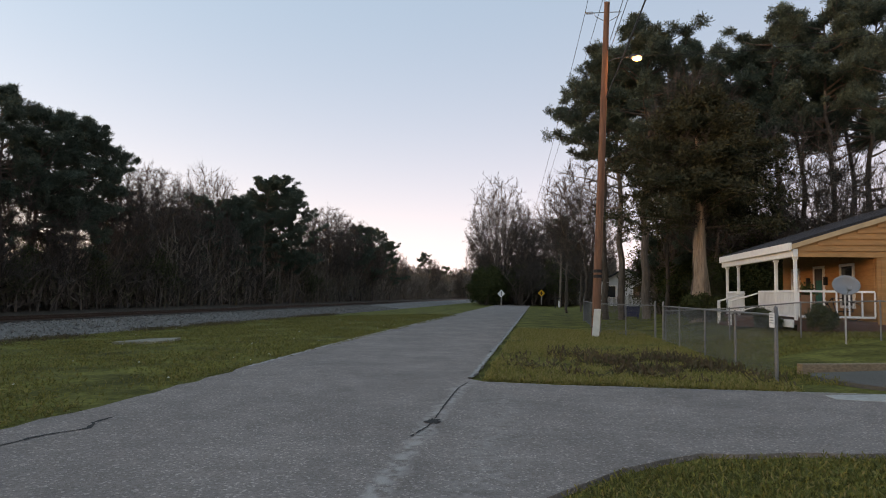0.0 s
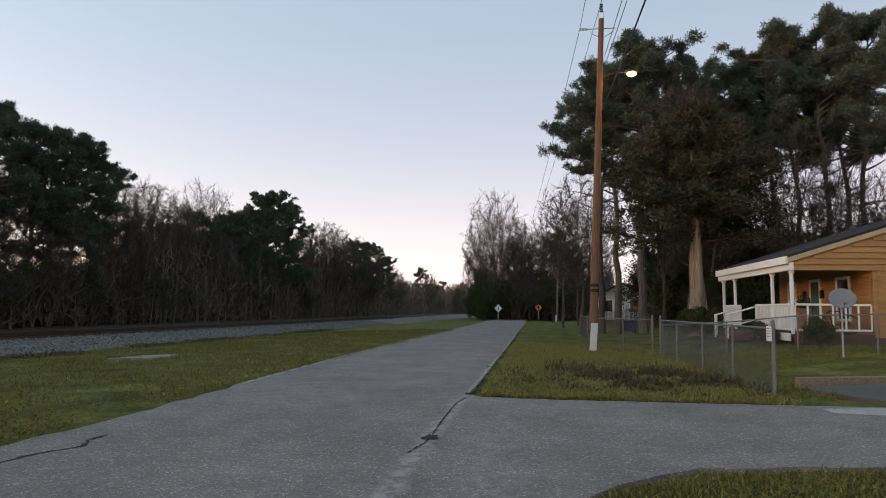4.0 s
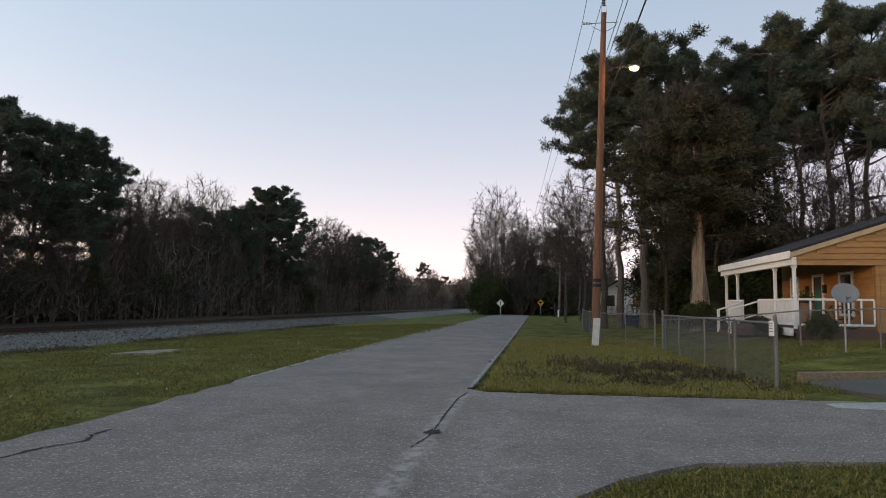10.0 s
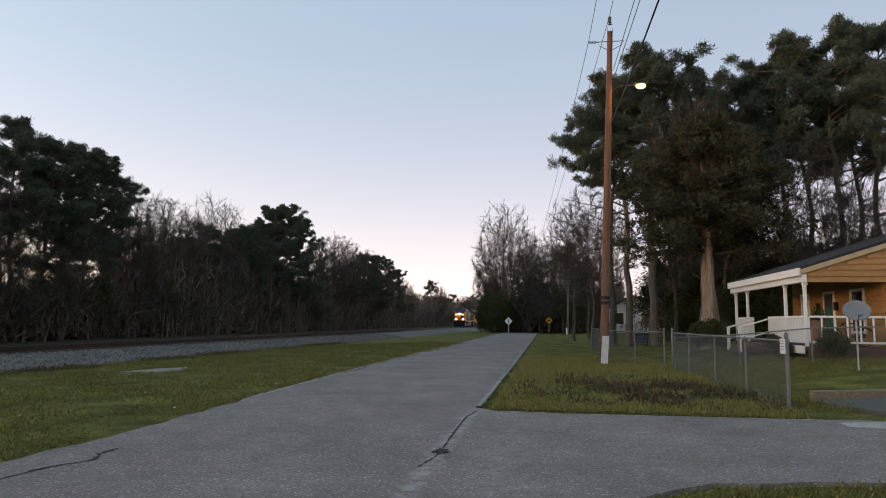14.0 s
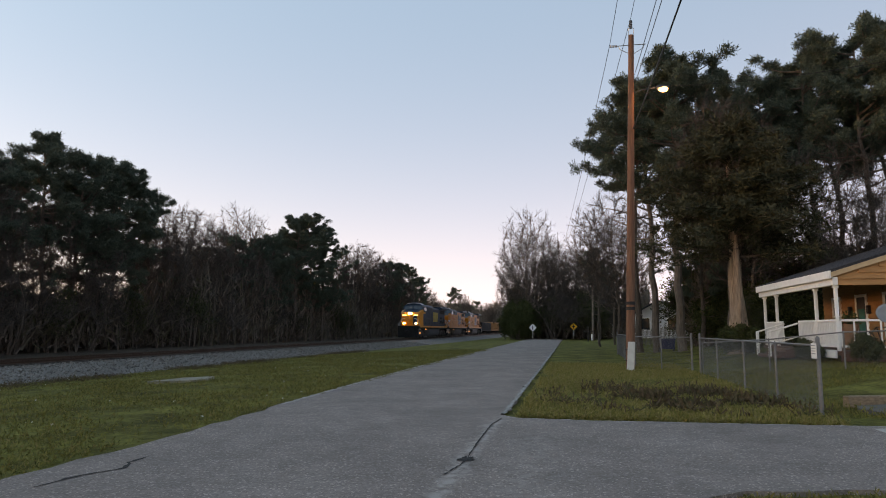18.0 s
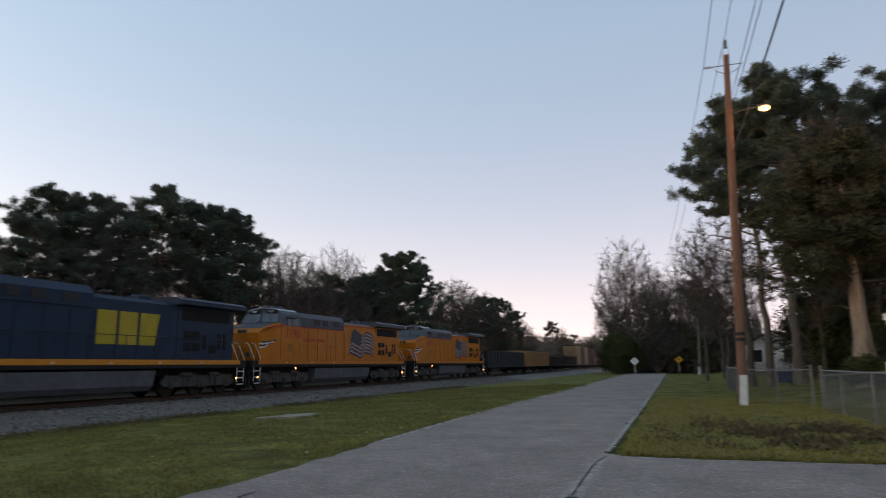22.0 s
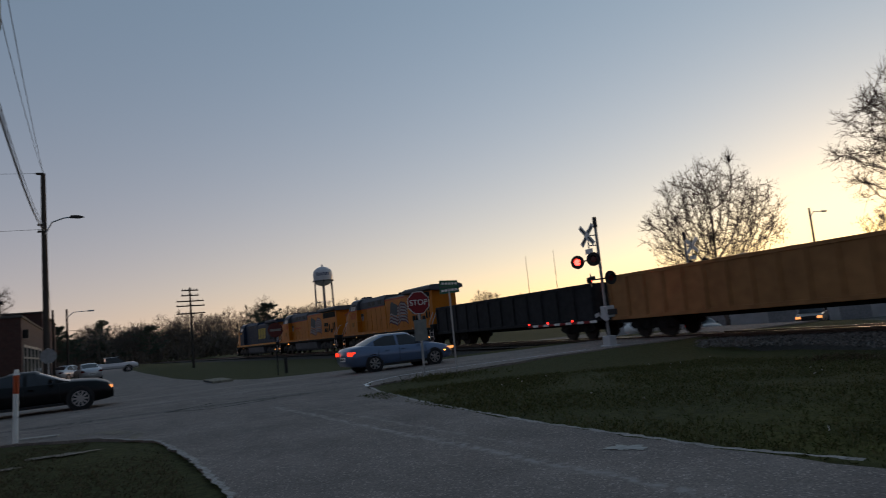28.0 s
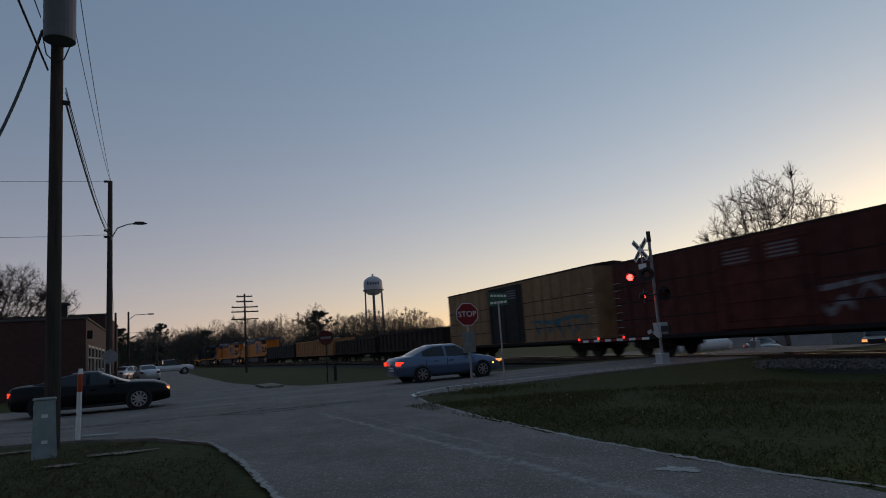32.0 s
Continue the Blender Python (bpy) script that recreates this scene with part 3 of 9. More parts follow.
def bogie(parent, yc, axles, half=1.0, rich=True):
    """A truck: side frames, springs, journal boxes and wheels."""
    bm = B()
    bx(bm, -half, half, yc - 0.35, yc + 0.35, 0.55, 0.85, 0.03)
    t = part("truck", bm, UNDER, parent)
    lo, hi = yc + axles[0] - 0.7, yc + axles[-1] + 0.7
    for s in (-1, 1):
        x0 = s * half
        bm = B()
        prism(bm, [(lo, 0.62), (lo + 0.3, 0.95), (hi - 0.3, 0.95), (hi, 0.62), (hi - 0.25, 0.45), (yc + 0.5, 0.42), (yc - 0.5, 0.42), (lo + 0.25, 0.45)], "x", x0 - 0.06, x0 + 0.06)
        part("side_frame", bm, TRUCK if rich else UNDER, t)
        for a in axles:
            bm = B()
            bx(bm, x0 - 0.14, x0 + 0.14, yc + a - 0.2, yc + a + 0.2, 0.36, 0.72, 0.03)
            cyl(bm, (x0 + s * 0.12, yc + a, 0.54), (x0 + s * 0.2, yc + a, 0.54), 0.13, 0.11, 10)
            part("journal_box", bm, TRUCK if rich else UNDER, t)
        for a, b in zip(axles, axles[1:]):
            m = (a + b) / 2 + yc
            for k in (-0.16, 0.16):
                bm = B()
                cyl(bm, (x0 + s * 0.06, m + k, 0.45), (x0 + s * 0.06, m + k, 0.85), 0.1, 0.1, 8)
                part("spring", bm, TRUCK if rich else UNDER, t)
            if rich:
                bm = B()
                cyl(bm, (x0 + s * 0.1, m - 0.45, 0.98), (x0 + s * 0.1, m + 0.3, 0.98), 0.11, 0.11, 8)
                part("brake_cylinder", bm, TRUCK, t)
    for a in axles:
        for s in (-1, 1):
            w = part("wheel", WHEEL_ME, None, t)
            w.matrix_basis = pose(s * 0.76, yc + a, 0.525, 0, 0, 0 if s > 0 else 180)
    return t


def loco(name, label, blue, number, slogan):
    """A wide-nosed six-axle diesel; nose at y = 0, rails at z = 0."""
    body, trim = (LOCO_BLUE, LOCO_GOLD) if blue else (LOCO_YELLOW, LOCO_YELLOW)
    roof = LOCO_BLUE if blue else LOCO_GREY
    root = group_of(name, label, "locomotive", "train")
    root.scale = (1.04, 1.03 if number == "6235" else 1.08, 1.075)
    bm = B()
    bx(bm, -1.5, 1.5, 0.45, 20.75, 1.28, 1.66, 0.02)
    bx(bm, -0.8, 0.8, 0.2, 21.0, 0.95, 1.3)
    und = part("underframe", bm, UNDER, root)
    bm = B()
    for s in (-1, 1):
        bx(bm, s * 1.5 - 0.012, s * 1.5 + 0.012, 1.0, 20.2, 1.45, 1.67)
    part("sill_stripe", bm, LOCO_GOLD if blue else LOCO_YELLOW, root)
    bm = B()
    prism(bm, [(-1.3, 0.55), (-1.1, 0.32), (1.1, 0.32), (1.3, 0.55), (1.4, 1.2), (-1.4, 1.2)], "y", 6.95, 14.35)
    tank = part("fuel_tank", bm, TANK, root)
    for yy in (8.8, 10.65, 12.5):
        bm = B()
        prism(bm, [(-1.31, 0.54), (-1.11, 0.31), (1.11, 0.31), (1.31, 0.54), (1.41, 1.19), (-1.41, 1.19)], "y", yy - 0.03, yy + 0.03)
        part("tank_strap", bm, TANK, tank)
    bogie(root, 4.0, (-1.95, 0.0, 1.95), 1.08)
    bogie(root, 17.6, (-1.95, 0.0, 1.95), 1.08)
    # nose, cab and the platform before them
    def half_width(y):
        return 1.17 + 0.25 * min(1.0, (y - 1.3) / 0.28) if y < 1.58 else 1.42 + 0.08 * (y - 1.58) / 1.47

    bm = B()
    prism(bm, [(1.4, 1.66), (1.3, 2.4), (1.34, 3.2), (1.56, 3.46), (3.06, 3.84), (3.06, 1.66), (1.58, 1.66)], "x", -1, 1)
    for v in bm.verts:
        v.co.x *= half_width(v.co.y)
    bmesh.ops.bevel(bm, geom=[e for e in bm.edges if abs(e.verts[0].co.y - e.verts[1].co.y) + abs(e.verts[0].co.z - e.verts[1].co.z) > 0.01 and max(v.co.z for v in e.verts) > 3.1], offset=0.05, segments=2, affect="EDGES")
    nose = part("nose", bm, LOCO_GOLD if blue else LOCO_YELLOW, root, "rounded wide nose" if not blue else "yellow wide nose")
    bm = B()
    prism(bm, [(1.62, 3.486), (3.06, 3.852), (3.06, 3.87), (1.62, 3.50)], "x", -1.1, 1.1)
    part("anti_glare_panel", bm, roof, nose)
    part("nose_door", bx(B(), 0.45, 1.0, 1.27, 1.33, 1.75, 3.0, 0.02), body if blue else LOCO_YELLOW, nose)
    for y in (0.55, 1.25):
        part("end_plate", bx(B(), -1.45, 1.45, y - 0.03, y, 1.0, 1.66, 0.01), UNDER, root)
    part("platform", bx(B(), -1.45, 1.45, 0.5, 1.45, 1.58, 1.66, 0.01), UNDER, root)
    bm = B()
    bx(bm, -1.5, 1.5, 3.06, 5.15, 1.66, 3.72, 0.02)
    cab = part("cab", bm, body, root)
    bm = B()
    outline = [(-1.5, 3.72), (-1.46, 3.95), (-1.3, 4.42), (-1.0, 4.62), (0, 4.72), (1.0, 4.62), (1.3, 4.42), (1.46, 3.95), (1.5, 3.72)]
    prism(bm, outline, "y", 3.02, 5.15)
    for v in bm.verts:
        if v.co.y < 3.5:
            v.co.y += 0.36 * max(0.0, v.co.z - 3.8)
    upper = part("upper_cab", bm, roof, cab, "grey upper cab" if not blue else "")
    bm = B()
    prism(bm, [(-1.12, 4.575), (-1.0, 4.635), (0, 4.735), (1.0, 4.635), (1.12, 4.575), (0.9, 4.70), (0, 4.79), (-0.9, 4.70)], "y", 3.2, 5.2)
    part("cab_roof", bm, PALE_ROOF, upper, "pale grey roof")
    if not blue:
        bm = B()
        for s in (-1, 1):
            bx(bm, s * 1.502 - 0.006, s * 1.502 + 0.006, 3.4, 5.15, 3.66, 3.735)
            prism(bm, [(1.7, 3.47), (3.4, 3.66), (3.4, 3.735), (1.7, 3.53)], "x", s * 1.46, s * 1.506)
        part("cab_stripe", bm, LOCO_RED, cab)
    for s in (-1, 1):
        for y0, y1 in ((3.62, 4.16), (4.22, 4.86)):
            bm = B()
            prism(bm, [(y0, 3.70), (y1, 3.70), (y1, 4.2), (y0 + (0.1 if y0 < 4 else 0), 4.2)], "x", s * 1.2, s * 1.5)
            for v in bm.verts:
                if abs(v.co.x) > 1.3:
                    v.co.x = s * (1.53 - 0.26 * max(0.0, v.co.z - 3.8))
            part("side_window", bm, GLASS, upper)
        bm = B()
        bx(bm, s * 1.56 - 0.05, s * 1.56 + 0.05, 3.55, 4.9, 4.2, 4.23)
        part("window_shade", bm, roof, upper)
        bm = B()
        prism(bm, [(s * 0.1, 3.90), (s * 1.28, 3.86), (s * 1.14, 4.34), (s * 0.1, 4.42)], "y", 2.98, 3.03)
        for v in bm.verts:
            v.co.y += 0.36 * (v.co.z - 3.8)
        part("windscreen", bm, WINDOW, upper)
        bm = B()
        cyl(bm, (s * 0.6, 3.02, 4.36), (s * 0.75, 2.98, 3.95), 0.012, n=5)
        part("wiper", bm, BLACK, upper)
        if not blue:
            bm = B()
            bx(bm, s * 0.62 - 0.36, s * 0.62 + 0.36, 3.16, 3.3, 4.44, 4.62, 0.015)
            nb = part("number_board", bm, BLACK, root)
            words(nb, number, 0.19, SIGN_PALE, Matrix.Translation((s * 0.62, 3.155, 4.53)) @ pose(0, 0, 0, 90, 0, 0), "board_number", 0.003)
    for y, w, h in ((3.7, 0.34, 0.1), (4.4, 0.42, 0.14), (5.0, 0.16, 0.12)):
        part("roof_box", bx(B(), -w, w, y - 0.25, y + 0.25, 4.72, 4.78 + h, 0.03), LOCO_GREY, root)
    # rails that lean in beside the front and rear steps
    for ye in (0.65, 1.22, 20.02, 20.58):
        for s in (-1, 1):
            bm = B()
            for a, b in (((s * 0.78, ye, 2.62), (s * 1.04, ye, 2.55)), ((s * 1.04, ye, 2.55), (s * 1.46, ye, 1.78)), ((s * 1.46, ye, 1.78), (s * 1.46, ye, 0.55))):
                cyl(bm, a, b, 0.024, n=6)
            part("grab_rail", bm, STEP_WHITE, root, "white grab rail")
    # hoods
    h1 = 3.78 if not blue else 4.62
    bm = B()
    bx(bm, -1.06, 1.06, 5.12, 11.0, 1.66, 3.78, 0.03)
    bx(bm, -1.06, 1.06, 11.0, 15.9, 1.66, 4.2, 0.03)
    hood = part("long_hood", bm, body, root)
    bm = B()
    prism(bm, [(-1.12, 3.74), (-1.12, 4.3), (-0.85, 4.62), (0.85, 4.62), (1.12, 4.3), (1.12, 3.74)], "y", 5.16, 11.0)
    part("equipment_hood", bm, roof, root)
    bm = B()
    prism(bm, [(-1.07, 4.12), (-0.85, 4.34), (0.85, 4.34), (1.07, 4.12)], "y", 10.7, 15.9)
    bx(bm, -0.3, 0.3, 14.2, 14.9, 4.3, 4.62, 0.05)
    part("engine_roof", bm, roof, root)
    bm = B()
    bx(bm, -1.06, 1.06, 15.9, 20.1, 1.66, 4.28, 0.03)
    part("radiator_cab", bm, body, root)
    bm = B()
    prism(bm, [(-1.48, 4.27), (-1.48, 4.47), (-1.2, 4.6), (1.2, 4.6), (1.48, 4.47), (1.48, 4.27), (1.1, 4.18), (-1.1, 4.18)], "y", 15.6, 20.6)
    part("radiator_wing", bm, roof, root)
    if not blue:
        bm = B()
        for s in (-1, 1):
            bx(bm, s * 1.065 - 0.01, s * 1.065 + 0.01, 4.75, 10.6, 3.68, 3.76)
            bx(bm, s * 1.065 - 0.01, s * 1.065 + 0.01, 10.6, 15.6, 4.06, 4.14)
            bx(bm, s * 1.065 - 0.01, s * 1.065 + 0.01, 15.9, 20.1, 4.22, 4.29)
        part("red_stripe", bm, LOCO_RED, root)
    # grilles and doors on the flanks
    for s in (-1, 1):
        x = s * 1.068
        for y0, y1, z0, z1, lv in ((7.2, 7.8, 3.9, 4.25, 3), (8.2, 8.8, 3.9, 4.25, 3), (9.6, 10.3, 3.9, 4.25, 3)):
            bm = B()
            bx(bm, s * 1.13 - 0.02, s * 1.13 + 0.02, y0, y1, z0, z1)
            part("roof_grille", bm, BLACK, root)
        for y0, y1, z0, z1 in ((16.2, 19.7, 3.55, 4.12), (16.4, 16.9, 2.1, 2.5), (17.0, 17.5, 2.1, 2.5), (16.4, 16.9, 2.65, 3.05), (17.0, 17.5, 2.65, 3.05), (17.75, 18.0, 2.2, 2.9), (18.2, 18.7, 2.0, 2.4), (18.85, 19.1, 2.2, 3.0), (19.3, 19.5, 2.2, 3.0)):
            bm = B()
            bx(bm, x - 0.012, x + 0.012, y0, y1, z0, z1)
            for k in range(int((z1 - z0) / 0.1)):
                bx(bm, x - 0.03, x + 0.03, y0, y1, z0 + 0.1 * k, z0 + 0.1 * k + 0.025)
            part("louvred_grille", bm, UNDER, root)
        for k in range(9):
            y = 5.4 + k * 1.15
            bm = B()
            bx(bm, x - 0.014, x + 0.014, y, y + 0.008, 1.7, 3.6)
            part("door_seam", bm, LOCO_RUST if not blue else BLACK, root)
        bm = B()
        bx(bm, s * 1.508 - 0.012, s * 1.508 + 0.012, 3.75, 4.2, 2.2, 2.62, 0.006)
        part("cab_side_vent", bm, LOCO_RUST if not blue else BLACK, root)
        bm = B()
        for q0, q1, z0, z1 in ((4.35, 4.37, 1.85, 2.68), (4.95, 4.97, 1.85, 2.68), (4.35, 4.97, 2.66, 2.68), (4.55, 4.95, 2.3, 2.32)):
            bx(bm, s * 1.504 - 0.008, s * 1.504 + 0.008, q0, q1, z0, z1)
        part("hatch_seam", bm, LOCO_RUST if not blue else BLACK, root)
        for k in range(6):
            part("sill_reflector", bx(B(), s * 1.502 - 0.02, s * 1.502 + 0.02, 3.6 + 2.7 * k, 3.74 + 2.7 * k, 1.5, 1.57), STEP_WHITE, root)
    # walkway rails
    for s in (-1, 1):
        bm = B()
        y0 = 4.9
        ys = [y0 + 1.9 * k for k in range(9)]
        for y in ys:
            cyl(bm, (s * 1.46, y, 1.66), (s * 1.46, y, 2.68), 0.016, n=5)
        tube(bm, [(s * 1.46, y0, 2.68), (s * 1.46, 20.3, 2.68)], 0.016, 5)
        part("handrail", bm, body if not blue else BLACK, root)
    for ye, d in ((0.95, -1), (20.3, 1)):
        for s in (-1, 1):
            bm = B()
            for k in range(4):
                bx(bm, s * 1.18 - 0.28, s * 1.18 + 0.28, ye - 0.16, ye + 0.16, 0.42 + 0.33 * k, 0.45 + 0.33 * k)
            bx(bm, s * 1.46 - 0.012, s * 1.46 + 0.012, ye - 0.3, ye - 0.26, 0.35, 1.7)
            bx(bm, s * 1.46 - 0.012, s * 1.46 + 0.012, ye + 0.26, ye + 0.3, 0.35, 1.7)
            bx(bm, s * 0.86 - 0.02, s * 0.86 + 0.02, ye - 0.3, ye + 0.3, 0.35, 1.66)
            st = part("steps", bm, UNDER, root)
            for k in range(4):
                bm = B()
                bx(bm, s * 1.475 - 0.02, s * 1.475 + 0.02, ye - 0.26, ye + 0.26, 0.405 + 0.33 * k, 0.465 + 0.33 * k)
                part("step_edge", bm, STEP_WHITE, st, "pale step edge")
    bm = B()
    prism(bm, [(-1.4, 0.2), (-1.45, 1.2), (1.45, 1.2), (1.4, 0.2)], "y", 0.3, 0.42)
    prism(bm, [(-1.35, 0.18), (-1.3, 0.75), (0, 0.85), (1.3, 0.75), (1.35, 0.18)], "y", 0.12, 0.3)
    part("pilot", bm, UNDER, root)
    for ye, d in ((0.0, -1), (21.0, 1)):
        bm = B()
        bx(bm, -0.14, 0.14, min(ye, ye + d * 0.7), max(ye, ye + d * 0.7), 0.75, 1.0, 0.03)
        bx(bm, -0.2, 0.2, ye + d * 0.45 - 0.2, ye + d * 0.45 + 0.2, 0.68, 1.08, 0.05)
        part("coupler", bm, UNDER, root)
    # lamps
    for x in (-0.16, 0.16):
        bm = B()
        cyl(bm, (x, 1.5, 3.3), (x, 1.26, 3.3), 0.13 if blue else 0.1, n=14)
        part("headlight", bm, HEAD if blue else WINDOW, root)
    for s in (-1, 1):
        bm = B()
        cyl(bm, (s * 0.85, 1.35 if blue else 0.9, 1.98), (s * 0.85, 1.22 if blue else 0.8, 1.98), 0.13, n=14)
        part("ditch_light", bm, DITCH if blue else WINDOW, root)
        if blue:
            part("number_board", bx(B(), s * 0.8 - 0.28, s * 0.8 + 0.28, 1.27, 1.4, 2.98, 3.14, 0.01), BOARD, root, "lit number board")
        for y in (4.6, 19.9, 0.95):
            bm = B()
            cyl(bm, (s * 1.5, y, 1.22 if y == 4.6 else 0.75), (s * 1.53, y, 1.22 if y == 4.6 else 0.75), 0.05, n=8)
            part("step_light", bm, STEPLIGHT, root)
    bm = B()
    for y in (12.4, 12.7):
        cyl(bm, (0, y, 4.34), (0, y, 4.55), 0.03, n=6)
        cyl(bm, (-0.25, y, 4.55), (0.25, y, 4.6), 0.04, 0.07, n=8)
    part("horn", bm, BLACK, root)
    for s in (-1, 1):
        face = Matrix.Translation((s * 1.512, 0, 0)) @ Matrix.Rotation(radians(90 * s), 4, "Z") @ Matrix.Rotation(radians(90), 4, "X")
        side = Matrix.Translation((s * 1.072, 0, 0)) @ Matrix.Rotation(radians(90 * s), 4, "Z") @ Matrix.Rotation(radians(90), 4, "X")
        fl = 1 if s > 0 else -1
        if not blue:
            words(root, number, 0.78, LOCO_RED, face @ Matrix.Translation((fl * 4.2, 3.2, 0)), "road_number")
            if slogan:
                words(root, slogan, 0.26, LOCO_RED, side @ Matrix.Translation((fl * 7.4, 2.95, 0)), "slogan")
            bm = B()
            prism(bm, [(5.15, 3.35), (5.8, 3.35), (5.78, 2.78), (5.48, 2.62), (5.17, 2.78)], "x", s * 1.066, s * 1.076)
            part("shield", bm, FLAG_WHITE, root, "plain shield emblem")
            bm = B()
            bx(bm, s * 1.077 - 0.004, s * 1.077 + 0.004, 5.17, 5.78, 3.1, 3.33)
            part("shield_band", bm, FLAG_BLUE, root)
            flag(root, s)
            # striped wings on the nose flank
            for k in range(4):
                bm = B()
                rows = []
                for q in range(5):
                    y = 1.36 + (1.25 - 0.24 * k) * q / 4
                    z = 2.72 - 0.1 * k + 0.15 * (q / 4) ** 2
                    x = s * (half_width(y) + 0.012)
                    rows.append((bm.verts.new((x, y, z)), bm.verts.new((x, y, z - 0.075))))
                for a, b in zip(rows, rows[1:]):
                    bm.faces.new((a[0], b[0], b[1], a[1]) if s < 0 else (a[0], a[1], b[1], b[0]))
                part("wing_stripe", bm, FLAG_BLUE if k % 2 == 0 else SIGN_PALE, root)
        else:
            if s > 0:
                part("rear_panel", bx(B(), -1.05, 1.05, 20.1, 20.13, 1.7, 4.2, 0.01), DULL_ORANGE, root, "orange end panel")
            # an emblem of three plain blocks, and a band
            for shape in ([(11.3, 2.3), (12.3, 2.3), (12.3, 3.7), (11.3, 3.7)], [(12.45, 2.3), (13.45, 2.3), (13.45, 3.7), (12.45, 3.7)], [(13.6, 2.3), (14.5, 2.3), (14.75, 3.7), (13.6, 3.7)]):
                bm = B()
                prism(bm, shape, "x", s * 1.066, s * 1.076)
                part("emblem_block", bm, DULL_GOLD, root, "plain dull yellow emblem block")
            bm = B()
            bx(bm, s * 1.516 - 0.006, s * 1.516 + 0.006, 3.0, 4.2, 3.3, 3.55)
            part("number_bar", bm, LOCO_GOLD, root)
    return root


def flag(root, s):
    """A waving striped flag painted on the flank, drawn as strips."""
    def wave(u):
        return 0.15 * math.sin(u * 10.5 + 0.3) + 0.05 * math.sin(u * 23.0)
    x = s * 1.07
    n = 18
    for k in range(13):
        v0, v1 = k / 13, (k + 1) / 13
        bm = B()
        rows = []
        u0 = 0.42 if k < 7 else 0.0
        for i in range(n + 1):
            u = u0 + (1 - u0) * i / n
            y = 12.3 + 3.3 * u
            h = 1.55 + 0.2 * (1 - u)
            top = 3.72 + wave(u) - 0.08 * u
            rows.append((bm.verts.new((x + s * 0.016, y - 0.6 * v0 * (1 - u), top - h * v0)), bm.verts.new((x + s * 0.016, y - 0.6 * v1 * (1 - u), top - h * v1))))
        for a, b in zip(rows, rows[1:]):
            bm.faces.new((a[0], b[0], b[1], a[1]) if s < 0 else (a[0], a[1], b[1], b[0]))
        part("flag_stripe", bm, FLAG_RED if k % 2 == 0 else FLAG_WHITE, root)
    bm = B()
    rows = []
    for i in range(9):
        u = 0.42 * i / 8
        y = 12.3 + 3.3 * u
        h = (1.55 + 0.2 * (1 - u)) * 7 / 13
        top = 3.72 + wave(u) - 0.08 * u
        rows.append((bm.verts.new((x + s * 0.02, y, top)), bm.verts.new((x + s * 0.02, y - 0.32 * (1 - u), top - h))))
    for a, b in zip(rows, rows[1:]):
        bm.faces.new((a[0], b[0], b[1], a[1]) if s < 0 else (a[0], a[1], b[1], b[0]))
    part("flag_canton", bm, FLAG_BLUE, root)


def gondola(label, length, top, paint, ribs, load=None, peak=0.5):
    root = group_of("gondola", label, "freight car", "train")
    L = length
    for s in (-1, 1):
        bm = B()
        bx(bm, s * 1.5 - 0.04, s * 1.5 + 0.04, 0, L, 1.0, top, 0.01)
        part("side_panel", bm, paint, root)
        for w, z0, z1 in ((0.1, top - 0.16, top), (0.08, 0.95, 1.15)):
            bm = B()
            bx(bm, s * 1.5 - w, s * 1.5 + w, -0.01, L + 0.01, z0, z1 + 0.004, 0.02)
            part("side_chord", bm, paint, root)
    for y in (0.0, L):
        bm = B()
        bx(bm, -1.455, 1.455, y - 0.05, y + 0.05, 1.0, top, 0.01)
        part("end_panel", bm, paint, root)
    bm = B()
    bx(bm, -1.455, 1.455, 0.06, L - 0.06, 0.98, 1.1)
    part("floor_plate", bm, paint, root)
    rib = None
    for s in (-1, 1):
        for k in range(ribs + 1):
            if rib is None:
                bm = B()
                bx(bm, -0.07, 0.07, -0.08, 0.08, 1.1, top - 0.12, 0.02)
                rib = mesh_of("rib", bm, paint)
            r = part("rib", rib, None, root)
            r.matrix_basis = pose(s * 1.56, 0.1 + (L - 0.2) * k / ribs, 0)
    bm = B()
    bx(bm, -0.25, 0.25, -0.6, L + 0.6, 0.75, 1.0)
    part("underframe", bm, UNDER, root)
    bogie(root, 2.2, (-0.85, 0.85), 0.98, False)
    bogie(root, L - 2.2, (-0.85, 0.85), 0.98, False)
    if load:
        bm = B()
        n = 14
        r = random.Random(length)
        grid = [[bm.verts.new((-1.4 + 2.8 * i / 6, 0.3 + (L - 0.6) * j / n, top - 0.25 + (peak * math.sin(math.pi * i / 6) * (0.5 + r.random())))) for i in range(7)] for j in range(n + 1)]
        for j in range(n):
            for i in range(6):
                bm.faces.new((grid[j][i], grid[j][i + 1], grid[j + 1][i + 1], grid[j + 1][i]))
        part("load", bm, load, root, "heaped load")
    return root


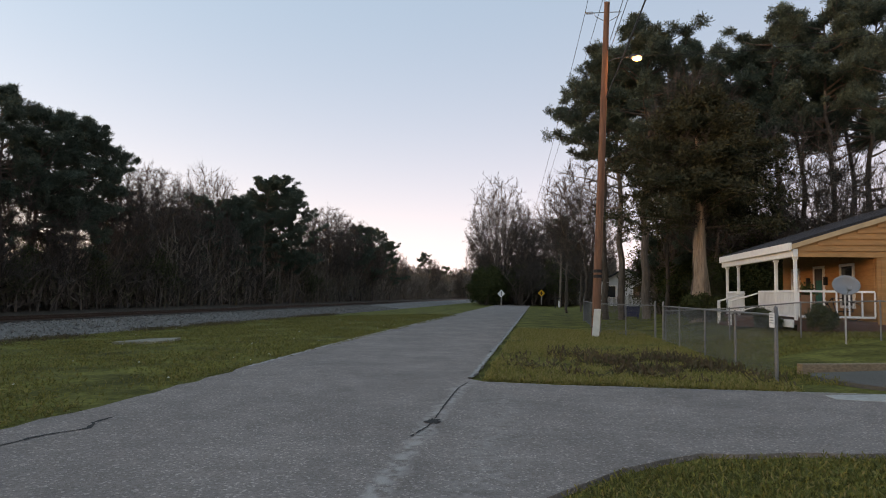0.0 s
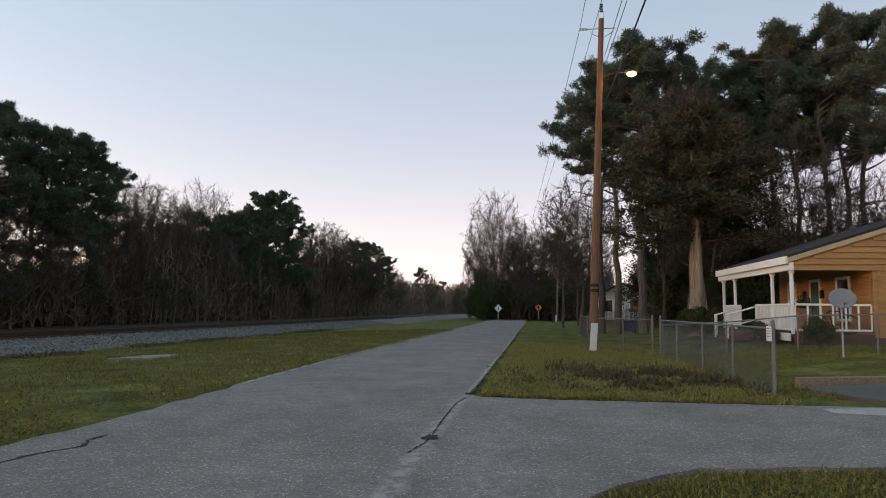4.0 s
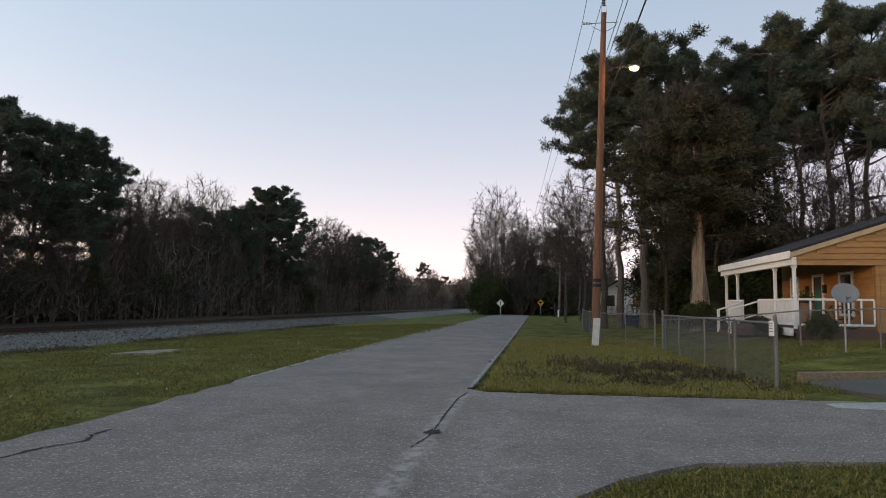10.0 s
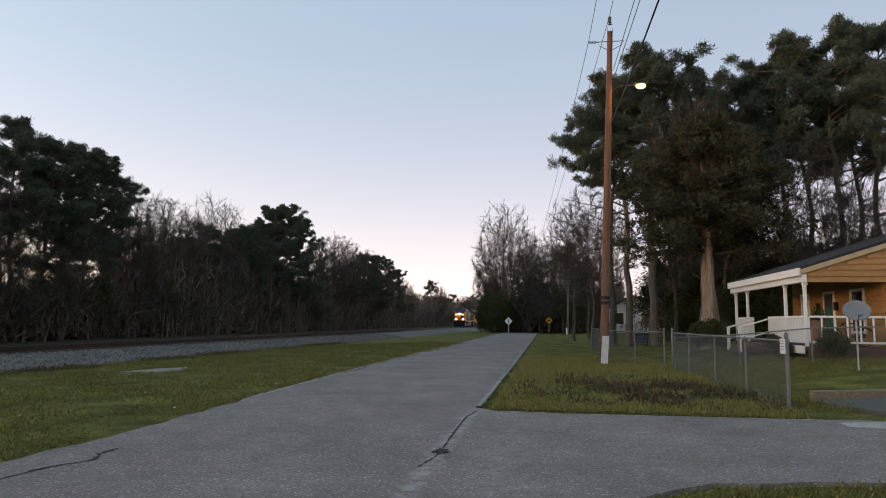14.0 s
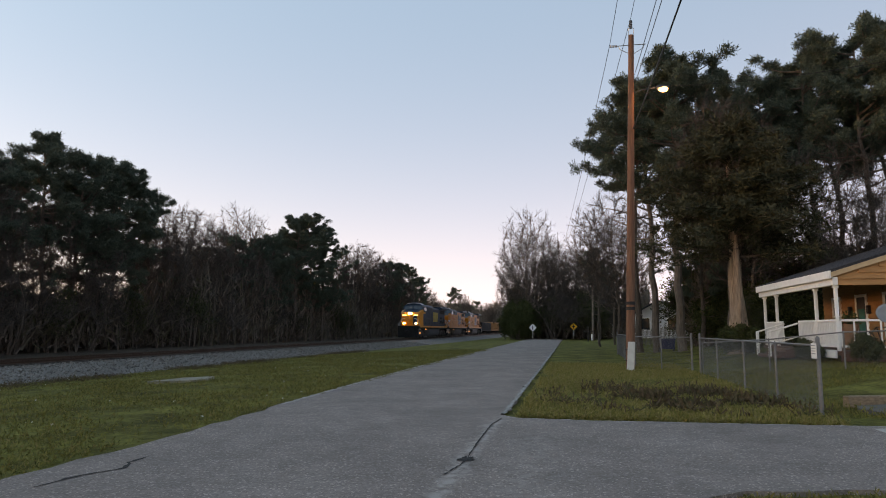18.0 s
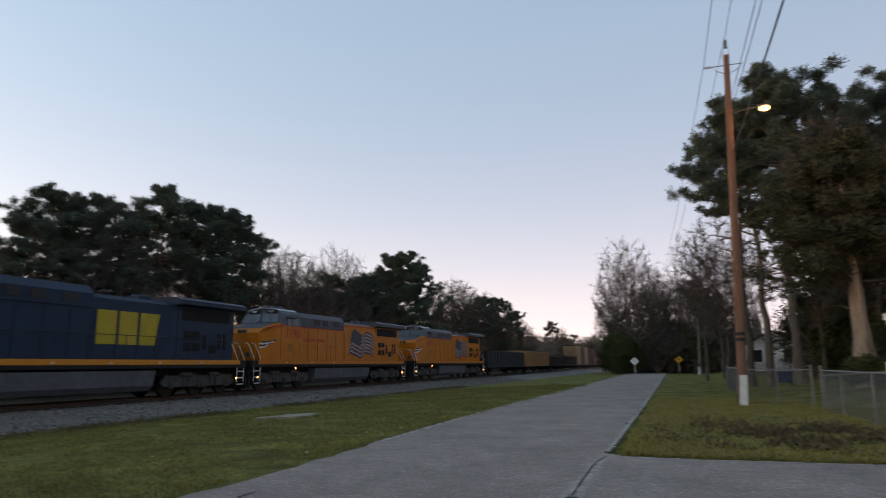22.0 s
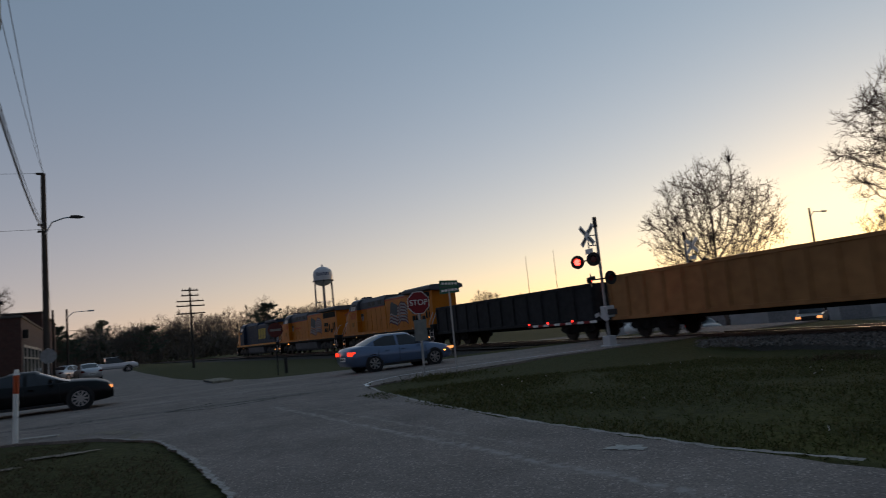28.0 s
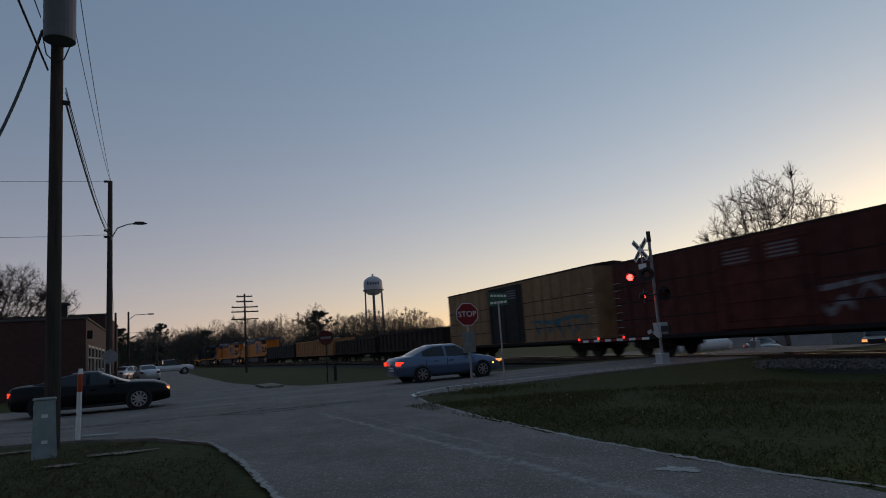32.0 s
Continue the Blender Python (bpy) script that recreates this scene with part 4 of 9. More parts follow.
def boxcar(label, length, top, paint, door_paint, roof_paint, marks=()):
    root = group_of("boxcar", label, "freight car", "train")
    L = length
    bm = B()
    bx(bm, -1.5, 1.5, 0, L, 1.05, top - 0.25, 0.03)
    part("body", bm, paint, root)
    bm = B()
    prism(bm, [(-1.53, top - 0.28), (-1.53, top - 0.18), (0, top), (1.53, top - 0.18), (1.53, top - 0.28)], "y", -0.06, L + 0.06)
    for k in range(14):
        y = (k + 0.5) * L / 14
        prism(bm, [(-1.5, top - 0.17), (0, top + 0.03), (1.5, top - 0.17), (0, top - 0.03)], "y", y - 0.05, y + 0.05)
    part("roof", bm, roof_paint, root)
    d0, d1 = L * 0.36, L * 0.6
    for s in (-1, 1):
        rib = None
        for k in range(19):
            y = 0.15 + (L - 0.3) * k / 18
            if d0 - 0.3 < y < d1 + 0.3:
                continue
            if rib is None:
                bm = B()
                bx(bm, -0.03, 0.03, -0.07, 0.07, 1.1, top - 0.32, 0.01)
                rib = mesh_of("side_post", bm, paint)
            r = part("side_post", rib, None, root)
            r.matrix_basis = pose(s * 1.52, y, 0)
        for z in (1.95, 2.85, 3.75):
            for ya, yb in ((0, d0 - 0.1), (d1 + 0.1, L)):
                part("seam", bx(B(), s * 1.508 - 0.012, s * 1.508 + 0.012, ya, yb, z, z + 0.05), UNDER, root)
        door = B()
        bx(door, s * 1.55 - 0.04, s * 1.55 + 0.04, d0, d1, 1.15, top - 0.4, 0.02)
        dr = part("door", door, door_paint, root)
        for k in range(5):
            bm = B()
            z = 1.5 + (top - 2.2) * k / 4
            bx(bm, s * 1.6 - 0.02, s * 1.6 + 0.02, d0 + 0.05, d1 - 0.05, z, z + 0.08, 0.01)
            part("door_rib", bm, door_paint, dr)
        for y in (d0 + 0.5, (d0 + d1) / 2, d1 - 0.5):
            part("lock_rod", cyl(B(), (s * 1.62, y, 1.1), (s * 1.62, y, top - 0.4), 0.025, n=6), UNDER, dr)
        for yb in (d0 + 0.55, d0 + 2.9):
            for k in range(4):
                bar = bx(B(), s * 1.592 - 0.004, s * 1.592 + 0.004, yb, yb + 1.35, top - 1.35 + 0.17 * k, top - 1.27 + 0.17 * k)
                part("stencil_bar", bar, STENCIL, dr, "pale stencilled bar")
        bm = B()
        bx(bm, s * 1.5 - 0.08, s * 1.5 + 0.08, 0, L, 0.9, 1.1, 0.02)
        part("side_sill", bm, UNDER, root)
        for y in (0.4, L - 0.4):
            bm = B()
            for k in range(8):
                bx(bm, s * 1.56 - 0.015, s * 1.56 + 0.015, y - 0.22, y + 0.22, 1.2 + 0.4 * k, 1.225 + 0.4 * k)
            part("ladder", bm, STEEL, root)
        for mk, (y0, y1, z0, z1) in marks:
            r = random.Random(y0)
            for k in range(7):
                bm = B()
                a = y0 + (y1 - y0) * (0 if k == 6 else k / 6.5)
                ln = (y1 - y0) * (1.0 if k == 6 else r.uniform(0.16, 0.26))
                zc, amp, ph, wd = (z1 if k == 6 else r.uniform(z0 + 0.35, z1 - 0.3)), (0.1 if k == 6 else r.uniform(0.2, 0.45)), r.uniform(0, 6), r.uniform(0.07, 0.16)
                rows = []
                for i in range(19):
                    u = i / 18
                    y, z = a + ln * u, zc + amp * math.sin(ph + u * 7.5)
                    wk = wd * (0.5 + 0.8 * math.sin(math.pi * u))
                    rows.append((bm.verts.new((s * 1.516, y, z - wk)), bm.verts.new((s * 1.516, y + 0.05, z + wk))))
                for p0, p1 in zip(rows, rows[1:]):
                    bm.faces.new((p0[0], p1[0], p1[1], p0[1]) if s > 0 else (p0[0], p0[1], p1[1], p1[0]))
                part("painted_mark", bm, mk, root, "faded spray-paint stroke")
    bm = B()
    bx(bm, -0.25, 0.25, -0.6, L + 0.6, 0.75, 1.05)
    part("underframe", bm, UNDER, root)
    bogie(root, 2.2, (-0.85, 0.85), 0.98, False)
    bogie(root, L - 2.2, (-0.85, 0.85), 0.98, False)
    return root


train = [
    (-0.9, 22.2, loco("locomotive", "dark blue diesel locomotive with a yellow nose and lit headlights", True, "", "")),
    (21.6, 22.2, loco("locomotive", "yellow diesel locomotive with grey roof and a flag on its flank", False, "7190", "BUILDING AMERICA")),
    (45.2, 22.2, loco("locomotive", "yellow diesel locomotive with grey roof and red numbers", False, "6235", "")),
    (67.3, 18.3, gondola("black steel gondola car", 18.3, 3.0, CAR_BLACK, 12)),
    (86.9, 19.2, gondola("faded orange ribbed gondola with a heaped pale load", 19.2, 3.2, TAN, 16, SCRAP, 0.28)),
    (107.3, 15.4, gondola("rusty brown gondola car", 15.4, 2.72, CAR_BROWN, 12, CAR_BLACK, 0.15)),
    (123.9, 17.2, gondola("dark brown high-sided gondola car", 17.2, 2.92, CAR_BROWN, 14)),
    (142.5, 20.8, boxcar("tan high boxcar with a dark sliding door", 20.8, 5.6, TAN2, CAR_BLACK, CAR_BROWN, ((CORNICE, (13.4, 20.0, 1.3, 2.4)), (GRAFF, (8.2, 11.8, 3.4, 4.4))))),
    (164.9, 20.8, boxcar("oxide red high boxcar with spray-painted marks", 20.8, 5.35, CAR_RED, CAR_RED, CAR_BROWN, ((GRAFF, (9.0, 16.5, 1.3, 2.6)),))),
    (187.3, 20.8, boxcar("oxide red high boxcar with spray-painted marks", 20.8, 5.35, CAR_RED, CAR_RED, CAR_BROWN)),
    (209.7, 20.8, boxcar("tan high boxcar with a dark sliding door", 20.8, 5.6, TAN2, CAR_BLACK, CAR_BROWN)),
]
NOSE = [(0, 463), (8, 301), (13, 195), (16, 132.4), (18, 92.3), (19, 71.9), (20, 51.7), (21, 31.4), (22, 11.1), (23, -9.1), (24, -30.3), (26.5, -82.6), (28, -113.0), (31, -173.3), (32, -194.8)]


def nose_at(t):
    """The y of the train's front at a time, on a smooth curve through the known ones."""
    ts = [p[0] for p in NOSE]
    vs = [p[1] for p in NOSE]
    k = max(0, min(len(ts) - 2, next((i for i in range(len(ts) - 1) if t <= ts[i + 1]), len(ts) - 2)))

    def slope(i):
        if i == 0:
            return (vs[1] - vs[0]) / (ts[1] - ts[0])
        if i == len(ts) - 1:
            return (vs[-1] - vs[-2]) / (ts[-1] - ts[-2])
        return (vs[i + 1] - vs[i - 1]) / (ts[i + 1] - ts[i - 1])
    h = ts[k + 1] - ts[k]
    u = (t - ts[k]) / h
    return ((2 * u**3 - 3 * u**2 + 1) * vs[k] + (u**3 - 2 * u**2 + u) * h * slope(k) + (-2 * u**3 + 3 * u**2) * vs[k + 1] + (u**3 - u**2) * h * slope(k + 1))


def motions():
    times = [0, 3, 6, 8, 10, 12] + [13 + 0.5 * k for k in range(39)]
    for offset, length, car in train:
        rows = []
        for t in times:
            y = nose_at(t) + offset
            a, b = on_line(0, along(y), RAIL_Z), on_line(0, along(y + length), RAIL_Z)
            rows.append((t, Matrix.Translation(a) @ pose(0, 0, 0, 0, 0, math.degrees(math.atan2(-(b.x - a.x), b.y - a.y)))))
        walk(car, rows)

# ---------------------------------------------------------------- trees
def limb_tris(segs, sides, least=0.013):
    """Triangles of tapered bars, one for each (p, q, r at p, r at q)."""
    s = np.array([(*p, *q, a, b) for p, q, a, b in segs], np.float32)
    p, q, ra, rb = s[:, :3], s[:, 3:6], np.maximum(s[:, 6], least), np.maximum(s[:, 7], least * 0.7)
    d = q - p
    d /= np.linalg.norm(d, axis=1)[:, None] + 1e-9
    ref = np.where(np.abs(d[:, 2:3]) < 0.9, [[0, 0, 1.0]], [[1.0, 0, 0]])
    u = np.cross(d, ref)
    u /= np.linalg.norm(u, axis=1)[:, None] + 1e-9
    v = np.cross(d, u)
    out = []
    for k in range(sides):
        a0, a1 = 2 * math.pi * k / sides, 2 * math.pi * (k + 1) / sides
        e0, e1 = u * math.cos(a0) + v * math.sin(a0), u * math.cos(a1) + v * math.sin(a1)
        A, Bq, C, D = p + e0 * ra[:, None], p + e1 * ra[:, None], q + e1 * rb[:, None], q + e0 * rb[:, None]
        out += [np.stack([A, Bq, C], 1), np.stack([A, C, D], 1)]
    return np.concatenate(out)


def tufts(rs, centres, k, length, width, up=0.0, spread=0.12):
    """Sprays of k narrow leaves about each centre."""
    c = np.repeat(np.asarray(centres, np.float32), k, 0)
    v = rs.normal(size=c.shape)
    v[:, 2] += up
    v /= np.linalg.norm(v, axis=1)[:, None]
    w = np.cross(v, rs.normal(size=c.shape))
    w /= np.linalg.norm(w, axis=1)[:, None] + 1e-9
    ln = length * rs.uniform(0.5, 1.15, (len(c), 1))
    c = c + rs.normal(size=c.shape) * spread
    return np.stack([c, c + v * ln + w * width, c + v * ln * 0.8 - w * width], 1).astype(np.float32)


def branch(out, tips, r, p, d, length, rad, level, P):
    n = P["n"][level]
    for i in range(n):
        w = P["wig"][level]
        d = (d + Vector((r.gauss(0, w), r.gauss(0, w), r.gauss(0, w) + P["up"][level]))).normalized()
        q = p + d * (length / n)
        r0, r1 = rad * (1 - P["taper"] * i / n), rad * (1 - P["taper"] * (i + 1) / n)
        out[min(level, 2)].append((p, q, r0, r1))
        p = q
        if level < P["levels"]:
            if i >= P["start"][level] * n:
                for _ in range(P["kids"][level]):
                    a = r.uniform(*P["angle"])
                    side = d.cross(Vector((r.gauss(0, 1), r.gauss(0, 1), r.gauss(0, 1)))).normalized()
                    e = (d * math.cos(a) + side * math.sin(a)).normalized()
                    f = 1 - 0.45 * i / n
                    branch(out, tips, r, p, e, length * P["ratio"][level] * f * r.uniform(0.7, 1.2), r1 * P["thin"], level + 1, P)
    tips.append(p)


def colonise(seed, height, crown, trunk_z, step, count, flat=1.0, lobes=7, lean=(0, 0), fork=1):
    """Grow limbs from a trunk towards points strewn in a lobed crown; gives node places, parents and radii."""
    rs = np.random.RandomState(seed)
    z0, rad = crown
    mid, hz = (z0 + height) / 2, (height - z0) / 2
    lob = rs.normal(size=(lobes, 3))
    lob /= np.linalg.norm(lob, axis=1)[:, None]
    size = rs.uniform(0.78, 1.08, lobes)
    pts = []
    while len(pts) < count:
        v = rs.normal(size=3)
        v /= np.linalg.norm(v)
        reach = size[np.argmax(lob @ v)] if rs.rand() < 0.75 else 0.85
        v *= rs.uniform(0.15, 1.0) ** 0.45 * reach
        if v[2] < 0:
            v[2] *= flat
        pts.append((v[0] * rad + lean[0], v[1] * rad + lean[1], mid + v[2] * hz))
    pts = np.array(pts)
    nodes, parent = [], []
    for f in range(fork):
        off = (f - (fork - 1) / 2) * 0.9
        m = max(3, int((trunk_z + 0.4) / step))
        for k in range(m + 1):
            nodes.append((off * (0.25 + 0.9 * k / m) + 0.07 * math.sin(k * 1.3 + seed), 0.07 * math.cos(k * 1.7 + seed), -0.4 + (trunk_z + 0.4) * k / m))
            parent.append(-1 if k == 0 else len(nodes) - 2)
    near = np.full(len(pts), 1e9)
    who = np.zeros(len(pts), int)
    alive = np.ones(len(pts), bool)
    fresh = 0
    for it in range(90):
        new_nodes = np.array(nodes[fresh:])
        if len(new_nodes):
            d = np.linalg.norm(pts[:, None, :] - new_nodes[None], axis=2)
            k = d.argmin(1)
            dm = d[np.arange(len(pts)), k]
            better = dm < near
            near[better], who[better] = dm[better], k[better] + fresh
            alive &= near > step * 1.3
        fresh = len(nodes)
        if not alive.any() or len(nodes) > 6000:
            break
        arr = np.array(nodes)
        v = pts - arr[who]
        v /= np.linalg.norm(v, axis=1)[:, None] + 1e-9
        pull = np.zeros_like(arr)
        np.add.at(pull, who[alive], v[alive])
        for k in np.unique(who[alive]):
            g = pull[k] / (np.linalg.norm(pull[k]) + 1e-9) + rs.normal(size=3) * 0.12 + (0, 0, 0.1)
            nodes.append(tuple(arr[k] + g / np.linalg.norm(g) * step))
            parent.append(int(k))
    area = np.zeros(len(nodes))
    tip = np.ones(len(nodes), bool)
    for k in range(len(nodes) - 1, -1, -1):
        area[k] = max(area[k], 1.0)
        if parent[k] >= 0:
            area[parent[k]] += area[k]
            tip[parent[k]] = False
    return np.array(nodes), parent, area ** 0.46, tip


def sprays(rs, base, along, k, length, width, droop=0.0, wander=0.5):
    """Fine twigs as thin slivers, k from each base, roughly along its bough."""
    b = np.repeat(base, k, 0)
    v = np.repeat(along, k, 0) + rs.normal(size=(len(b), 3)) * wander
    v[:, 2] += 0.25 - droop
    v /= np.linalg.norm(v, axis=1)[:, None] + 1e-9
    b = b - np.repeat(along, k, 0) * rs.uniform(0, 0.3, (len(b), 1))
    e = b + v * length * rs.uniform(0.45, 1.2, (len(b), 1))
    w = np.cross(v, rs.normal(size=b.shape))
    w *= width / (np.linalg.norm(w, axis=1)[:, None] + 1e-9)
    return np.stack([b - w, b + w, e], 1), e, v


def bare_tree(seed, height, crown, trunk_z, label, step=0.42, count=1300, thick=0.0105, flat=1.0, fork=1, lean=(0, 0), twigs=(3, 3), fine=1.0):
    rs = np.random.RandomState(seed)
    nd, par, rad, tip = colonise(seed, height, crown, trunk_z, step, count, flat, fork=fork, lean=lean)
    rad = rad * thick
    trunk, limb = [], []
    for k, p in enumerate(par):
        if p >= 0:
            a, b = nd[p], nd[k]
            (trunk if rad[k] > rad.max() * 0.5 else limb).append((a, b, min(rad[p], rad[k] * 1.35), rad[k]))
    root = group_of("bare_tree", label, "tree", "trees")
    part("trunk", tri_mesh("trunk", limb_tris(trunk, 8), BARK), None, root)
    part("branch_crown", tri_mesh("branch_crown", limb_tris(limb, 4, 0.02), BARK), None, root)
    thin = [k for k, p in enumerate(par) if p >= 0 and rad[k] < 6 * thick]
    base = nd[thin]
    along = base - nd[[par[k] for k in thin]]
    along /= np.linalg.norm(along, axis=1)[:, None]
    t1, e1, v1 = sprays(rs, base, along, twigs[0], 0.95 * fine, 0.015)
    t2, _, _ = sprays(rs, e1 - v1 * 0.25, v1, twigs[1], 0.55 * fine, 0.009)
    part("twig_crown", tri_mesh("twig_crown", np.concatenate([t1, t2]), TWIG), None, root)
    return root


def woody(name, seed, P, label, bark=None, twig=None, leaf=None, leaf_args=None, category="tree"):
    r = random.Random(seed)
    out, tips = [[], [], []], []
    for k in range(P.get("stems", 1)):
        off = Vector((r.gauss(0, 0.15), r.gauss(0, 0.15), 0)) * (P.get("stems", 1) > 1)
        lean = P.get("lean", 0.0)
        branch(out, tips, r, off, Vector((r.gauss(0, lean), r.gauss(0, lean), 1)).normalized(), P["length"] * (1 if k == 0 else r.uniform(0.7, 1.0)), P["rad"], 0, P)
    root = group_of(name, label, category, "trees")
    many = P.get("stems", 1) > 1
    t0 = part("undergrowth" if many else "trunk", tri_mesh("trunk", limb_tris(out[0], 6), bark or BARK), None, root)
    if many:
        tagged(t0, kind="stuff")
    part("branch_crown", tri_mesh("branch_crown", limb_tris(out[1], 5), bark or BARK), None, root)
    tw = limb_tris(out[2], 3)
    part("twig_crown", tri_mesh("twig_crown", tw, twig or TWIG), None, root)
    if leaf:
        rs = np.random.RandomState(seed)
        part("leaf_crown", tri_mesh("leaf_crown", tufts(rs, [tuple(t) for t in tips], *leaf_args), leaf), None, root)
    return root


def pine(seed, height, bare, spread, label, density=1.0):
    """A trunk with rising limbs, each ending in separate rounded clumps of needles."""
    r, rs = random.Random(seed), np.random.RandomState(seed)
    root = group_of("pine_tree", label, "tree", "trees")
    trunk, limbs, cen = [], [], []
    n = 14
    pts = [Vector((0, 0, -0.3))]
    for i in range(n):
        q = Vector((pts[-1].x + r.gauss(0, 0.1), pts[-1].y + r.gauss(0, 0.1), height * (i + 1) / n))
        trunk.append((pts[-1], q, 0.24 * (1 - 0.88 * i / n) * height / 17, 0.24 * (1 - 0.88 * (i + 1) / n) * height / 17))
        pts.append(q)

    def at(z):
        f = max(0, min(n - 0.001, z / height * n))
        return pts[int(f)].lerp(pts[int(f) + 1], f - int(f))

    def clump(c, size):
        for _ in range(int(9 * density + 0.5)):
            v = Vector((r.gauss(0, 1), r.gauss(0, 1), r.gauss(0, 1))).normalized() * size * r.uniform(0.35, 1.0)
            cen.append((c.x + v.x, c.y + v.y, c.z + 0.55 * v.z + 0.1))

    z = height * bare * 0.55
    while z < height * 0.985:
        f = z / height
        low = f < bare
        dome = 1.0 - 0.8 * max(0.0, (f - 0.7) / 0.3) ** 1.4
        reach = spread * dome * r.uniform(0.4, 1.2) * (0.6 if low else 1)
        a = r.uniform(0, 2 * math.pi)
        d = Vector((math.cos(a), math.sin(a), r.uniform(-0.05, 0.5)))
        q, m = at(z), 5
        for i in range(m):
            d = (d + Vector((r.gauss(0, 0.14), r.gauss(0, 0.14), r.gauss(0.07, 0.1)))).normalized()
            e = q + d * reach / m
            limbs.append((q, e, 0.06 * (1 - i / m) + 0.012, 0.06 * (1 - (i + 1) / m) + 0.012))
            q = e
            if i >= 1 and (not low or r.random() < 0.03):
                for _ in range(2 if i > 1 else 1):
                    side = Vector((r.gauss(0, 1), r.gauss(0, 1), r.gauss(0.35, 0.4))).normalized()
                    tip = e + (d * 0.5 + side) * r.uniform(0.25, 0.75)
                    limbs.append((e, tip, 0.02, 0.012))
                    clump(tip, r.uniform(0.26, 0.5))
        if not low:
            clump(q, 0.45)
        z += height * (0.0155 if not low else 0.03) * r.uniform(0.5, 1.5)
    for _ in range(5):
        clump(at(height * r.uniform(0.93, 1.0)) + Vector((r.gauss(0, 0.25), r.gauss(0, 0.25), 0)), 0.4)
    part("trunk", tri_mesh("trunk", limb_tris(trunk, 9), BARK), None, root)
    part("branch_crown", tri_mesh("branch_crown", limb_tris(limbs, 4), BARK), None, root)
    part("needle_crown", tri_mesh("needle_crown", tufts(rs, cen, 26, 0.28, 0.023, 0.3, 0.06), NEEDLE), None, root)
    return root


def cedar(seed, height, label):
    r, rs = random.Random(seed), np.random.RandomState(seed)
    root = group_of("cedar_tree", label, "tree", "trees")
    trunk, limbs, cen = [], [], []
    for lean in (0.0, -0.06, 0.05):
        p = Vector((lean * 3, lean * 2, -0.3))
        for i in range(9):
            q = Vector((p.x + lean * height / 9 + r.gauss(0, 0.05), p.y + r.gauss(0, 0.05), height * 0.92 * (i + 1) / 9))
            trunk.append((p, q, 0.42 * (1 - 0.85 * i / 9) * (1 if lean == 0 else 0.55), 0.42 * (1 - 0.85 * (i + 1) / 9) * (1 if lean == 0 else 0.55)))
            p = q
    for k in range(12):
        a = k / 12 * 2 * math.pi
        trunk.append((Vector((math.cos(a) * 0.5, math.sin(a) * 0.5, -0.3)), Vector((math.cos(a) * 0.22, math.sin(a) * 0.22, 2.6 + r.random())), 0.14, 0.05))
    z = height * 0.4
    while z < height:
        f = z / height
        reach = height * 0.34 * (1 - 0.9 * max(0, (f - 0.55) / 0.45) ** 1.3) * r.uniform(0.55, 1.1)
        a = r.uniform(0, 2 * math.pi)
        d = Vector((math.cos(a), math.sin(a), r.uniform(0.0, 0.5)))
        q = Vector((0, 0, z))
        for i in range(6):
            d = (d + Vector((r.gauss(0, 0.12), r.gauss(0, 0.12), r.gauss(-0.03, 0.1)))).normalized()
            e = q + d * reach / 6
            limbs.append((q, e, 0.06 * (1 - i / 6) + 0.01, 0.06 * (1 - (i + 1) / 6) + 0.01))
            q = e
            if i > 0:
                for _ in range(8):
                    cen.append(tuple(e + Vector((r.gauss(0, 0.24), r.gauss(0, 0.24), r.gauss(0.0, 0.18)))))
        z += height * 0.0052 * r.uniform(0.3, 1.7)
    part("trunk", tri_mesh("trunk", limb_tris(trunk, 9), PALE_BARK), None, root, "pale shredded bark")
    part("branch_crown", tri_mesh("branch_crown", limb_tris(limbs, 4), BARK), None, root)
    part("foliage", tri_mesh("foliage", tufts(rs, cen, 10, 0.42, 0.04, 0.55, 0.07), CEDAR), None, root)
    return root


def planted(model, x, y, s=1.0, turn=None, wide=1.0):
    t = rnd.uniform(0, 360) if turn is None else turn
    return copy_thing(model, Matrix.Translation((x, y, ground_z(x, y))) @ pose(0, 0, 0, 0, 0, t) @ Matrix.Diagonal((s * wide, s * wide, s, 1)))


def ray_place(az, dist):
    a = radians(az)
    return -math.sin(a) * dist, math.cos(a) * dist


BRUSH = dict(n=[6, 5, 4, 3], wig=[0.12, 0.18, 0.2, 0.2], up=[0.04, 0.05, 0.02, 0], taper=0.7, levels=3, start=[0.05, 0.1, 0.1, 0], kids=[2, 2, 2, 0], angle=(0.4, 1.1), ratio=[0.5, 0.55, 0.6, 0], thin=0.6, length=5.2, rad=0.06, stems=5, lean=0.25)

nursery = []


def model(ob):
    nursery.append(ob)
    return ob


pine_a = model(pine(11, 17.5, 0.56, 3.7, "tall pine with a dark ragged crown and bare lower trunk"))
pine_b = model(pine(12, 16.0, 0.52, 3.4, "tall pine with a dark ragged crown and bare lower trunk"))
pine_d = model(pine(14, 17.5, 0.40, 3.6, "tall pine with a dark crown reaching low"))
pine_e = model(pine(15, 16.0, 0.36, 3.3, "tall pine with a dark crown reaching low"))
pine_c = model(pine(13, 18.5, 0.22, 4.8, "broad dark pine with foliage low down", 1.5))
cedar_a = model(cedar(21, 14.0, "dark dense cedar with a pale shredded trunk"))
bare_a = model(bare_tree(31, 14.0, (3.5, 3.5), 3.0, "tall leafless tree with fine grey twigs", count=800, twigs=(3, 2)))
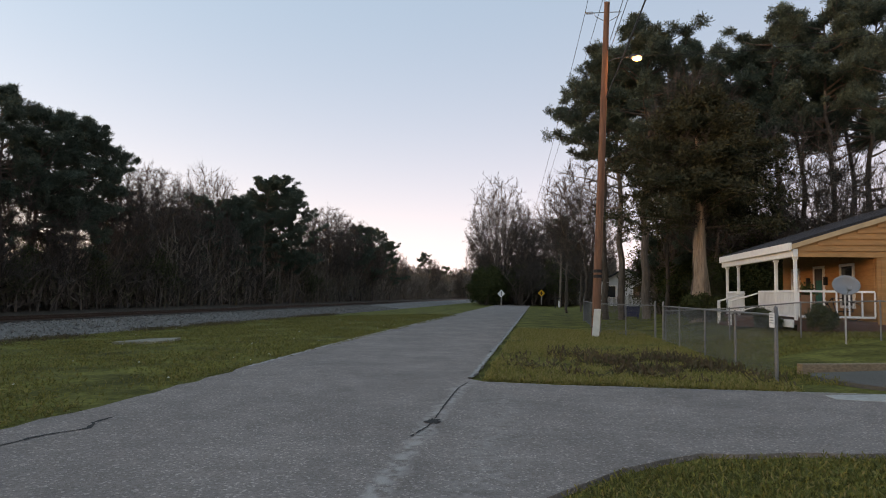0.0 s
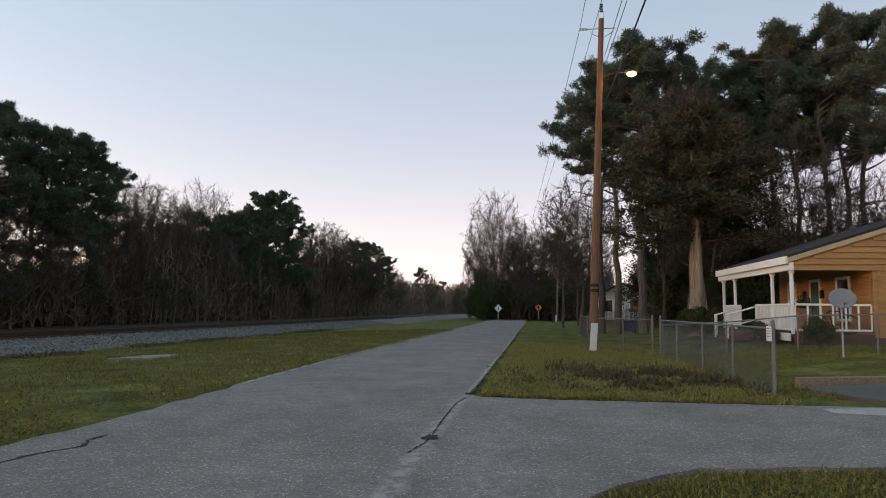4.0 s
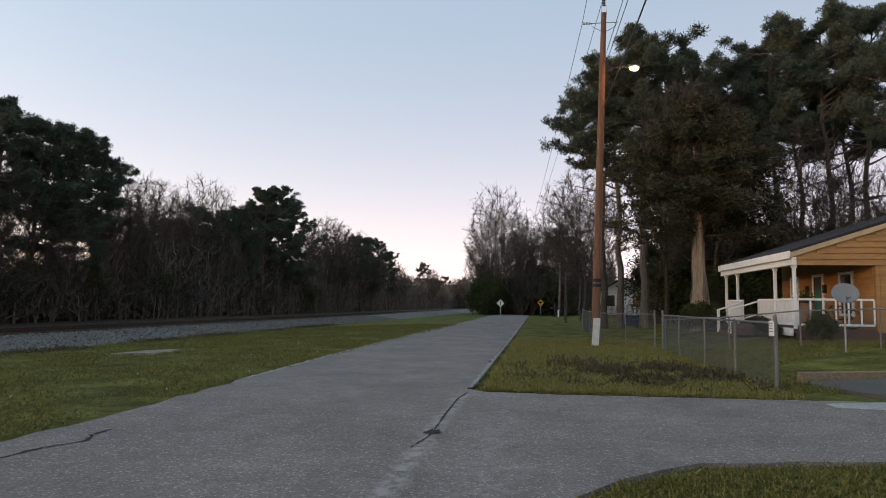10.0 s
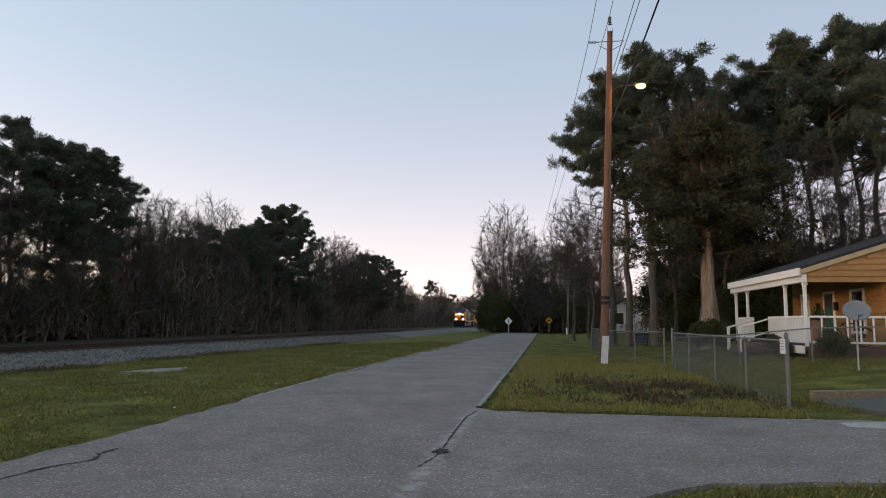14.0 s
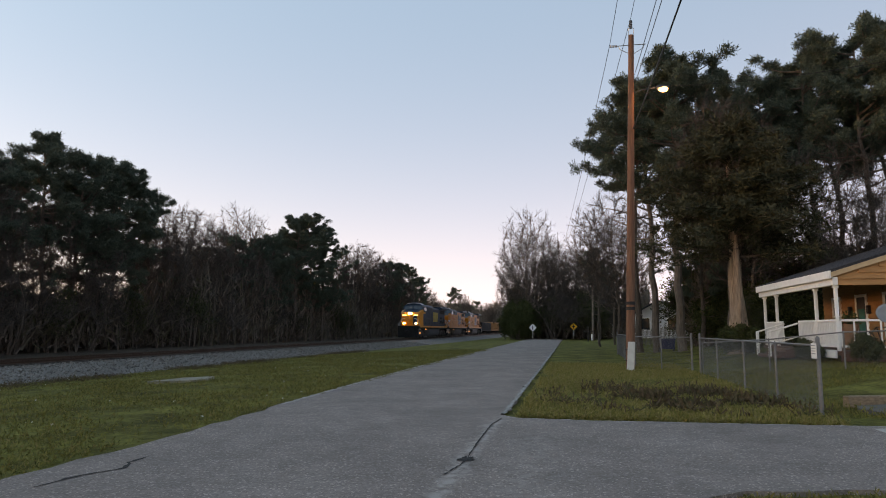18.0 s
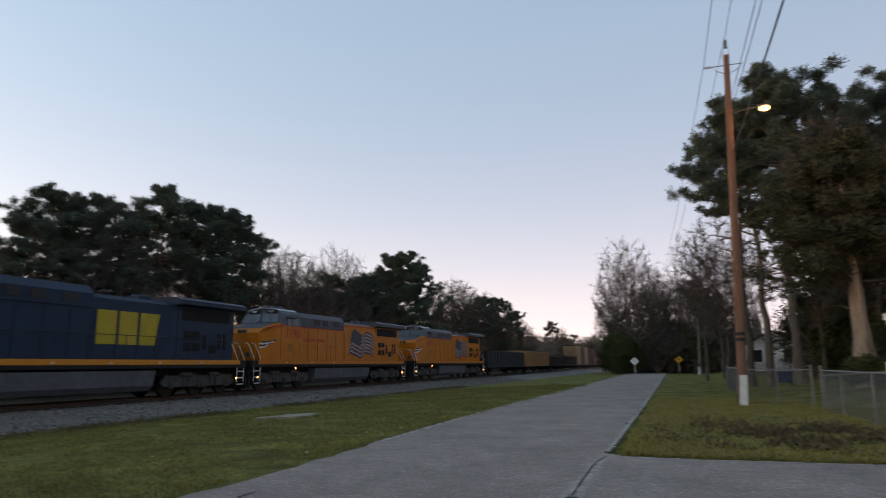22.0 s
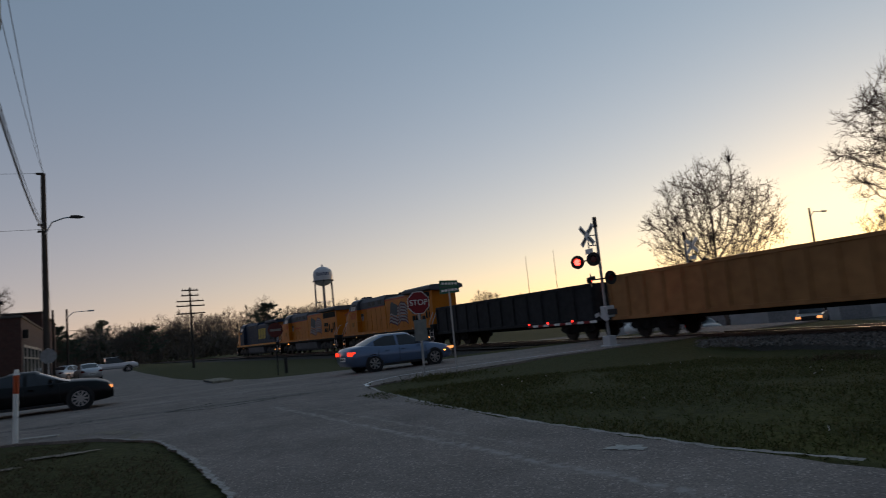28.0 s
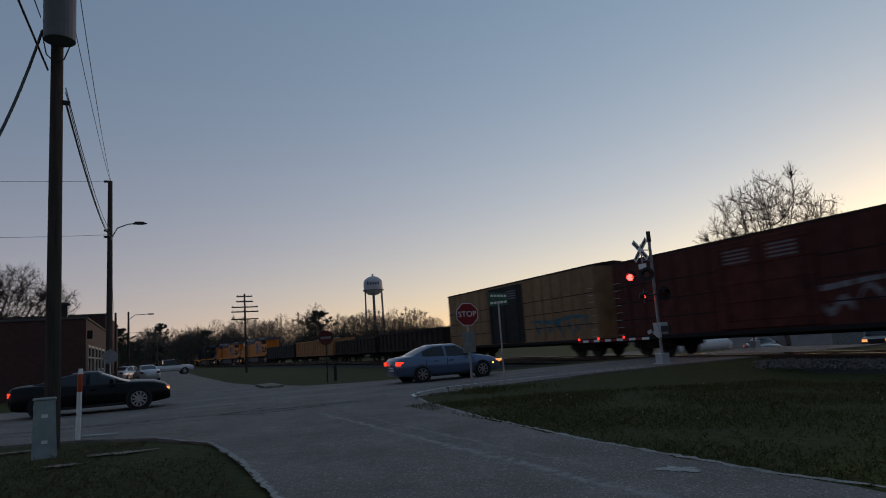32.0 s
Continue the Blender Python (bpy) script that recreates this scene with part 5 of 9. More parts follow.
bare_b = model(bare_tree(32, 11.5, (2.2, 3.2), 1.8, "leafless tree with a haze of fine brown twigs", count=800, step=0.38, twigs=(5, 4), fine=0.9))
bare_c = model(bare_tree(33, 13.0, (2.4, 6.0), 2.0, "round-crowned leafless tree with fine twigs", flat=0.9, count=1700, twigs=(4, 3), thick=0.012))
big_a = model(bare_tree(34, 16.5, (3.6, 8.6), 2.4, "wide-spreading leafless oak with heavy limbs", step=0.48, count=2100, fork=2, flat=0.8, thick=0.0135, twigs=(6, 4)))
brush_a = model(woody("thicket", 41, BRUSH, "tangled leafless thicket of brown stems", category="thicket"))
brush_b = model(woody("thicket", 42, dict(BRUSH, length=4.2), "brown thicket with a few green leaves", leaf=SHRUB, leaf_args=(2, 0.16, 0.05, 0.2, 0.25), category="thicket"))
ever_a = model(woody("evergreen_shrub", 43, dict(BRUSH, length=3.4, stems=6), "dense dark evergreen shrub", leaf=SHRUB, leaf_args=(14, 0.22, 0.07, 0.2, 0.3), category="shrub"))

# ---------------------------------------------------------------- where the trees stand
def tree_ray(m, height, az, dist, top, s=None, wide=1.0, turn=None):
    """Stand a tree in a direction, tall enough to reach an angle over the horizon."""
    x, y = ray_place(az, dist)
    want = dist * math.tan(radians(top)) + EYE - ground_z(x, y)
    return planted(m, x, y, want / height, turn, wide)


def top_of(ob):
    return max(max(v.co.z for v in c.data.vertices) for c in ob.children)


TOP = {ob: top_of(ob) for ob in nursery}


def stand(m, az, dist, top, wide=1.0, turn=None):
    return tree_ray(m, TOP[m], az, dist, top, None, wide, turn)


# beyond the railway, ahead
for m, az, d, top in (
    (pine_b, 52.0, 53, 11.5), (pine_a, 50.2, 55, 13.9), (pine_c, 48.0, 58, 13.4), (pine_a, 46.0, 57, 13.4), (pine_b, 44.0, 66, 12.6), (pine_a, 42.2, 62, 14.7), (pine_b, 40.3, 66, 13.6), (pine_a, 39.0, 70, 13.4),
    (pine_c, 37.4, 69, 13.0), (pine_b, 36.0, 75, 11.6), (bare_b, 34.6, 72, 9.6), (bare_b, 33.2, 74, 10.5), (bare_b, 31.6, 76, 10.6), (bare_b, 30.2, 78, 9.2), (bare_b, 32.4, 84, 8.0), (pine_b, 29.2, 92, 8.0), (bare_a, 28.4, 86, 10.9), (bare_a, 27.2, 88, 10.0), (bare_b, 29.4, 84, 8.2), (bare_b, 26.0, 92, 8.4), (pine_c, 26.6, 96, 7.4), (bare_b, 20.0, 116, 7.3), (bare_b, 17.6, 128, 5.8), (bare_a, 15.5, 140, 6.6), (bare_b, 16.4, 136, 5.5), (bare_b, 14.6, 150, 4.8), (bare_b, 12.2, 180, 4.0),
    (pine_c, 25.4, 98, 8.0), (pine_c, 23.4, 104, 9.8), (pine_c, 22.2, 108, 9.9), (pine_c, 21.2, 112, 8.8), (pine_b, 24.2, 116, 8.4), (pine_c, 26.6, 100, 7.6), (bare_a, 19.4, 120, 7.4), (bare_b, 18.2, 126, 6.2), (bare_a, 17.0, 140, 6.6), (pine_a, 16.0, 150, 6.0), (pine_b, 15.2, 155, 5.9),
    (pine_c, 14.3, 165, 5.8), (pine_b, 13.4, 178, 5.3), (pine_c, 12.7, 186, 4.6), (bare_b, 11.8, 200, 3.2), (pine_a, 9.9, 235, 3.7), (bare_b, 9.0, 250, 2.9), (pine_b, 8.0, 300, 2.5), (bare_b, 7.0, 300, 2.5), (pine_b, 6.2, 320, 2.4), (bare_b, 11.0, 240, 2.7),
):
    m = {pine_a: pine_d, pine_b: pine_e}.get(m, m)
    stand(m, az, d * (0.9 if m in (pine_d, pine_e, pine_c) and az > 12 else 1.0), top, 1.12 if m in (pine_d, pine_e) else 1.0)
for k in range(46):
    az = 8 + k * 1.02 + rnd.uniform(-0.3, 0.3)
    d = min(230, 37 / math.sin(radians(az))) * rnd.uniform(0.97, 1.08)
    x, y = ray_place(az, d)
    planted(rnd.choice((brush_a, brush_b, brush_a, bare_b)), x, y, rnd.uniform(0.8, 1.25) * (1.25 if az < 20 else 1.0))
for k in range(30):
    az = 7 + k * 0.9 + rnd.uniform(-0.4, 0.4)
    d = min(300, 50 / math.sin(radians(az))) * rnd.uniform(1.0, 1.2)
    x, y = ray_place(az, d)
    planted(rnd.choice((bare_a, bare_b, pine_b, brush_a)), x, y, rnd.uniform(0.65, 0.95))
# beyond the railway, abreast
for m, az, d, top, w in (
    (bare_a, 78.5, 50, 12.6, 1.1), (bare_a, 82.0, 47, 10.0, 1.1), (bare_a, 74.6, 46, 19.2, 1.1), (bare_a, 71.5, 47, 17.0, 1.1), (bare_a, 68.6, 48, 16.2, 1.0), (bare_a, 66.2, 48, 15.8, 1.0), (bare_a, 63.5, 50, 12.0, 1.0),
    (bare_b, 60.0, 52, 9.2, 1.0), (bare_b, 57.0, 54, 9.6, 1.2), (bare_b, 55.0, 54, 10.4, 1.2), (brush_a, 85.0, 45, 8.5, 1.0), (brush_b, 80.0, 42, 9.5, 1.2), (brush_a, 76.0, 42, 8.0, 1.1), (brush_b, 70.0, 44, 8.0, 1.2), (brush_b, 66.0, 44, 7.0, 1.2), (brush_b, 61.0, 46, 7.0, 1.2), (brush_b, 56.0, 46, 7.0, 1.2), (brush_a, 52, 46, 7.0, 1.2),
    (brush_a, 95.5, 46, 9.0, 1.0), (brush_b, 92.0, 60, 8.0, 1.0), (bare_b, 97.0, 66, 9.5, 1.1),
):
    stand(m, az, d, top, w)
stand(big_a, 108.4, 47, 18.0, 1.03, 20)
stand(bare_c, 129.4, 62, 12.2, 0.86, 0)
for az, d, top in ((116.5, 80, 6.5), (148.6, 190, 3.1), (146.0, 260, 2.4), (143.5, 300, 2.0), (151.0, 260, 2.2), (155.5, 280, 2.0), (157.5, 260, 2.6)):
    stand(bare_c, az, d, top)
for k in range(26):
    az = 159 + k * 0.85 + rnd.uniform(-0.3, 0.3)
    d = rnd.uniform(190, 260)
    stand(rnd.choice((bare_c, bare_c, bare_a, pine_c if az > 175 else bare_a)), az, d, 2.7 + 1.0 * rnd.random() * (0.6 if az > 176 else 1))
stand(pine_c, 167.2, 150, 3.6, 1.4)
stand(bare_a, 167.4, 170, 4.4)
for az, d, top in ((176.2, 180, 2.5), (178.0, 210, 2.2), (180.0, 230, 1.7), (181.5, 210, 1.9)):
    stand(pine_c, az, d, top, 1.6)
stand(big_a, 190.5, 60, 8.3, 1.1, 100)
stand(bare_b, 183.0, 150, 3.6)
stand(pine_c, 182.6, 120, 3.0, 1.5)

# ahead, between the lane and the railway
for m, az, d, top, w in ((bare_a, 3.5, 104, 11.0, 1.1), (bare_c, 3.2, 106, 9.2, 0.8), (bare_b, 4.9, 108, 4.4, 0.8), (bare_b, 4.6, 110, 6.0, 1.0), (bare_b, 1.4, 110, 7.3, 1.3), (bare_b, 0.2, 112, 7.5, 1.3), (bare_b, -0.9, 114, 7.3, 1.3), (bare_b, -1.8, 112, 6.8, 1.2), (bare_b, 2.2, 118, 6.6, 1.2), (pine_b, -2.4, 96, 7.0, 0.9), (pine_b, -3.2, 110, 5.6, 1.0), (bare_b, -4.6, 105, 5.0, 1.2), (bare_b, -3.6, 70, 9.5, 1.0)):
    stand(m, az, d, top, w)
for k in range(22):
    az = 4.5 - k * 0.45
    stand(rnd.choice((brush_a, brush_b, brush_a)), az, rnd.uniform(100, 125), rnd.uniform(2.4, 3.8), 1.3)
stand(ever_a, 4.4, 100, 2.8, 0.9)
stand(ever_a, 3.6, 103, 3.0, 0.8)
# the yard
for m, az, d, top, w in (
    (pine_a, -5.7, 47, 20.2, 1.0), (pine_b, -7.0, 46, 21.4, 1.0), (pine_a, -9.0, 44, 23.4, 1.1), (pine_b, -11.0, 47, 20.8, 1.0), (pine_a, -13.6, 52, 20.0, 0.9), (pine_b, -16.2, 50, 20.4, 0.9), (pine_a, -18.8, 50, 22.4, 0.9), (pine_b, -20.4, 54, 20.6, 0.9), (pine_a, -22.4, 50, 22.9, 0.9), (pine_b, -24.8, 52, 22.2, 0.9), (pine_a, -27.4, 46, 21.4, 0.9), (pine_b, -33, 46, 20.2, 1.0), (pine_b, -23.6, 62, 20.6, 0.9), (pine_b, -17.4, 60, 19.8, 0.9),
    (bare_b, -4.0, 50, 12.5, 1.1), (bare_a, -2.4, 62, 10.5, 1.2), (bare_b, -21.5, 44, 12.0, 1.2), (bare_a, -24.0, 46, 12.0, 1.0), (bare_a, -27.0, 46, 12.0, 1.0), (bare_b, -14.5, 45, 17.0, 1.0), (bare_b, -12.6, 37, 20.0, 0.8), (bare_a, -20.6, 46, 15.0, 1.1),
):
    stand(m, az, d, top, w)
stand(cedar_a, -13.2, 36, 17.4, 1.2, 60)
stand(pine_c, -10.6, 46, 14.5, 0.9, 160)
for k in range(16):
    stand(rnd.choice((ever_a, ever_a, brush_b)), -11.6 - k * 1.1, rnd.uniform(44, 50), rnd.uniform(2.2, 4.6), 1.1)
for k in range(10):
    stand(rnd.choice((brush_a, brush_b)), -11 - k * 2.0, rnd.uniform(50, 60), rnd.uniform(6, 9), 1.4)
# trees behind the camera's right hand, that close the place
for az, d in ((-45, 40), (-60, 45), (-75, 42), (-90, 50), (-110, 48), (-125, 55), (-140, 60)):
    stand(pine_a, az, d, 18.0)
for ob in nursery:
    for c in (*ob.children, ob):
        bpy.data.objects.remove(c)

# ---------------------------------------------------------------- the house with the porch
SIDING = mat("orange_brown_siding", (0.40, 0.20, 0.082), 0.75, var=0.12, scale=3, bump=0.1, bscale=20, patch=0.12, stretch=(1, 1, 6), random_=0.06)
SHINGLE = mat("dark_shingles", (0.035, 0.037, 0.043), 0.9, var=0.3, scale=12, bump=0.4, bscale=40)
DECK = mat("brown_deck_paint", (0.12, 0.06, 0.045), 0.8, var=0.2, scale=4, bump=0.1)
TEAL = mat("teal_door_glass", (0.03, 0.16, 0.14), 0.2, var=0.1, scale=4, bump=0)
DISH = mat("grey_dish", (0.2, 0.215, 0.23), 0.5, var=0.1, scale=3, bump=0.02)
GZ = 0.5
house = group_of("house", "orange-brown sided bungalow with a white-railed porch and dark roof", "house")
hx0, hx1, hy0, hy1, hw = 8.5, 11.0, 23.4, 31.7, 19.0


def planks(parent, name, rows, plane, material):
    """Lap boards, one by one: (from, to, z) along a wall."""
    axis, at_, out = plane
    for a, b, z in rows:
        bm = B()
        h = 0.2
        if axis == "y":
            vs = [(a, at_, z), (b, at_, z), (b, at_ + out * 0.05, z), (a, at_ + out * 0.05, z), (a, at_, z + h), (b, at_, z + h), (b, at_ + out * 0.01, z + h), (a, at_ + out * 0.01, z + h)]
        else:
            vs = [(at_, a, z), (at_, b, z), (at_ + out * 0.05, b, z), (at_ + out * 0.05, a, z), (at_, a, z + h), (at_, b, z + h), (at_ + out * 0.01, b, z + h), (at_ + out * 0.01, a, z + h)]
        v = [bm.verts.new(p) for p in vs]
        for f in ((0, 1, 2, 3), (4, 5, 6, 7), (3, 2, 6, 7), (0, 1, 5, 4), (0, 3, 7, 4), (1, 2, 6, 5)):
            bm.faces.new([v[k] for k in f])
        bmesh.ops.recalc_face_normals(bm, faces=bm.faces)
        part(name, bm, material, parent)


def roof_z(x):
    return 3.34 + (x - 8.4) * 0.325 if x < 14.8 else 3.34 + (14.8 - 8.4) * 0.325 - (x - 14.8) * 0.325


bm = B()
bx(bm, hx1, hx1 + 0.15, hy0 + 0.1, hy1, GZ, 4.1)
wf = part("wall", bm, SIDING, house)
bm = B()
prism(bm, [(hx1, GZ - 0.1), (hx1, 2.98), (hx0, 2.98), (hx0, roof_z(hx0) - 0.1), (14.8, roof_z(14.8) - 0.1), (hw, roof_z(hw) - 0.1), (hw, GZ - 0.1)], "y", hy0, hy0 + 0.12)
wg = part("gable_wall", bm, SIDING, house)
bm = B()
bx(bm, hw - 0.15, hw, hy0, hy1, GZ - 0.1, roof_z(hw) - 0.1)
bx(bm, hx1, hw, hy1 - 0.15, hy1, GZ - 0.1, roof_z(hw) - 0.1)
part("back_wall", bm, SIDING, house)
rows = []
for k in range(30):
    z = GZ + 0.05 + 0.2 * k
    lo = hx1 + 0.12 if z < 2.95 else max(hx0 + 0.05, 8.4 + (z + 0.25 - 3.34) / 0.325)
    hi = min(hw, 14.8 + (14.8 - 8.4) - (z + 0.3 - 3.34) / 0.325)
    if hi > lo + 0.1 and z + 0.3 < roof_z(14.8):
        rows.append((lo, hi, z))
planks(wg, "plank", rows, ("y", hy0, -1), SIDING)
rows = []
for k in range(16):
    z = GZ + 0.25 + 0.2 * k
    for a, b in ((hy0 + 0.15, 24.85), (26.05, 27.3), (28.35, 29.75), (30.65, hy1)):
        rows.append((a, b, z))
planks(wf, "plank", rows, ("x", hx1, -1), SIDING)
for a, b in ((8.36, 14.85), (14.75, 20.0)):
    bm = B()
    za, zb = roof_z(a), roof_z(b)
    prism(bm, [(a, za), (b, zb), (b, zb + 0.12), (a, za + 0.12)], "y", hy0 - 0.05, hy1 + 0.3)
    rf = part("roof", bm, SHINGLE, house)
    n = 16
    for k in range(n):
        x0, x1 = a + (b - a) * k / n, a + (b - a) * (k + 1) / n
        bm = B()
        prism(bm, [(x0, roof_z(x0) + 0.121), (x1, roof_z(x1) + 0.121), (x1, roof_z(x1) + (0.128 if a < 10 else 0.14)), (x0, roof_z(x0) + (0.14 if a < 10 else 0.128))], "y", hy0 - 0.06, hy1 + 0.31)
        part("shingle_course", bm, SHINGLE, rf)
bm = B()
prism(bm, [(8.36, roof_z(8.36) - 0.12), (14.8, roof_z(14.8) - 0.12), (14.8, roof_z(14.8) + 0.04), (8.36, roof_z(8.36) + 0.04)], "y", hy0 - 0.1, hy0 - 0.062)
part("rake_board", bm, mat("tan_trim", (0.5, 0.36, 0.22), 0.7, var=0.08, scale=3), house, "tan rake board")
bm = B()
bx(bm, 8.4, 8.56, hy0 - 0.05, hy1 + 0.25, 2.95, 3.22, 0.01)
bx(bm, 8.3, 8.36, hy0 - 0.08, hy1 + 0.3, 3.16, 3.42, 0.01)
part("eave_beam", bm, WHITE, house, "white painted eave beam")
for y in (hy0 + 0.1, 25.3, 29.8, 31.5):
    bm = B()
    bx(bm, 8.52 - 0.052, 8.52 + 0.052, y - 0.052, y + 0.052, GZ + 0.3, 2.96, 0.012)
    bx(bm, 8.52 - 0.08, 8.52 + 0.08, y - 0.08, y + 0.08, 2.86, 2.96, 0.015)
    part("porch_post", bm, WHITE, house, "white turned porch post")
bm = B()
bx(bm, 8.4, hx1, hy0 + 0.02, hy1, GZ + 0.2, GZ + 0.34, 0.01)
part("porch_floor", bm, DECK, house)
bm = B()
bx(bm, 8.5, hx1 + 0.3, hy0 - 0.06, hy0 + 0.0, GZ + 0.0, GZ + 0.26, 0.01)
part("porch_skirt", bm, DECK, house)
bm = B()
bx(bm, 8.36, 8.42, hy0, 27.3, GZ + 0.1, GZ + 0.36, 0.01)
part("porch_fascia", bm, WHITE, house)


def railing(a, b, axis, at_, gap, parent):
    bm = B()
    for z in (GZ + 0.44, GZ + 1.28):
        if axis == "y":
            bx(bm, at_ - 0.03, at_ + 0.03, a, b, z, z + 0.07, 0.01)
        else:
            bx(bm, a, b, at_ - 0.03, at_ + 0.03, z, z + 0.07, 0.01)
    rail = part("porch_railing", bm, WHITE, parent, "white porch railing")
    n = max(1, round((b - a) / gap))
    bal = B()
    bx(bal, -0.022, 0.022, -0.022, 0.022, GZ + 0.5, GZ + 1.3)
    me = mesh_of("baluster", bal, WHITE)
    for k in range(n + 1):
        o = part("baluster", me, None, rail)
        s = a + (b - a) * k / n
        o.matrix_basis = pose(at_, s, 0) if axis == "y" else pose(s, at_, 0)


railing(hy0 + 0.15, 27.2, "y", 8.52, 0.15, house)
railing(29.1, 31.5, "y", 8.52, 0.15, house)
railing(8.6, 10.95, "x", hy0 + 0.08, 0.42, house)
for k in range(3):
    bm = B()
    bx(bm, 8.35 - 0.3 * (k + 1), 8.35 - 0.3 * k, 27.3, 28.9, GZ - 0.05, GZ + 0.28 - 0.1 * k, 0.01)
    part("porch_step", bm, DECK, house)
for y in (27.3, 28.9):
    bm = B()
    bx(bm, 7.42, 7.52, y - 0.05, y + 0.05, GZ, GZ + 0.95, 0.01)
    tube(bm, [(8.5, y, GZ + 1.25), (7.47, y, GZ + 0.92)], 0.035, 6)
    tube(bm, [(8.5, y, GZ + 0.75), (7.47, y, GZ + 0.45)], 0.025, 6)
    part("stair_rail", bm, WHITE, house, "white stair rail")


def wall_window(y0, y1, z0, z1):
    bm = B()
    x = hx1 - 0.05
    for a, b, c, d in ((y0 - 0.09, y0, z0, z1), (y1, y1 + 0.09, z0, z1), (y0 - 0.09, y1 + 0.09, z1, z1 + 0.1), (y0 - 0.09, y1 + 0.09, z0 - 0.1, z0), (y0, y1, (z0 + z1) / 2 - 0.025, (z0 + z1) / 2 + 0.025)):
        bx(bm, x - 0.03, x + 0.06, a, b, c, d, 0.006)
    w = part("window", bm, WHITE, house, "white-framed sash window")
    for c, d in ((z0, (z0 + z1) / 2 - 0.025), ((z0 + z1) / 2 + 0.025, z1)):
        bm = B()
        bx(bm, x + 0.02, x + 0.04, y0, y1, c, d)
        part("pane", bm, GLASS, w)


wall_window(25.0, 25.9, 1.35, 2.75)
wall_window(29.85, 30.55, 1.35, 2.75)
bm = B()
x = hx1 - 0.05
for a, b, c, d in ((27.32, 27.42, GZ + 0.34, 2.75), (28.22, 28.32, GZ + 0.34, 2.75), (27.32, 28.32, 2.75, 2.86)):
    bx(bm, x - 0.03, x + 0.06, a, b, c, d, 0.006)
dr = part("door", bm, WHITE, house, "white-framed front door with teal glass")
bm = B()
bx(bm, x, x + 0.05, 27.42, 28.22, GZ + 0.34, 2.75)
part("door_leaf", bm, mat("dark_door", (0.04, 0.035, 0.03), 0.5), dr)
bm = B()
bx(bm, x - 0.012, x + 0.0, 27.55, 28.08, 1.25, 2.3)
part("door_glass", bm, TEAL, dr)
for y in (27.05, 28.7):
    bm = B()
    bx(bm, x - 0.14, x, y - 0.06, y + 0.06, 2.1, 2.42, 0.02)
    part("wall_lamp", bm, BLACK, house)
bm = B()
cyl(bm, (11.9, hy0 - 0.06, 1.6), (11.9, hy0 - 0.06, 5.6), 0.04, n=8)
bx(bm, 11.8, 12.1, hy0 - 0.2, hy0 - 0.03, 1.35, 1.8, 0.02)
part("service_mast", bm, mat("tan_conduit", (0.35, 0.27, 0.18), 0.6), house, "tan electric service mast")
# things on the porch
for y in (29.5, 26.4):
    ch = group_of("porch_chair", "dark metal porch chair with a red cushion", "chair", "porch chairs")
    bm = B()
    for dx in (-0.22, 0.22):
        for dy in (-0.22, 0.22):
            cyl(bm, (9.6 + dx, y + dy, GZ + 0.34), (9.6 + dx, y + dy, GZ + (0.8 if dx < 0 else 1.3)), 0.018, n=6)
    part("frame", bm, BLACK, ch)
    bm = B()
    bx(bm, 9.36, 9.84, y - 0.24, y + 0.24, GZ + 0.76, GZ + 0.86, 0.03)
    bx(bm, 9.78, 9.86, y - 0.24, y + 0.24, GZ + 0.9, GZ + 1.34, 0.03)
    part("cushion", bm, mat("red_cushion", (0.32, 0.03, 0.025), 0.9), ch, "red cushion")
pot = group_of("flower_pot", "terracotta pot with a leafy plant on the porch", "plant pot")
bm = B()
cyl(bm, (9.3, 24.6, GZ + 0.34), (9.3, 24.6, GZ + 1.2), 0.16, 0.24, 14)
part("pot", bm, mat("terracotta", (0.28, 0.15, 0.09), 0.8), pot)
rs = np.random.RandomState(5)
part("leaves", tri_mesh("leaves", tufts(rs, [(9.3 + rs.normal() * 0.12, 24.6 + rs.normal() * 0.12, GZ + 1.32 + rs.normal() * 0.08) for _ in range(30)], 6, 0.16, 0.04, 0.4, 0.03), SHRUB), None, pot)
bike = group_of("bicycle", "dark bicycle leaning on the porch railing", "bicycle")
for dx in (-0.5, 0.5):
    bm = B()
    prev = None
    ring = [(9.9 + dx + 0.3 * math.cos(a * math.pi / 10), 23.75, GZ + 0.66 + 0.3 * math.sin(a * math.pi / 10)) for a in range(21)]
    tube(bm, ring, 0.02, 5)
    part("wheel", bm, BLACK, bike)
bm = B()
tube(bm, [(9.4, 23.75, GZ + 0.66), (9.75, 23.75, GZ + 1.1), (10.2, 23.75, GZ + 1.1), (10.4, 23.75, GZ + 0.66), (9.85, 23.75, GZ + 0.66), (9.75, 23.75, GZ + 1.1)], 0.016, 5)
part("frame", bm, BLACK, bike)
dish = group_of("satellite_dish", "grey satellite dish on a thin steel post", "satellite dish")
bm = B()
cyl(bm, (8.25, 19.3, 0.35), (8.25, 19.3, 1.7), 0.025, n=8)
part("post", bm, STEEL, dish)
bm = B()
rings = []
dm = look((8.25, 19.25, 1.9), (6.0, 10.0, 6.0))
for i in range(6):
    f = i / 5
    rings.append([bm.verts.new(dm @ Vector((0.33 * f * math.cos(k * math.pi / 12), 0.29 * f * math.sin(k * math.pi / 12), -0.10 * f * f))) for k in range(24)])
for a, b in zip(rings, rings[1:]):
    for k in range(24):
        bm.faces.new((a[k], a[(k + 1) % 24], b[(k + 1) % 24], b[k]))
bmesh.ops.remove_doubles(bm, verts=bm.verts, dist=0.001)
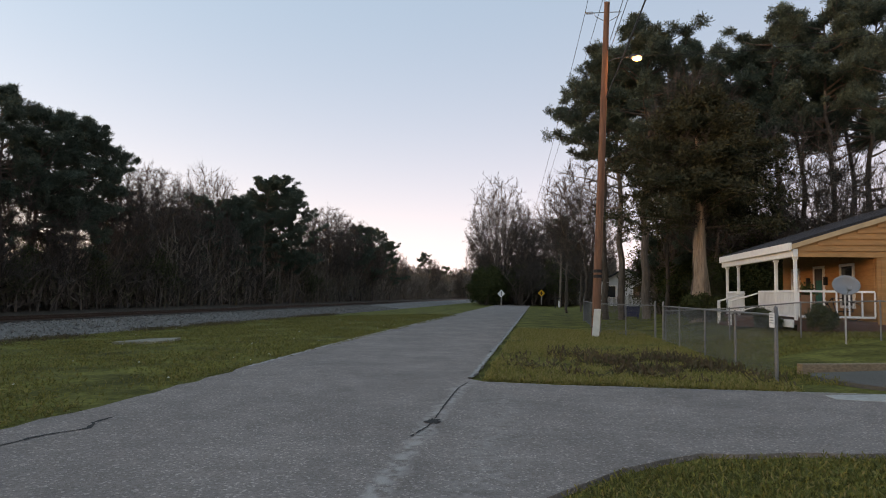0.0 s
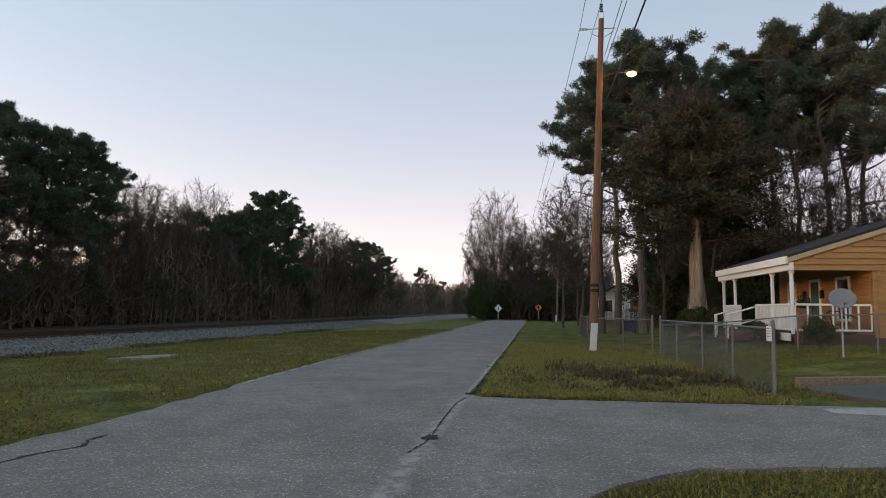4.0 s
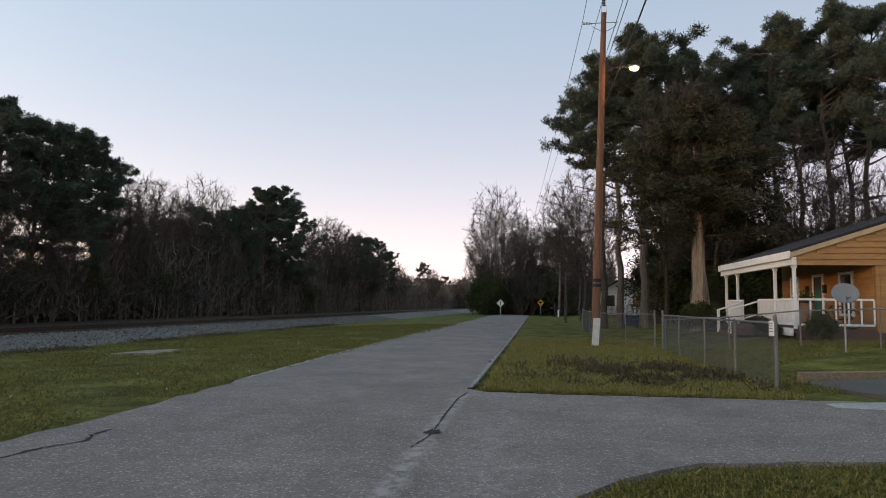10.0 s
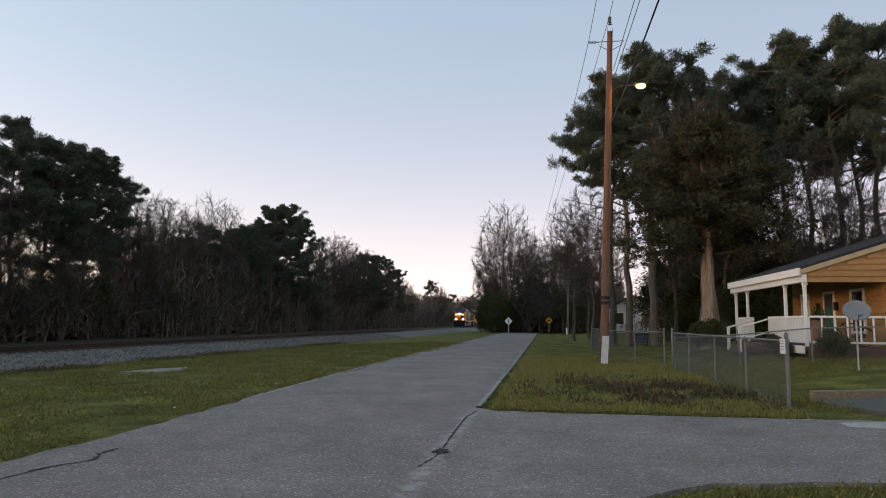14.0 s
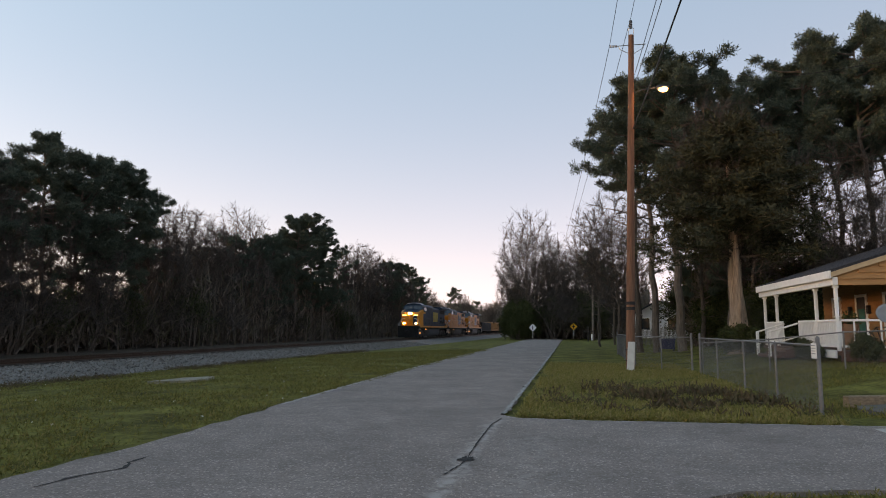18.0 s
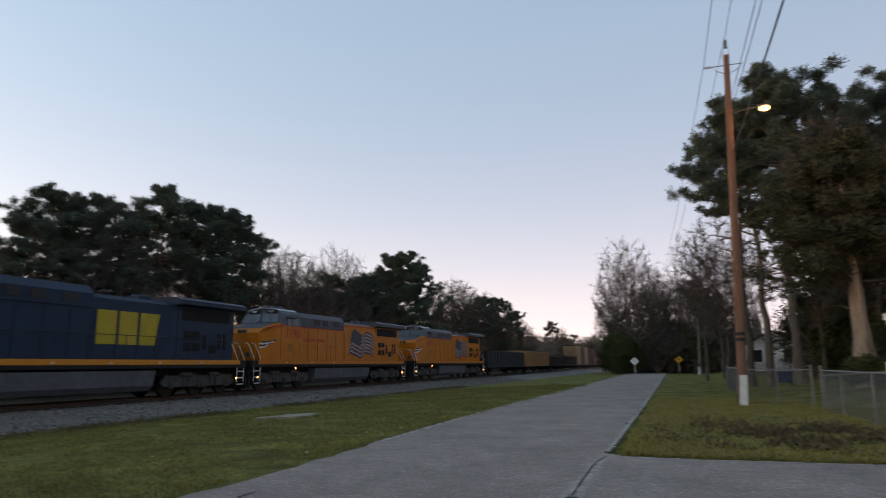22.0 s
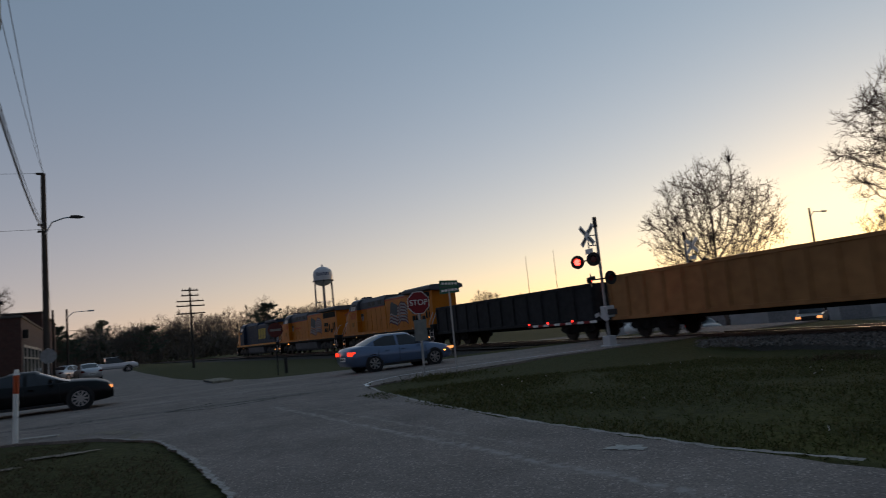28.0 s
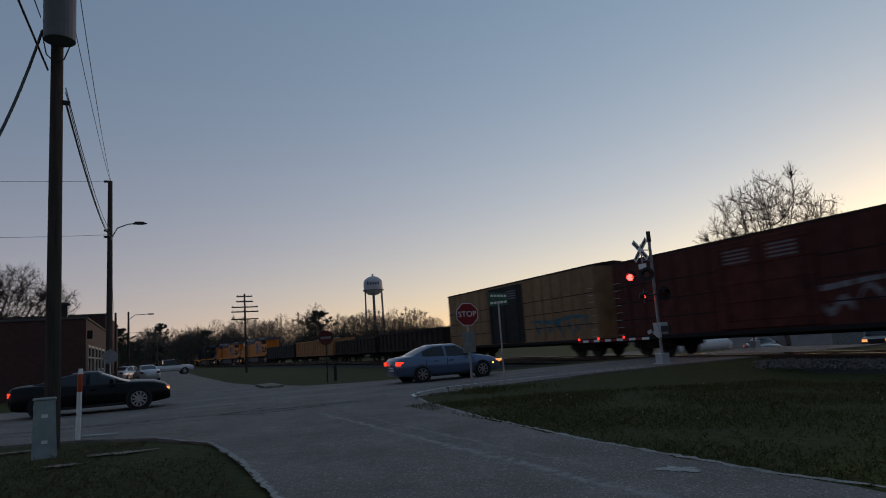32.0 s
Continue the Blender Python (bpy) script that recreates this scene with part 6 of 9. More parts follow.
bmesh.ops.solidify(bm, geom=bm.faces[:], thickness=0.012)
part("reflector", bm, DISH, dish, smooth=True)
bm = B()
tube(bm, [dm @ Vector((0, -0.27, -0.07)), dm @ Vector((0, -0.24, -0.4))], 0.014, 6)
bx(bm, -0.05, 0.05, -0.28, -0.2, -0.45, -0.37, 0.01, dm)
part("feed_arm", bm, DISH, dish)
stand_bush = woody("shrub", 61, dict(BRUSH, length=0.9, rad=0.02, stems=9, levels=2), "small dark shrub by the porch corner", leaf=SHRUB, leaf_args=(10, 0.1, 0.03, 0.2, 0.08), category="shrub")
stand_bush.matrix_basis = pose(8.95, 22.75, GZ) @ Matrix.Diagonal((0.75, 0.75, 0.75, 1))
for k, (x, y, s) in enumerate(((8.0, 25.2, 0.8), (7.6, 31.8, 1.4), (7.2, 32.6, 1.3), (8.1, 24.3, 0.6))):
    w = copy_thing(stand_bush, pose(x, y, GZ, 0, 0, 70 * k) @ Matrix.Diagonal((s, s, s, 1)))
    tagged(w, "straw-coloured clump of tall grass", "grass clump")
kerb = group_of("timber_kerb", "weathered timber kerb edging the parking spot", "kerb")
bm = B()
d = Vector((8.9, 16.0, 0)) - Vector((5.36, 14.65, 0))
m = Matrix.Translation((7.13, 15.33, ground_z(7.13, 15.33) + 0.1)) @ pose(0, 0, 0, 0, 0, math.degrees(math.atan2(d.y, d.x)))
bx(bm, -1.9, 1.9, -0.08, 0.08, -0.18, 0.05, 0.015, m)
part("timber", bm, mat("grey_timber", (0.24, 0.17, 0.11), 0.9, var=0.25, scale=4, bump=0.3, stretch=(1, 8, 8)), kerb)
slab("parking_pad", [(6.3, 12.2), (5.75, 12.8), (5.5, 13.4), (5.35, 14.1), (5.5, 14.5), (7.2, 15.1), (8.9, 15.75), (13.0, 17.0), (16.5, 13.0), (11.0, 12.6)], 0.03, NEW_ASPHALT, "dark asphalt parking pad", "parking", 0.3,
     zfun=lambda x, y: ground_z(x, y) * 1.0)
slab("drive_apron", [(4.5, 10.9), (4.5, 11.3), (5.5, 11.62), (8.5, 12.1), (8.7, 11.2), (5.2, 10.8)], 0.018, CONCRETE, "pale cracked concrete apron", "pavement", 0.2)

DULL_STEEL = mat("dull_galvanised_wire", (0.2, 0.2, 0.2), 0.6, 0.6, var=0.12, scale=20, bump=0)
# ---------------------------------------------------------------- chain-link fence
def fence_run(posts, tall, label, height=1.22):
    f = group_of("chain_link_fence", label, "fence", "fences")
    zs = [ground_z(x, y) for x, y in posts]
    for k, ((x, y), z) in enumerate(zip(posts, zs)):
        bm = B()
        t = k in tall
        cyl(bm, (x, y, z - 0.2), (x, y, z + height + (0.12 if t else 0.0)), 0.038 if t else 0.024, n=10)
        cyl(bm, (x, y, z + height + (0.12 if t else 0.0)), (x, y, z + height + (0.17 if t else 0.04)), 0.044 if t else 0.03, 0.012, n=10)
        part("post", bm, DULL_STEEL, f)
    for k in range(len(posts) - 1):
        a, b = Vector((*posts[k], zs[k])), Vector((*posts[k + 1], zs[k + 1]))
        bm = B()
        cyl(bm, a + Vector((0, 0, height)), b + Vector((0, 0, height)), 0.021, n=8)
        part("top_rail", bm, DULL_STEEL, f)
        u = b - a
        ln = u.length
        u = u / ln
        segs = []
        s = -height
        r = 0.0014
        while s < ln:
            for d in (1, -1):
                s0, s1 = s, s + height
                h0, h1 = (0.03, height) if d > 0 else (height, 0.03)
                if s0 < 0:
                    h0 += (h1 - h0) * (0 - s0) / (s1 - s0)
                    s0 = 0
                if s1 > ln:
                    h1 = h0 + (h1 - h0) * (ln - s0) / (s1 - s0)
                    s1 = ln
                if s1 - s0 > 0.02:
                    segs.append((a + u * s0 + Vector((0, 0, h0)), a + u * s1 + Vector((0, 0, h1)), r, r))
            s += 0.058
        part("mesh_panel", tri_mesh("mesh_panel", limb_tris(segs, 3, 0.0014), DULL_STEEL), None, f, "galvanised diamond mesh")
    return f


drive_fence = fence_run([(4.46, 13.3), (4.43, 15.8), (4.42, 18.5), (4.42, 21.7), (4.42, 24.4)], (0, 4), "galvanised chain-link fence beside the drive")
fence_run([(4.45, 26.2), (3.5, 27.3), (2.6, 28.4)], (0, 2), "short chain-link fence by the utility pole")
fence_run([(2.6, 28.6), (2.75, 35.5), (2.9, 43)], (0, 2), "chain-link fence along the lane verge")
fence_run([(4.5, 24.4), (6.3, 23.1), (8.0, 21.7), (9.6, 20.3), (11.6, 18.8), (14.5, 16.5)], (), "chain-link fence in front of the porch", 1.05)
bm = B()
bx(bm, 4.405, 4.42, 13.24, 13.5, 0.98, 1.26, 0.004)
sg_b = part("notice_board", bm, WHITE, drive_fence, "small white notice")
for k in range(4):
    bm = B()
    bx(bm, 4.402, 4.4045, 13.27, 13.47, 1.21 - 0.05 * k, 1.225 - 0.05 * k)
    part("text_bar", bm, DISH, sg_b)
bin_ = group_of("wheeled_bin", "dark blue wheeled bin behind the fence", "bin")
bx_, by_ = ray_place(-7.8, 35)
bm = B()
prism(bm, [(bx_ - 0.3, 0.55), (bx_ + 0.3, 0.55), (bx_ + 0.33, 1.0), (bx_ - 0.33, 1.0)], "y", by_ - 0.35, by_ + 0.35)
part("body", bm, mat("navy_plastic", (0.012, 0.018, 0.05), 0.5), bin_)
bm = B()
bx(bm, bx_ - 0.36, bx_ + 0.36, by_ - 0.4, by_ + 0.38, 1.0, 1.07, 0.02)
part("lid", bm, mat("navy_lid", (0.015, 0.02, 0.05), 0.5), bin_)
for s in (-1, 1):
    bm = B()
    cyl(bm, (bx_ + s * 0.3, by_ + 0.3, 0.52), (bx_ + s * 0.36, by_ + 0.3, 0.52), 0.1, n=12)
    part("wheel", bm, BLACK, bin_)

def bent(bm, pts, r, n=5):
    """One unbroken bar through points."""
    rings = []
    for k, q in enumerate(pts):
        d = Vector(pts[min(k + 1, len(pts) - 1)]) - Vector(pts[max(k - 1, 0)])
        m = d.to_track_quat("Z", "Y").to_matrix()
        rings.append([bm.verts.new(Vector(q) + m @ Vector((math.cos(2 * math.pi * i / n) * r, math.sin(2 * math.pi * i / n) * r, 0))) for i in range(n)])
    for a, b in zip(rings, rings[1:]):
        for i in range(n):
            bm.faces.new((a[i], a[(i + 1) % n], b[(i + 1) % n], b[i]))
    return bm


# ---------------------------------------------------------------- utility poles, wires and road signs ahead
LAMP_GLOW = glow("sodium_lamp", (1.0, 0.48, 0.14), 1.6)
INSUL = mat("grey_porcelain", (0.22, 0.22, 0.23), 0.3, var=0.1, scale=10, bump=0)
pole = group_of("utility_pole", "tall reddish creosoted utility pole with a lit street lamp", "utility pole")
base, top = Vector((2.2, 26.1, -0.3)), Vector((2.64, 26.05, 13.15))
part("shaft", cyl(B(), base, top, 0.17, 0.105, 16), POLE_WOOD, pole)
for z in (2.3, 2.5, 0.75, 0.35):
    c = base.lerp(top, (z + 0.3) / 13.45)
    half = Vector((0, 0, 0.06 if z > 1 else 0.02))
    part("band", cyl(B(), c - half, c + half, 0.182, n=14), BLACK, pole, "dark metal band")
bm = B()
c = base.lerp(top, 0.05)
prism(bm, [(c.x - 0.16, 0.0), (c.x + 0.1, 0.0), (c.x + 0.16, 1.05), (c.x - 0.08, 1.05)], "y", 25.78, 25.92)
part("guard", bm, mat("pale_plastic_guard", (0.55, 0.56, 0.53), 0.6, var=0.08, scale=5), pole, "pale plastic cable guard")
for s in (-1, 1):
    part("bracket_arm", cyl(B(), (top.x + s * 0.1, top.y, 12.75), (top.x + s * 0.55, top.y, 12.75), 0.018, n=6), STEEL, pole)
    part("bracket_brace", bent(B(), [(top.x + s * 0.1, top.y, 12.4), (top.x + s * 0.45, top.y, 12.6), (top.x + s * 0.5, top.y, 12.75)], 0.014, 6), STEEL, pole)
part("pole_top_pin", bent(B(), [(top.x - 0.1, top.y, 13.1), (top.x - 0.1, top.y, 13.45), (top.x + 0.1, top.y, 13.45), (top.x + 0.1, top.y, 13.1)], 0.014, 6), STEEL, pole)
bm = B()
for k in range(5):
    cyl(bm, (top.x, top.y, 13.46 + 0.07 * k), (top.x, top.y, 13.5 + 0.07 * k), 0.075, 0.05, 10)
part("insulator", bm, INSUL, pole)
bm = B()
for k in range(5):
    cyl(bm, (top.x - 0.55 - 0.06 * k, top.y, 12.75), (top.x - 0.59 - 0.06 * k, top.y, 12.75), 0.06, 0.045, 10)
part("insulator", bm, INSUL, pole)
lamp_at = Vector((3.72, 25.74, 10.72))
bm = B()
bent(bm, [(2.55, 26.05, 10.72), (3.0, 25.92, 10.84), (3.6, 25.78, 10.84)], 0.02, 8)
part("lamp_arm", bm, LOCO_GREY, pole)
bm = B()
prism(bm, [(-0.16, 0.0), (-0.1, 0.16), (0.1, 0.16), (0.16, 0.0)], "y", -0.28, 0.3)
hd = part("lamp_head", bm, LOCO_GREY, pole)
hd.matrix_basis = Matrix.Translation(lamp_at + Vector((0, 0, 0.06))) @ pose(0, 0, 0, 0, 0, -75) @ Matrix.Diagonal((0.75, 0.75, 0.6, 1))
bm = B()
bmesh.ops.create_uvsphere(bm, u_segments=14, v_segments=8, radius=0.15)
for v in bm.verts:
    v.co.z *= 0.7
    v.co.x *= 1.25
bl = part("lamp_bowl", bm, LAMP_GLOW, pole, "glowing orange lamp bowl", smooth=True)
bl.matrix_basis = Matrix.Translation(lamp_at + Vector((0.02, 0, 0.02)))
ld = bpy.data.lights.new("street_light", "POINT")
ld.energy, ld.color, ld.shadow_soft_size = 15, (1.0, 0.6, 0.28), 0.15
lo = new("street_light", ld)
lo.location = lamp_at - Vector((0, 0, 0.3))


def cable(name, a, b, sag, r, label, mid=14):
    a, b = Vector(a), Vector(b)
    pts = [a.lerp(b, k / mid) - Vector((0, 0, sag * 4 * (k / mid) * (1 - k / mid))) for k in range(mid + 1)]
    return thing(name, bent(B(), pts, r), BLACK, label, "cable", "cables")


cable("power_line", (2.64, 26.05, 13.85), (1.95, -15.8, 11.3), 0.5, 0.011, "thin black overhead power line")
cable("power_line", (1.8, 26.05, 12.8), (1.6, -15.8, 10.7), 0.5, 0.011, "thin black overhead power line")
cable("power_line", (2.75, 26.0, 11.6), (2.2, -15.8, 9.6), 0.5, 0.012, "thin black overhead power line")
cable("power_line", (2.75, 26.0, 11.2), (2.25, -15.8, 9.2), 0.6, 0.012, "thin black overhead power line")
cable("telephone_cable", (2.6, 26.0, 9.3), (2.1, -15.8, 8.0), 0.6, 0.022, "thick black overhead telephone cable")
cable("power_line", (2.64, 26.05, 13.85), (-1.6, 90, 9.2), 0.8, 0.011, "thin black overhead power line")
cable("power_line", (1.8, 26.05, 12.8), (-1.9, 90, 8.8), 0.8, 0.011, "thin black overhead power line")
cable("service_drop", (2.7, 26.0, 11.0), (13.5, 24.5, 11.2), 0.35, 0.012, "black service cable to the house", 10)
fp = group_of("utility_pole", "slim distant utility pole beside the lane", "utility pole")
fx, fy = 3.0, 92.0
bm = B()
cyl(bm, (fx, fy, -0.2), (fx + 0.25, fy, 11.2), 0.15, 0.09, 10)
part("shaft", bm, mat("grey_pole_wood", (0.16, 0.125, 0.10), 0.9, var=0.2, scale=3), fp)
bm = B()
bx(bm, fx - 1.0, fx + 1.3, fy - 0.06, fy + 0.06, 9.9, 10.05)
part("crossarm", bm, OLD_WOOD, fp)
bm = B()
bx(bm, fx - 0.2, fx - 0.02, fy - 0.2, fy - 0.14, 0.0, 0.9)
part("guard", bm, WHITE, fp)


def diamond_sign(x, y, size, face, label, marks, mat_marks, z=2.0, base=0.0):
    s = group_of("road_sign", label, "road sign", "road signs")
    bm = B()
    bx(bm, x - 0.04, x + 0.04, y - 0.02, y + 0.02, base - 0.2, z + size / 2, 0.005)
    part("post", bm, STEEL, s)
    bm = B()
    h = size / 2 * 1.414
    prism(bm, [(x - h, z), (x, z + h), (x + h, z), (x, z - h)], "y", y - 0.045, y - 0.03)
    part("panel", bm, face, s)
    for a, b, c, d in marks:
        bm = B()
        bx(bm, x + a, x + b, y - 0.05, y - 0.046, z + c, z + d)
        part("symbol", bm, mat_marks, s)
    return s


SIGN_YELLOW = mat("yellow_sign", (0.75, 0.36, 0.02), 0.5, var=0.05, scale=5, bump=0)
SIGN_WHITE = mat("white_sign", (0.7, 0.7, 0.68), 0.5, var=0.05, scale=5, bump=0)
SIGN_GREEN = mat("green_sign", (0.015, 0.11, 0.06), 0.5, var=0.08, scale=5, bump=0)
SIGN_RED = mat("red_sign", (0.24, 0.011, 0.014), 0.5, var=0.08, scale=5, bump=0)
diamond_sign(0.56, 100, 0.75, SIGN_YELLOW, "yellow diamond warning sign on a steel post", ((-0.06, 0.06, -0.3, 0.3), (-0.25, 0.25, -0.06, 0.06)), BLACK, 1.95, 0.4)
diamond_sign(-5.0, 92, 0.75, SIGN_WHITE, "pale diamond sign seen at the lane edge", ((-0.05, 0.05, -0.3, 0.3),), BLACK, 1.75, 0.3)
st = group_of("street_name_sign", "green street name blade on a thin post", "street sign", "road signs")
bm = B()
bx(bm, -3.13, -3.07, 125, 125.06, -0.2, 3.3)
part("post", bm, STEEL, st)
bm = B()
bx(bm, -3.9, -2.3, 124.95, 124.99, 3.0, 3.35)
part("blade", bm, SIGN_GREEN, st)
cr = group_of("wooden_cross", "plain wooden cross post at the roadside", "cross")
bm = B()
bx(bm, 2.2, 2.38, 87, 87.12, 0, 1.9, 0.02)
part("upright", bm, OLD_WOOD, cr)
bm = B()
bx(bm, 1.6, 2.95, 86.93, 87.0, 1.15, 1.3, 0.02)
part("crossbar", bm, OLD_WOOD, cr)

# ---------------------------------------------------------------- houses half hidden by trees
WHITE_SIDING = mat("white_siding", (0.55, 0.56, 0.58), 0.8, var=0.08, scale=2, bump=0.1, patch=0.1)


def far_house(az, dist, w, dpt, eave, ridge, base, label, turn=0.0, wallm=None):
    x, y = ray_place(az, dist)
    root = group_of("house", label, "house", m=pose(x, y, base, 0, 0, turn))
    bm = B()
    prism(bm, [(-w / 2, 0), (-w / 2, eave), (0, ridge), (w / 2, eave), (w / 2, 0)], "y", 0, dpt)
    part("wall", bm, wallm or WHITE_SIDING, root)
    for s in (-1, 1):
        bm = B()
        t = 0.12
        prism(bm, [(s * (w / 2 + 0.35), eave - 0.15), (0, ridge + 0.03), (0, ridge + 0.03 + t), (s * (w / 2 + 0.35), eave - 0.15 + t)], "y", -0.35, dpt + 0.35)
        part("roof", bm, SHINGLE, root)
    for xx in (-w / 4, w / 4):
        bm = B()
        for a, b, c, d in ((-0.55, -0.45, 0.9, 2.1), (0.45, 0.55, 0.9, 2.1), (-0.55, 0.55, 2.1, 2.2), (-0.55, 0.55, 0.8, 0.9)):
            bx(bm, xx + a, xx + b, -0.06, 0.02, c, d)
        wdw = part("window", bm, WHITE, root)
        bm = B()
        bx(bm, xx - 0.45, xx + 0.45, -0.02, -0.004, 0.9, 2.1)
        part("pane", bm, GLASS, wdw)
    return root


far_house(-7.2, 74, 5.6, 9.0, 2.4, 3.9, 0.6, "white clapboard house half hidden by trees", -20)
far_house(-2.9, 112, 2.8, 5.0, 2.0, 3.0, 0.3, "small white house at the wood's edge", 10)
far_house(45.4, 70, 6.0, 9.0, 2.0, 3.2, -0.2, "grey cabin among the trees beyond the track", -60, mat("grey_siding", (0.18, 0.19, 0.2), 0.8, var=0.1, scale=2))
pick = group_of("picket_fence", "weathered grey picket fence before the white house", "fence", "fences")
bm = B()
bx(bm, -0.02, 0.02, -0.05, 0.05, 0, 1.25)
me_p = mesh_of("picket", bm, mat("grey_pickets", (0.15, 0.125, 0.11), 0.9, var=0.2, scale=3, random_=0.2))
for k in range(46):
    az = -4.4 - k * 0.1
    x, y = ray_place(az, 58)
    o = part("picket", me_p, None, pick)
    o.matrix_basis = pose(x, y, ground_z(x, y) + 0.3 * rnd.random())

# ---------------------------------------------------------------- behind: the crossing, the street and the town
RED_LAMP = glow("red_signal", (1.0, 0.028, 0.02), 9.0)
RED_DIM = mat("unlit_red_lens", (0.10, 0.008, 0.008), 0.2, var=0.05, scale=5, bump=0)
RED_SMALL = glow("small_red_lamp", (1.0, 0.03, 0.02), 1.5)
AMBER = glow("amber_lamp", (1.0, 0.32, 0.05), 5.0)
TAIL = glow("tail_lamp", (1.0, 0.05, 0.02), 0.8)
HEADL = glow("car_headlamp", (1.0, 0.42, 0.14), 0.6)
SILVER = mat("silver_mast_paint", (0.26, 0.265, 0.27), 0.5, 0.4, var=0.1, scale=5)

PALE_METAL = mat("pale_gate_paint", (0.45, 0.46, 0.47), 0.5, 0.2, var=0.08, scale=5)


def crossing_mast(x, y, turn, label, gate=True, lit=True):
    r = group_of("crossing_signal", label, "crossing signal", "crossing signals", m=pose(x, y, 0, 0, 0, turn))
    bm = B()
    cyl(bm, (0, 0, 0.0), (0, 0, 5.4), 0.065, n=12)
    part("mast", bm, SILVER, r)
    part("mast_cap", cyl(B(), (0, 0, 5.25), (0, 0, 5.72), 0.1, 0.085, 10), BLACK, r, "dark mast cap")
    bm = B()
    bx(bm, -0.2, 0.2, -0.22, 0.22, -0.05, 0.46, 0.02)
    bx(bm, -0.3, 0.3, -0.3, 0.3, -0.15, 0.06, 0.02)
    part("base", bm, PALE_METAL, r)
    for k, a in enumerate((45, -45)):
        bm = B()
        bx(bm, 0.64 + 0.02 * k, 0.655 + 0.02 * k, -0.6, 0.6, -0.11, 0.11, 0.004)
        b = part("crossbuck_blade", bm, SIGN_WHITE, r)
        b.matrix_basis = Matrix.Translation((-0.12, 0, 4.9)) @ Matrix.Rotation(radians(a), 4, "X")
        bm = B()
        for s in (-1, 1):
            bx(bm, 0.656 + 0.02 * k, 0.658 + 0.02 * k, s * 0.32 - 0.2, s * 0.32 + 0.2, -0.045, 0.045)
        c = part("text_bar", bm, BLACK, b)
    bm = B()
    bx(bm, 0.51, 0.53, -0.24, 0.24, 4.08, 4.3, 0.004)
    part("track_plate", bm, SIGN_WHITE, r)
    for z in (4.9, 4.45):
        part("sign_arm", cyl(B(), (0.0, 0, z), (0.52, 0, z), 0.022, n=8), SILVER, r)
    part("sign_strap", bx(B(), 0.495, 0.515, -0.03, 0.03, 4.15, 5.15), SILVER, r)
    part("lamp_arm", cyl(B(), (0.0, 0, 3.78), (0.78, 0, 3.78), 0.03, n=8), BLACK, r)

    def lamp_pair(z, rot, on, ahead=0.0, half=0.5, aims=(0, 0)):
        def aimed(bm, yy):
            bmesh.ops.rotate(bm, cent=(0, yy, z), matrix=Matrix.Rotation(radians(aims[yy > 0]), 3, "Z"), verts=bm.verts)
            return bm

        bm = B()
        cyl(bm, (0.0, -half, z), (0.0, half, z), 0.03, n=8)
        arm = part("lamp_bracket", bm, BLACK, r)
        arm.matrix_basis = Matrix.Translation((ahead, 0, 0)) @ Matrix.Rotation(radians(rot), 4, "Z")
        for k, yy in enumerate((-half, half)):
            bm = B()
            cyl(bm, (0.05, yy, z), (0.07, yy, z), 0.30, n=24)
            bd = part("lamp_backboard", aimed(bm, yy), BLACK, arm)
            bm = B()
            cyl(bm, (-0.12, yy, z), (0.08, yy, z), 0.12, 0.16, n=16)
            n = 12
            for i in range(n):
                a0, a1 = math.pi * i / n, math.pi * (i + 1) / n
                v = [bm.verts.new((xx, yy + 0.17 * math.cos(a), z + 0.17 * math.sin(a))) for xx, a in ((0.07, a0), (0.07, a1), (0.24, a1), (0.24, a0))]
                bm.faces.new(v)
            part("lamp_hood", aimed(bm, yy), BLACK, arm)
            bm = B()
            cyl(bm, (0.081, yy, z), (0.1, yy, z), 0.14, 0.12, n=20)
            part("lens", aimed(bm, yy), RED_LAMP if on == k else RED_DIM, arm, "lit red lens" if on == k else "")
    lamp_pair(3.78, 0, 0 if lit else 3, 0.78, 0.54, (40, 40) if turn == 0 else (0, 0))
    lamp_pair(2.95, 20, 0 if lit else 3, 0.12, 0.5, (125, 62))
    if gate:
        bm = B()
        bx(bm, -0.3, 0.12, -0.24, 0.24, 1.25, 1.75, 0.03)
        part("gate_motor", bm, PALE_METAL, r)
        bm = B()
        prism(bm, [(0.3, 1.15), (0.1, 1.7), (-0.15, 1.75), (-0.1, 1.4), (-0.5, 1.28), (-0.55, 1.42), (-0.3, 1.5), (-0.2, 1.3), (0.1, 1.1)], "x", 0.13, 0.19)
        part("gate_bracket", bm, PALE_METAL, r)
        bm = B()
        bx(bm, 0.2, 0.28, 0.4, 0.95, 1.35, 1.6, 0.02)
        part("counterweight", bm, BLACK, r)
        for k in range(12):
            bm = B()
            y1 = -0.5 - 0.44 * k
            bx(bm, 0.15, 0.18, y1 - 0.44, y1, 1.06, 1.17)
            part("gate_arm_section", bm, SIGN_RED if k % 2 else SIGN_WHITE, r)
        for yy in (-5.7, -4.1, -2.2):
            bm = B()
            cyl(bm, (0.16, yy, 1.17), (0.16, yy, 1.27), 0.045, n=10)
            part("gate_lamp", bm, RED_SMALL if lit else RED_DIM, r)
    return r


crossing_mast(-19.75, -22.43, 0, "silver crossing mast with lowered gate and flashing red lamps")
crossing_mast(-31.0, -27.6, 180, "far crossing mast beyond the track", gate=True)


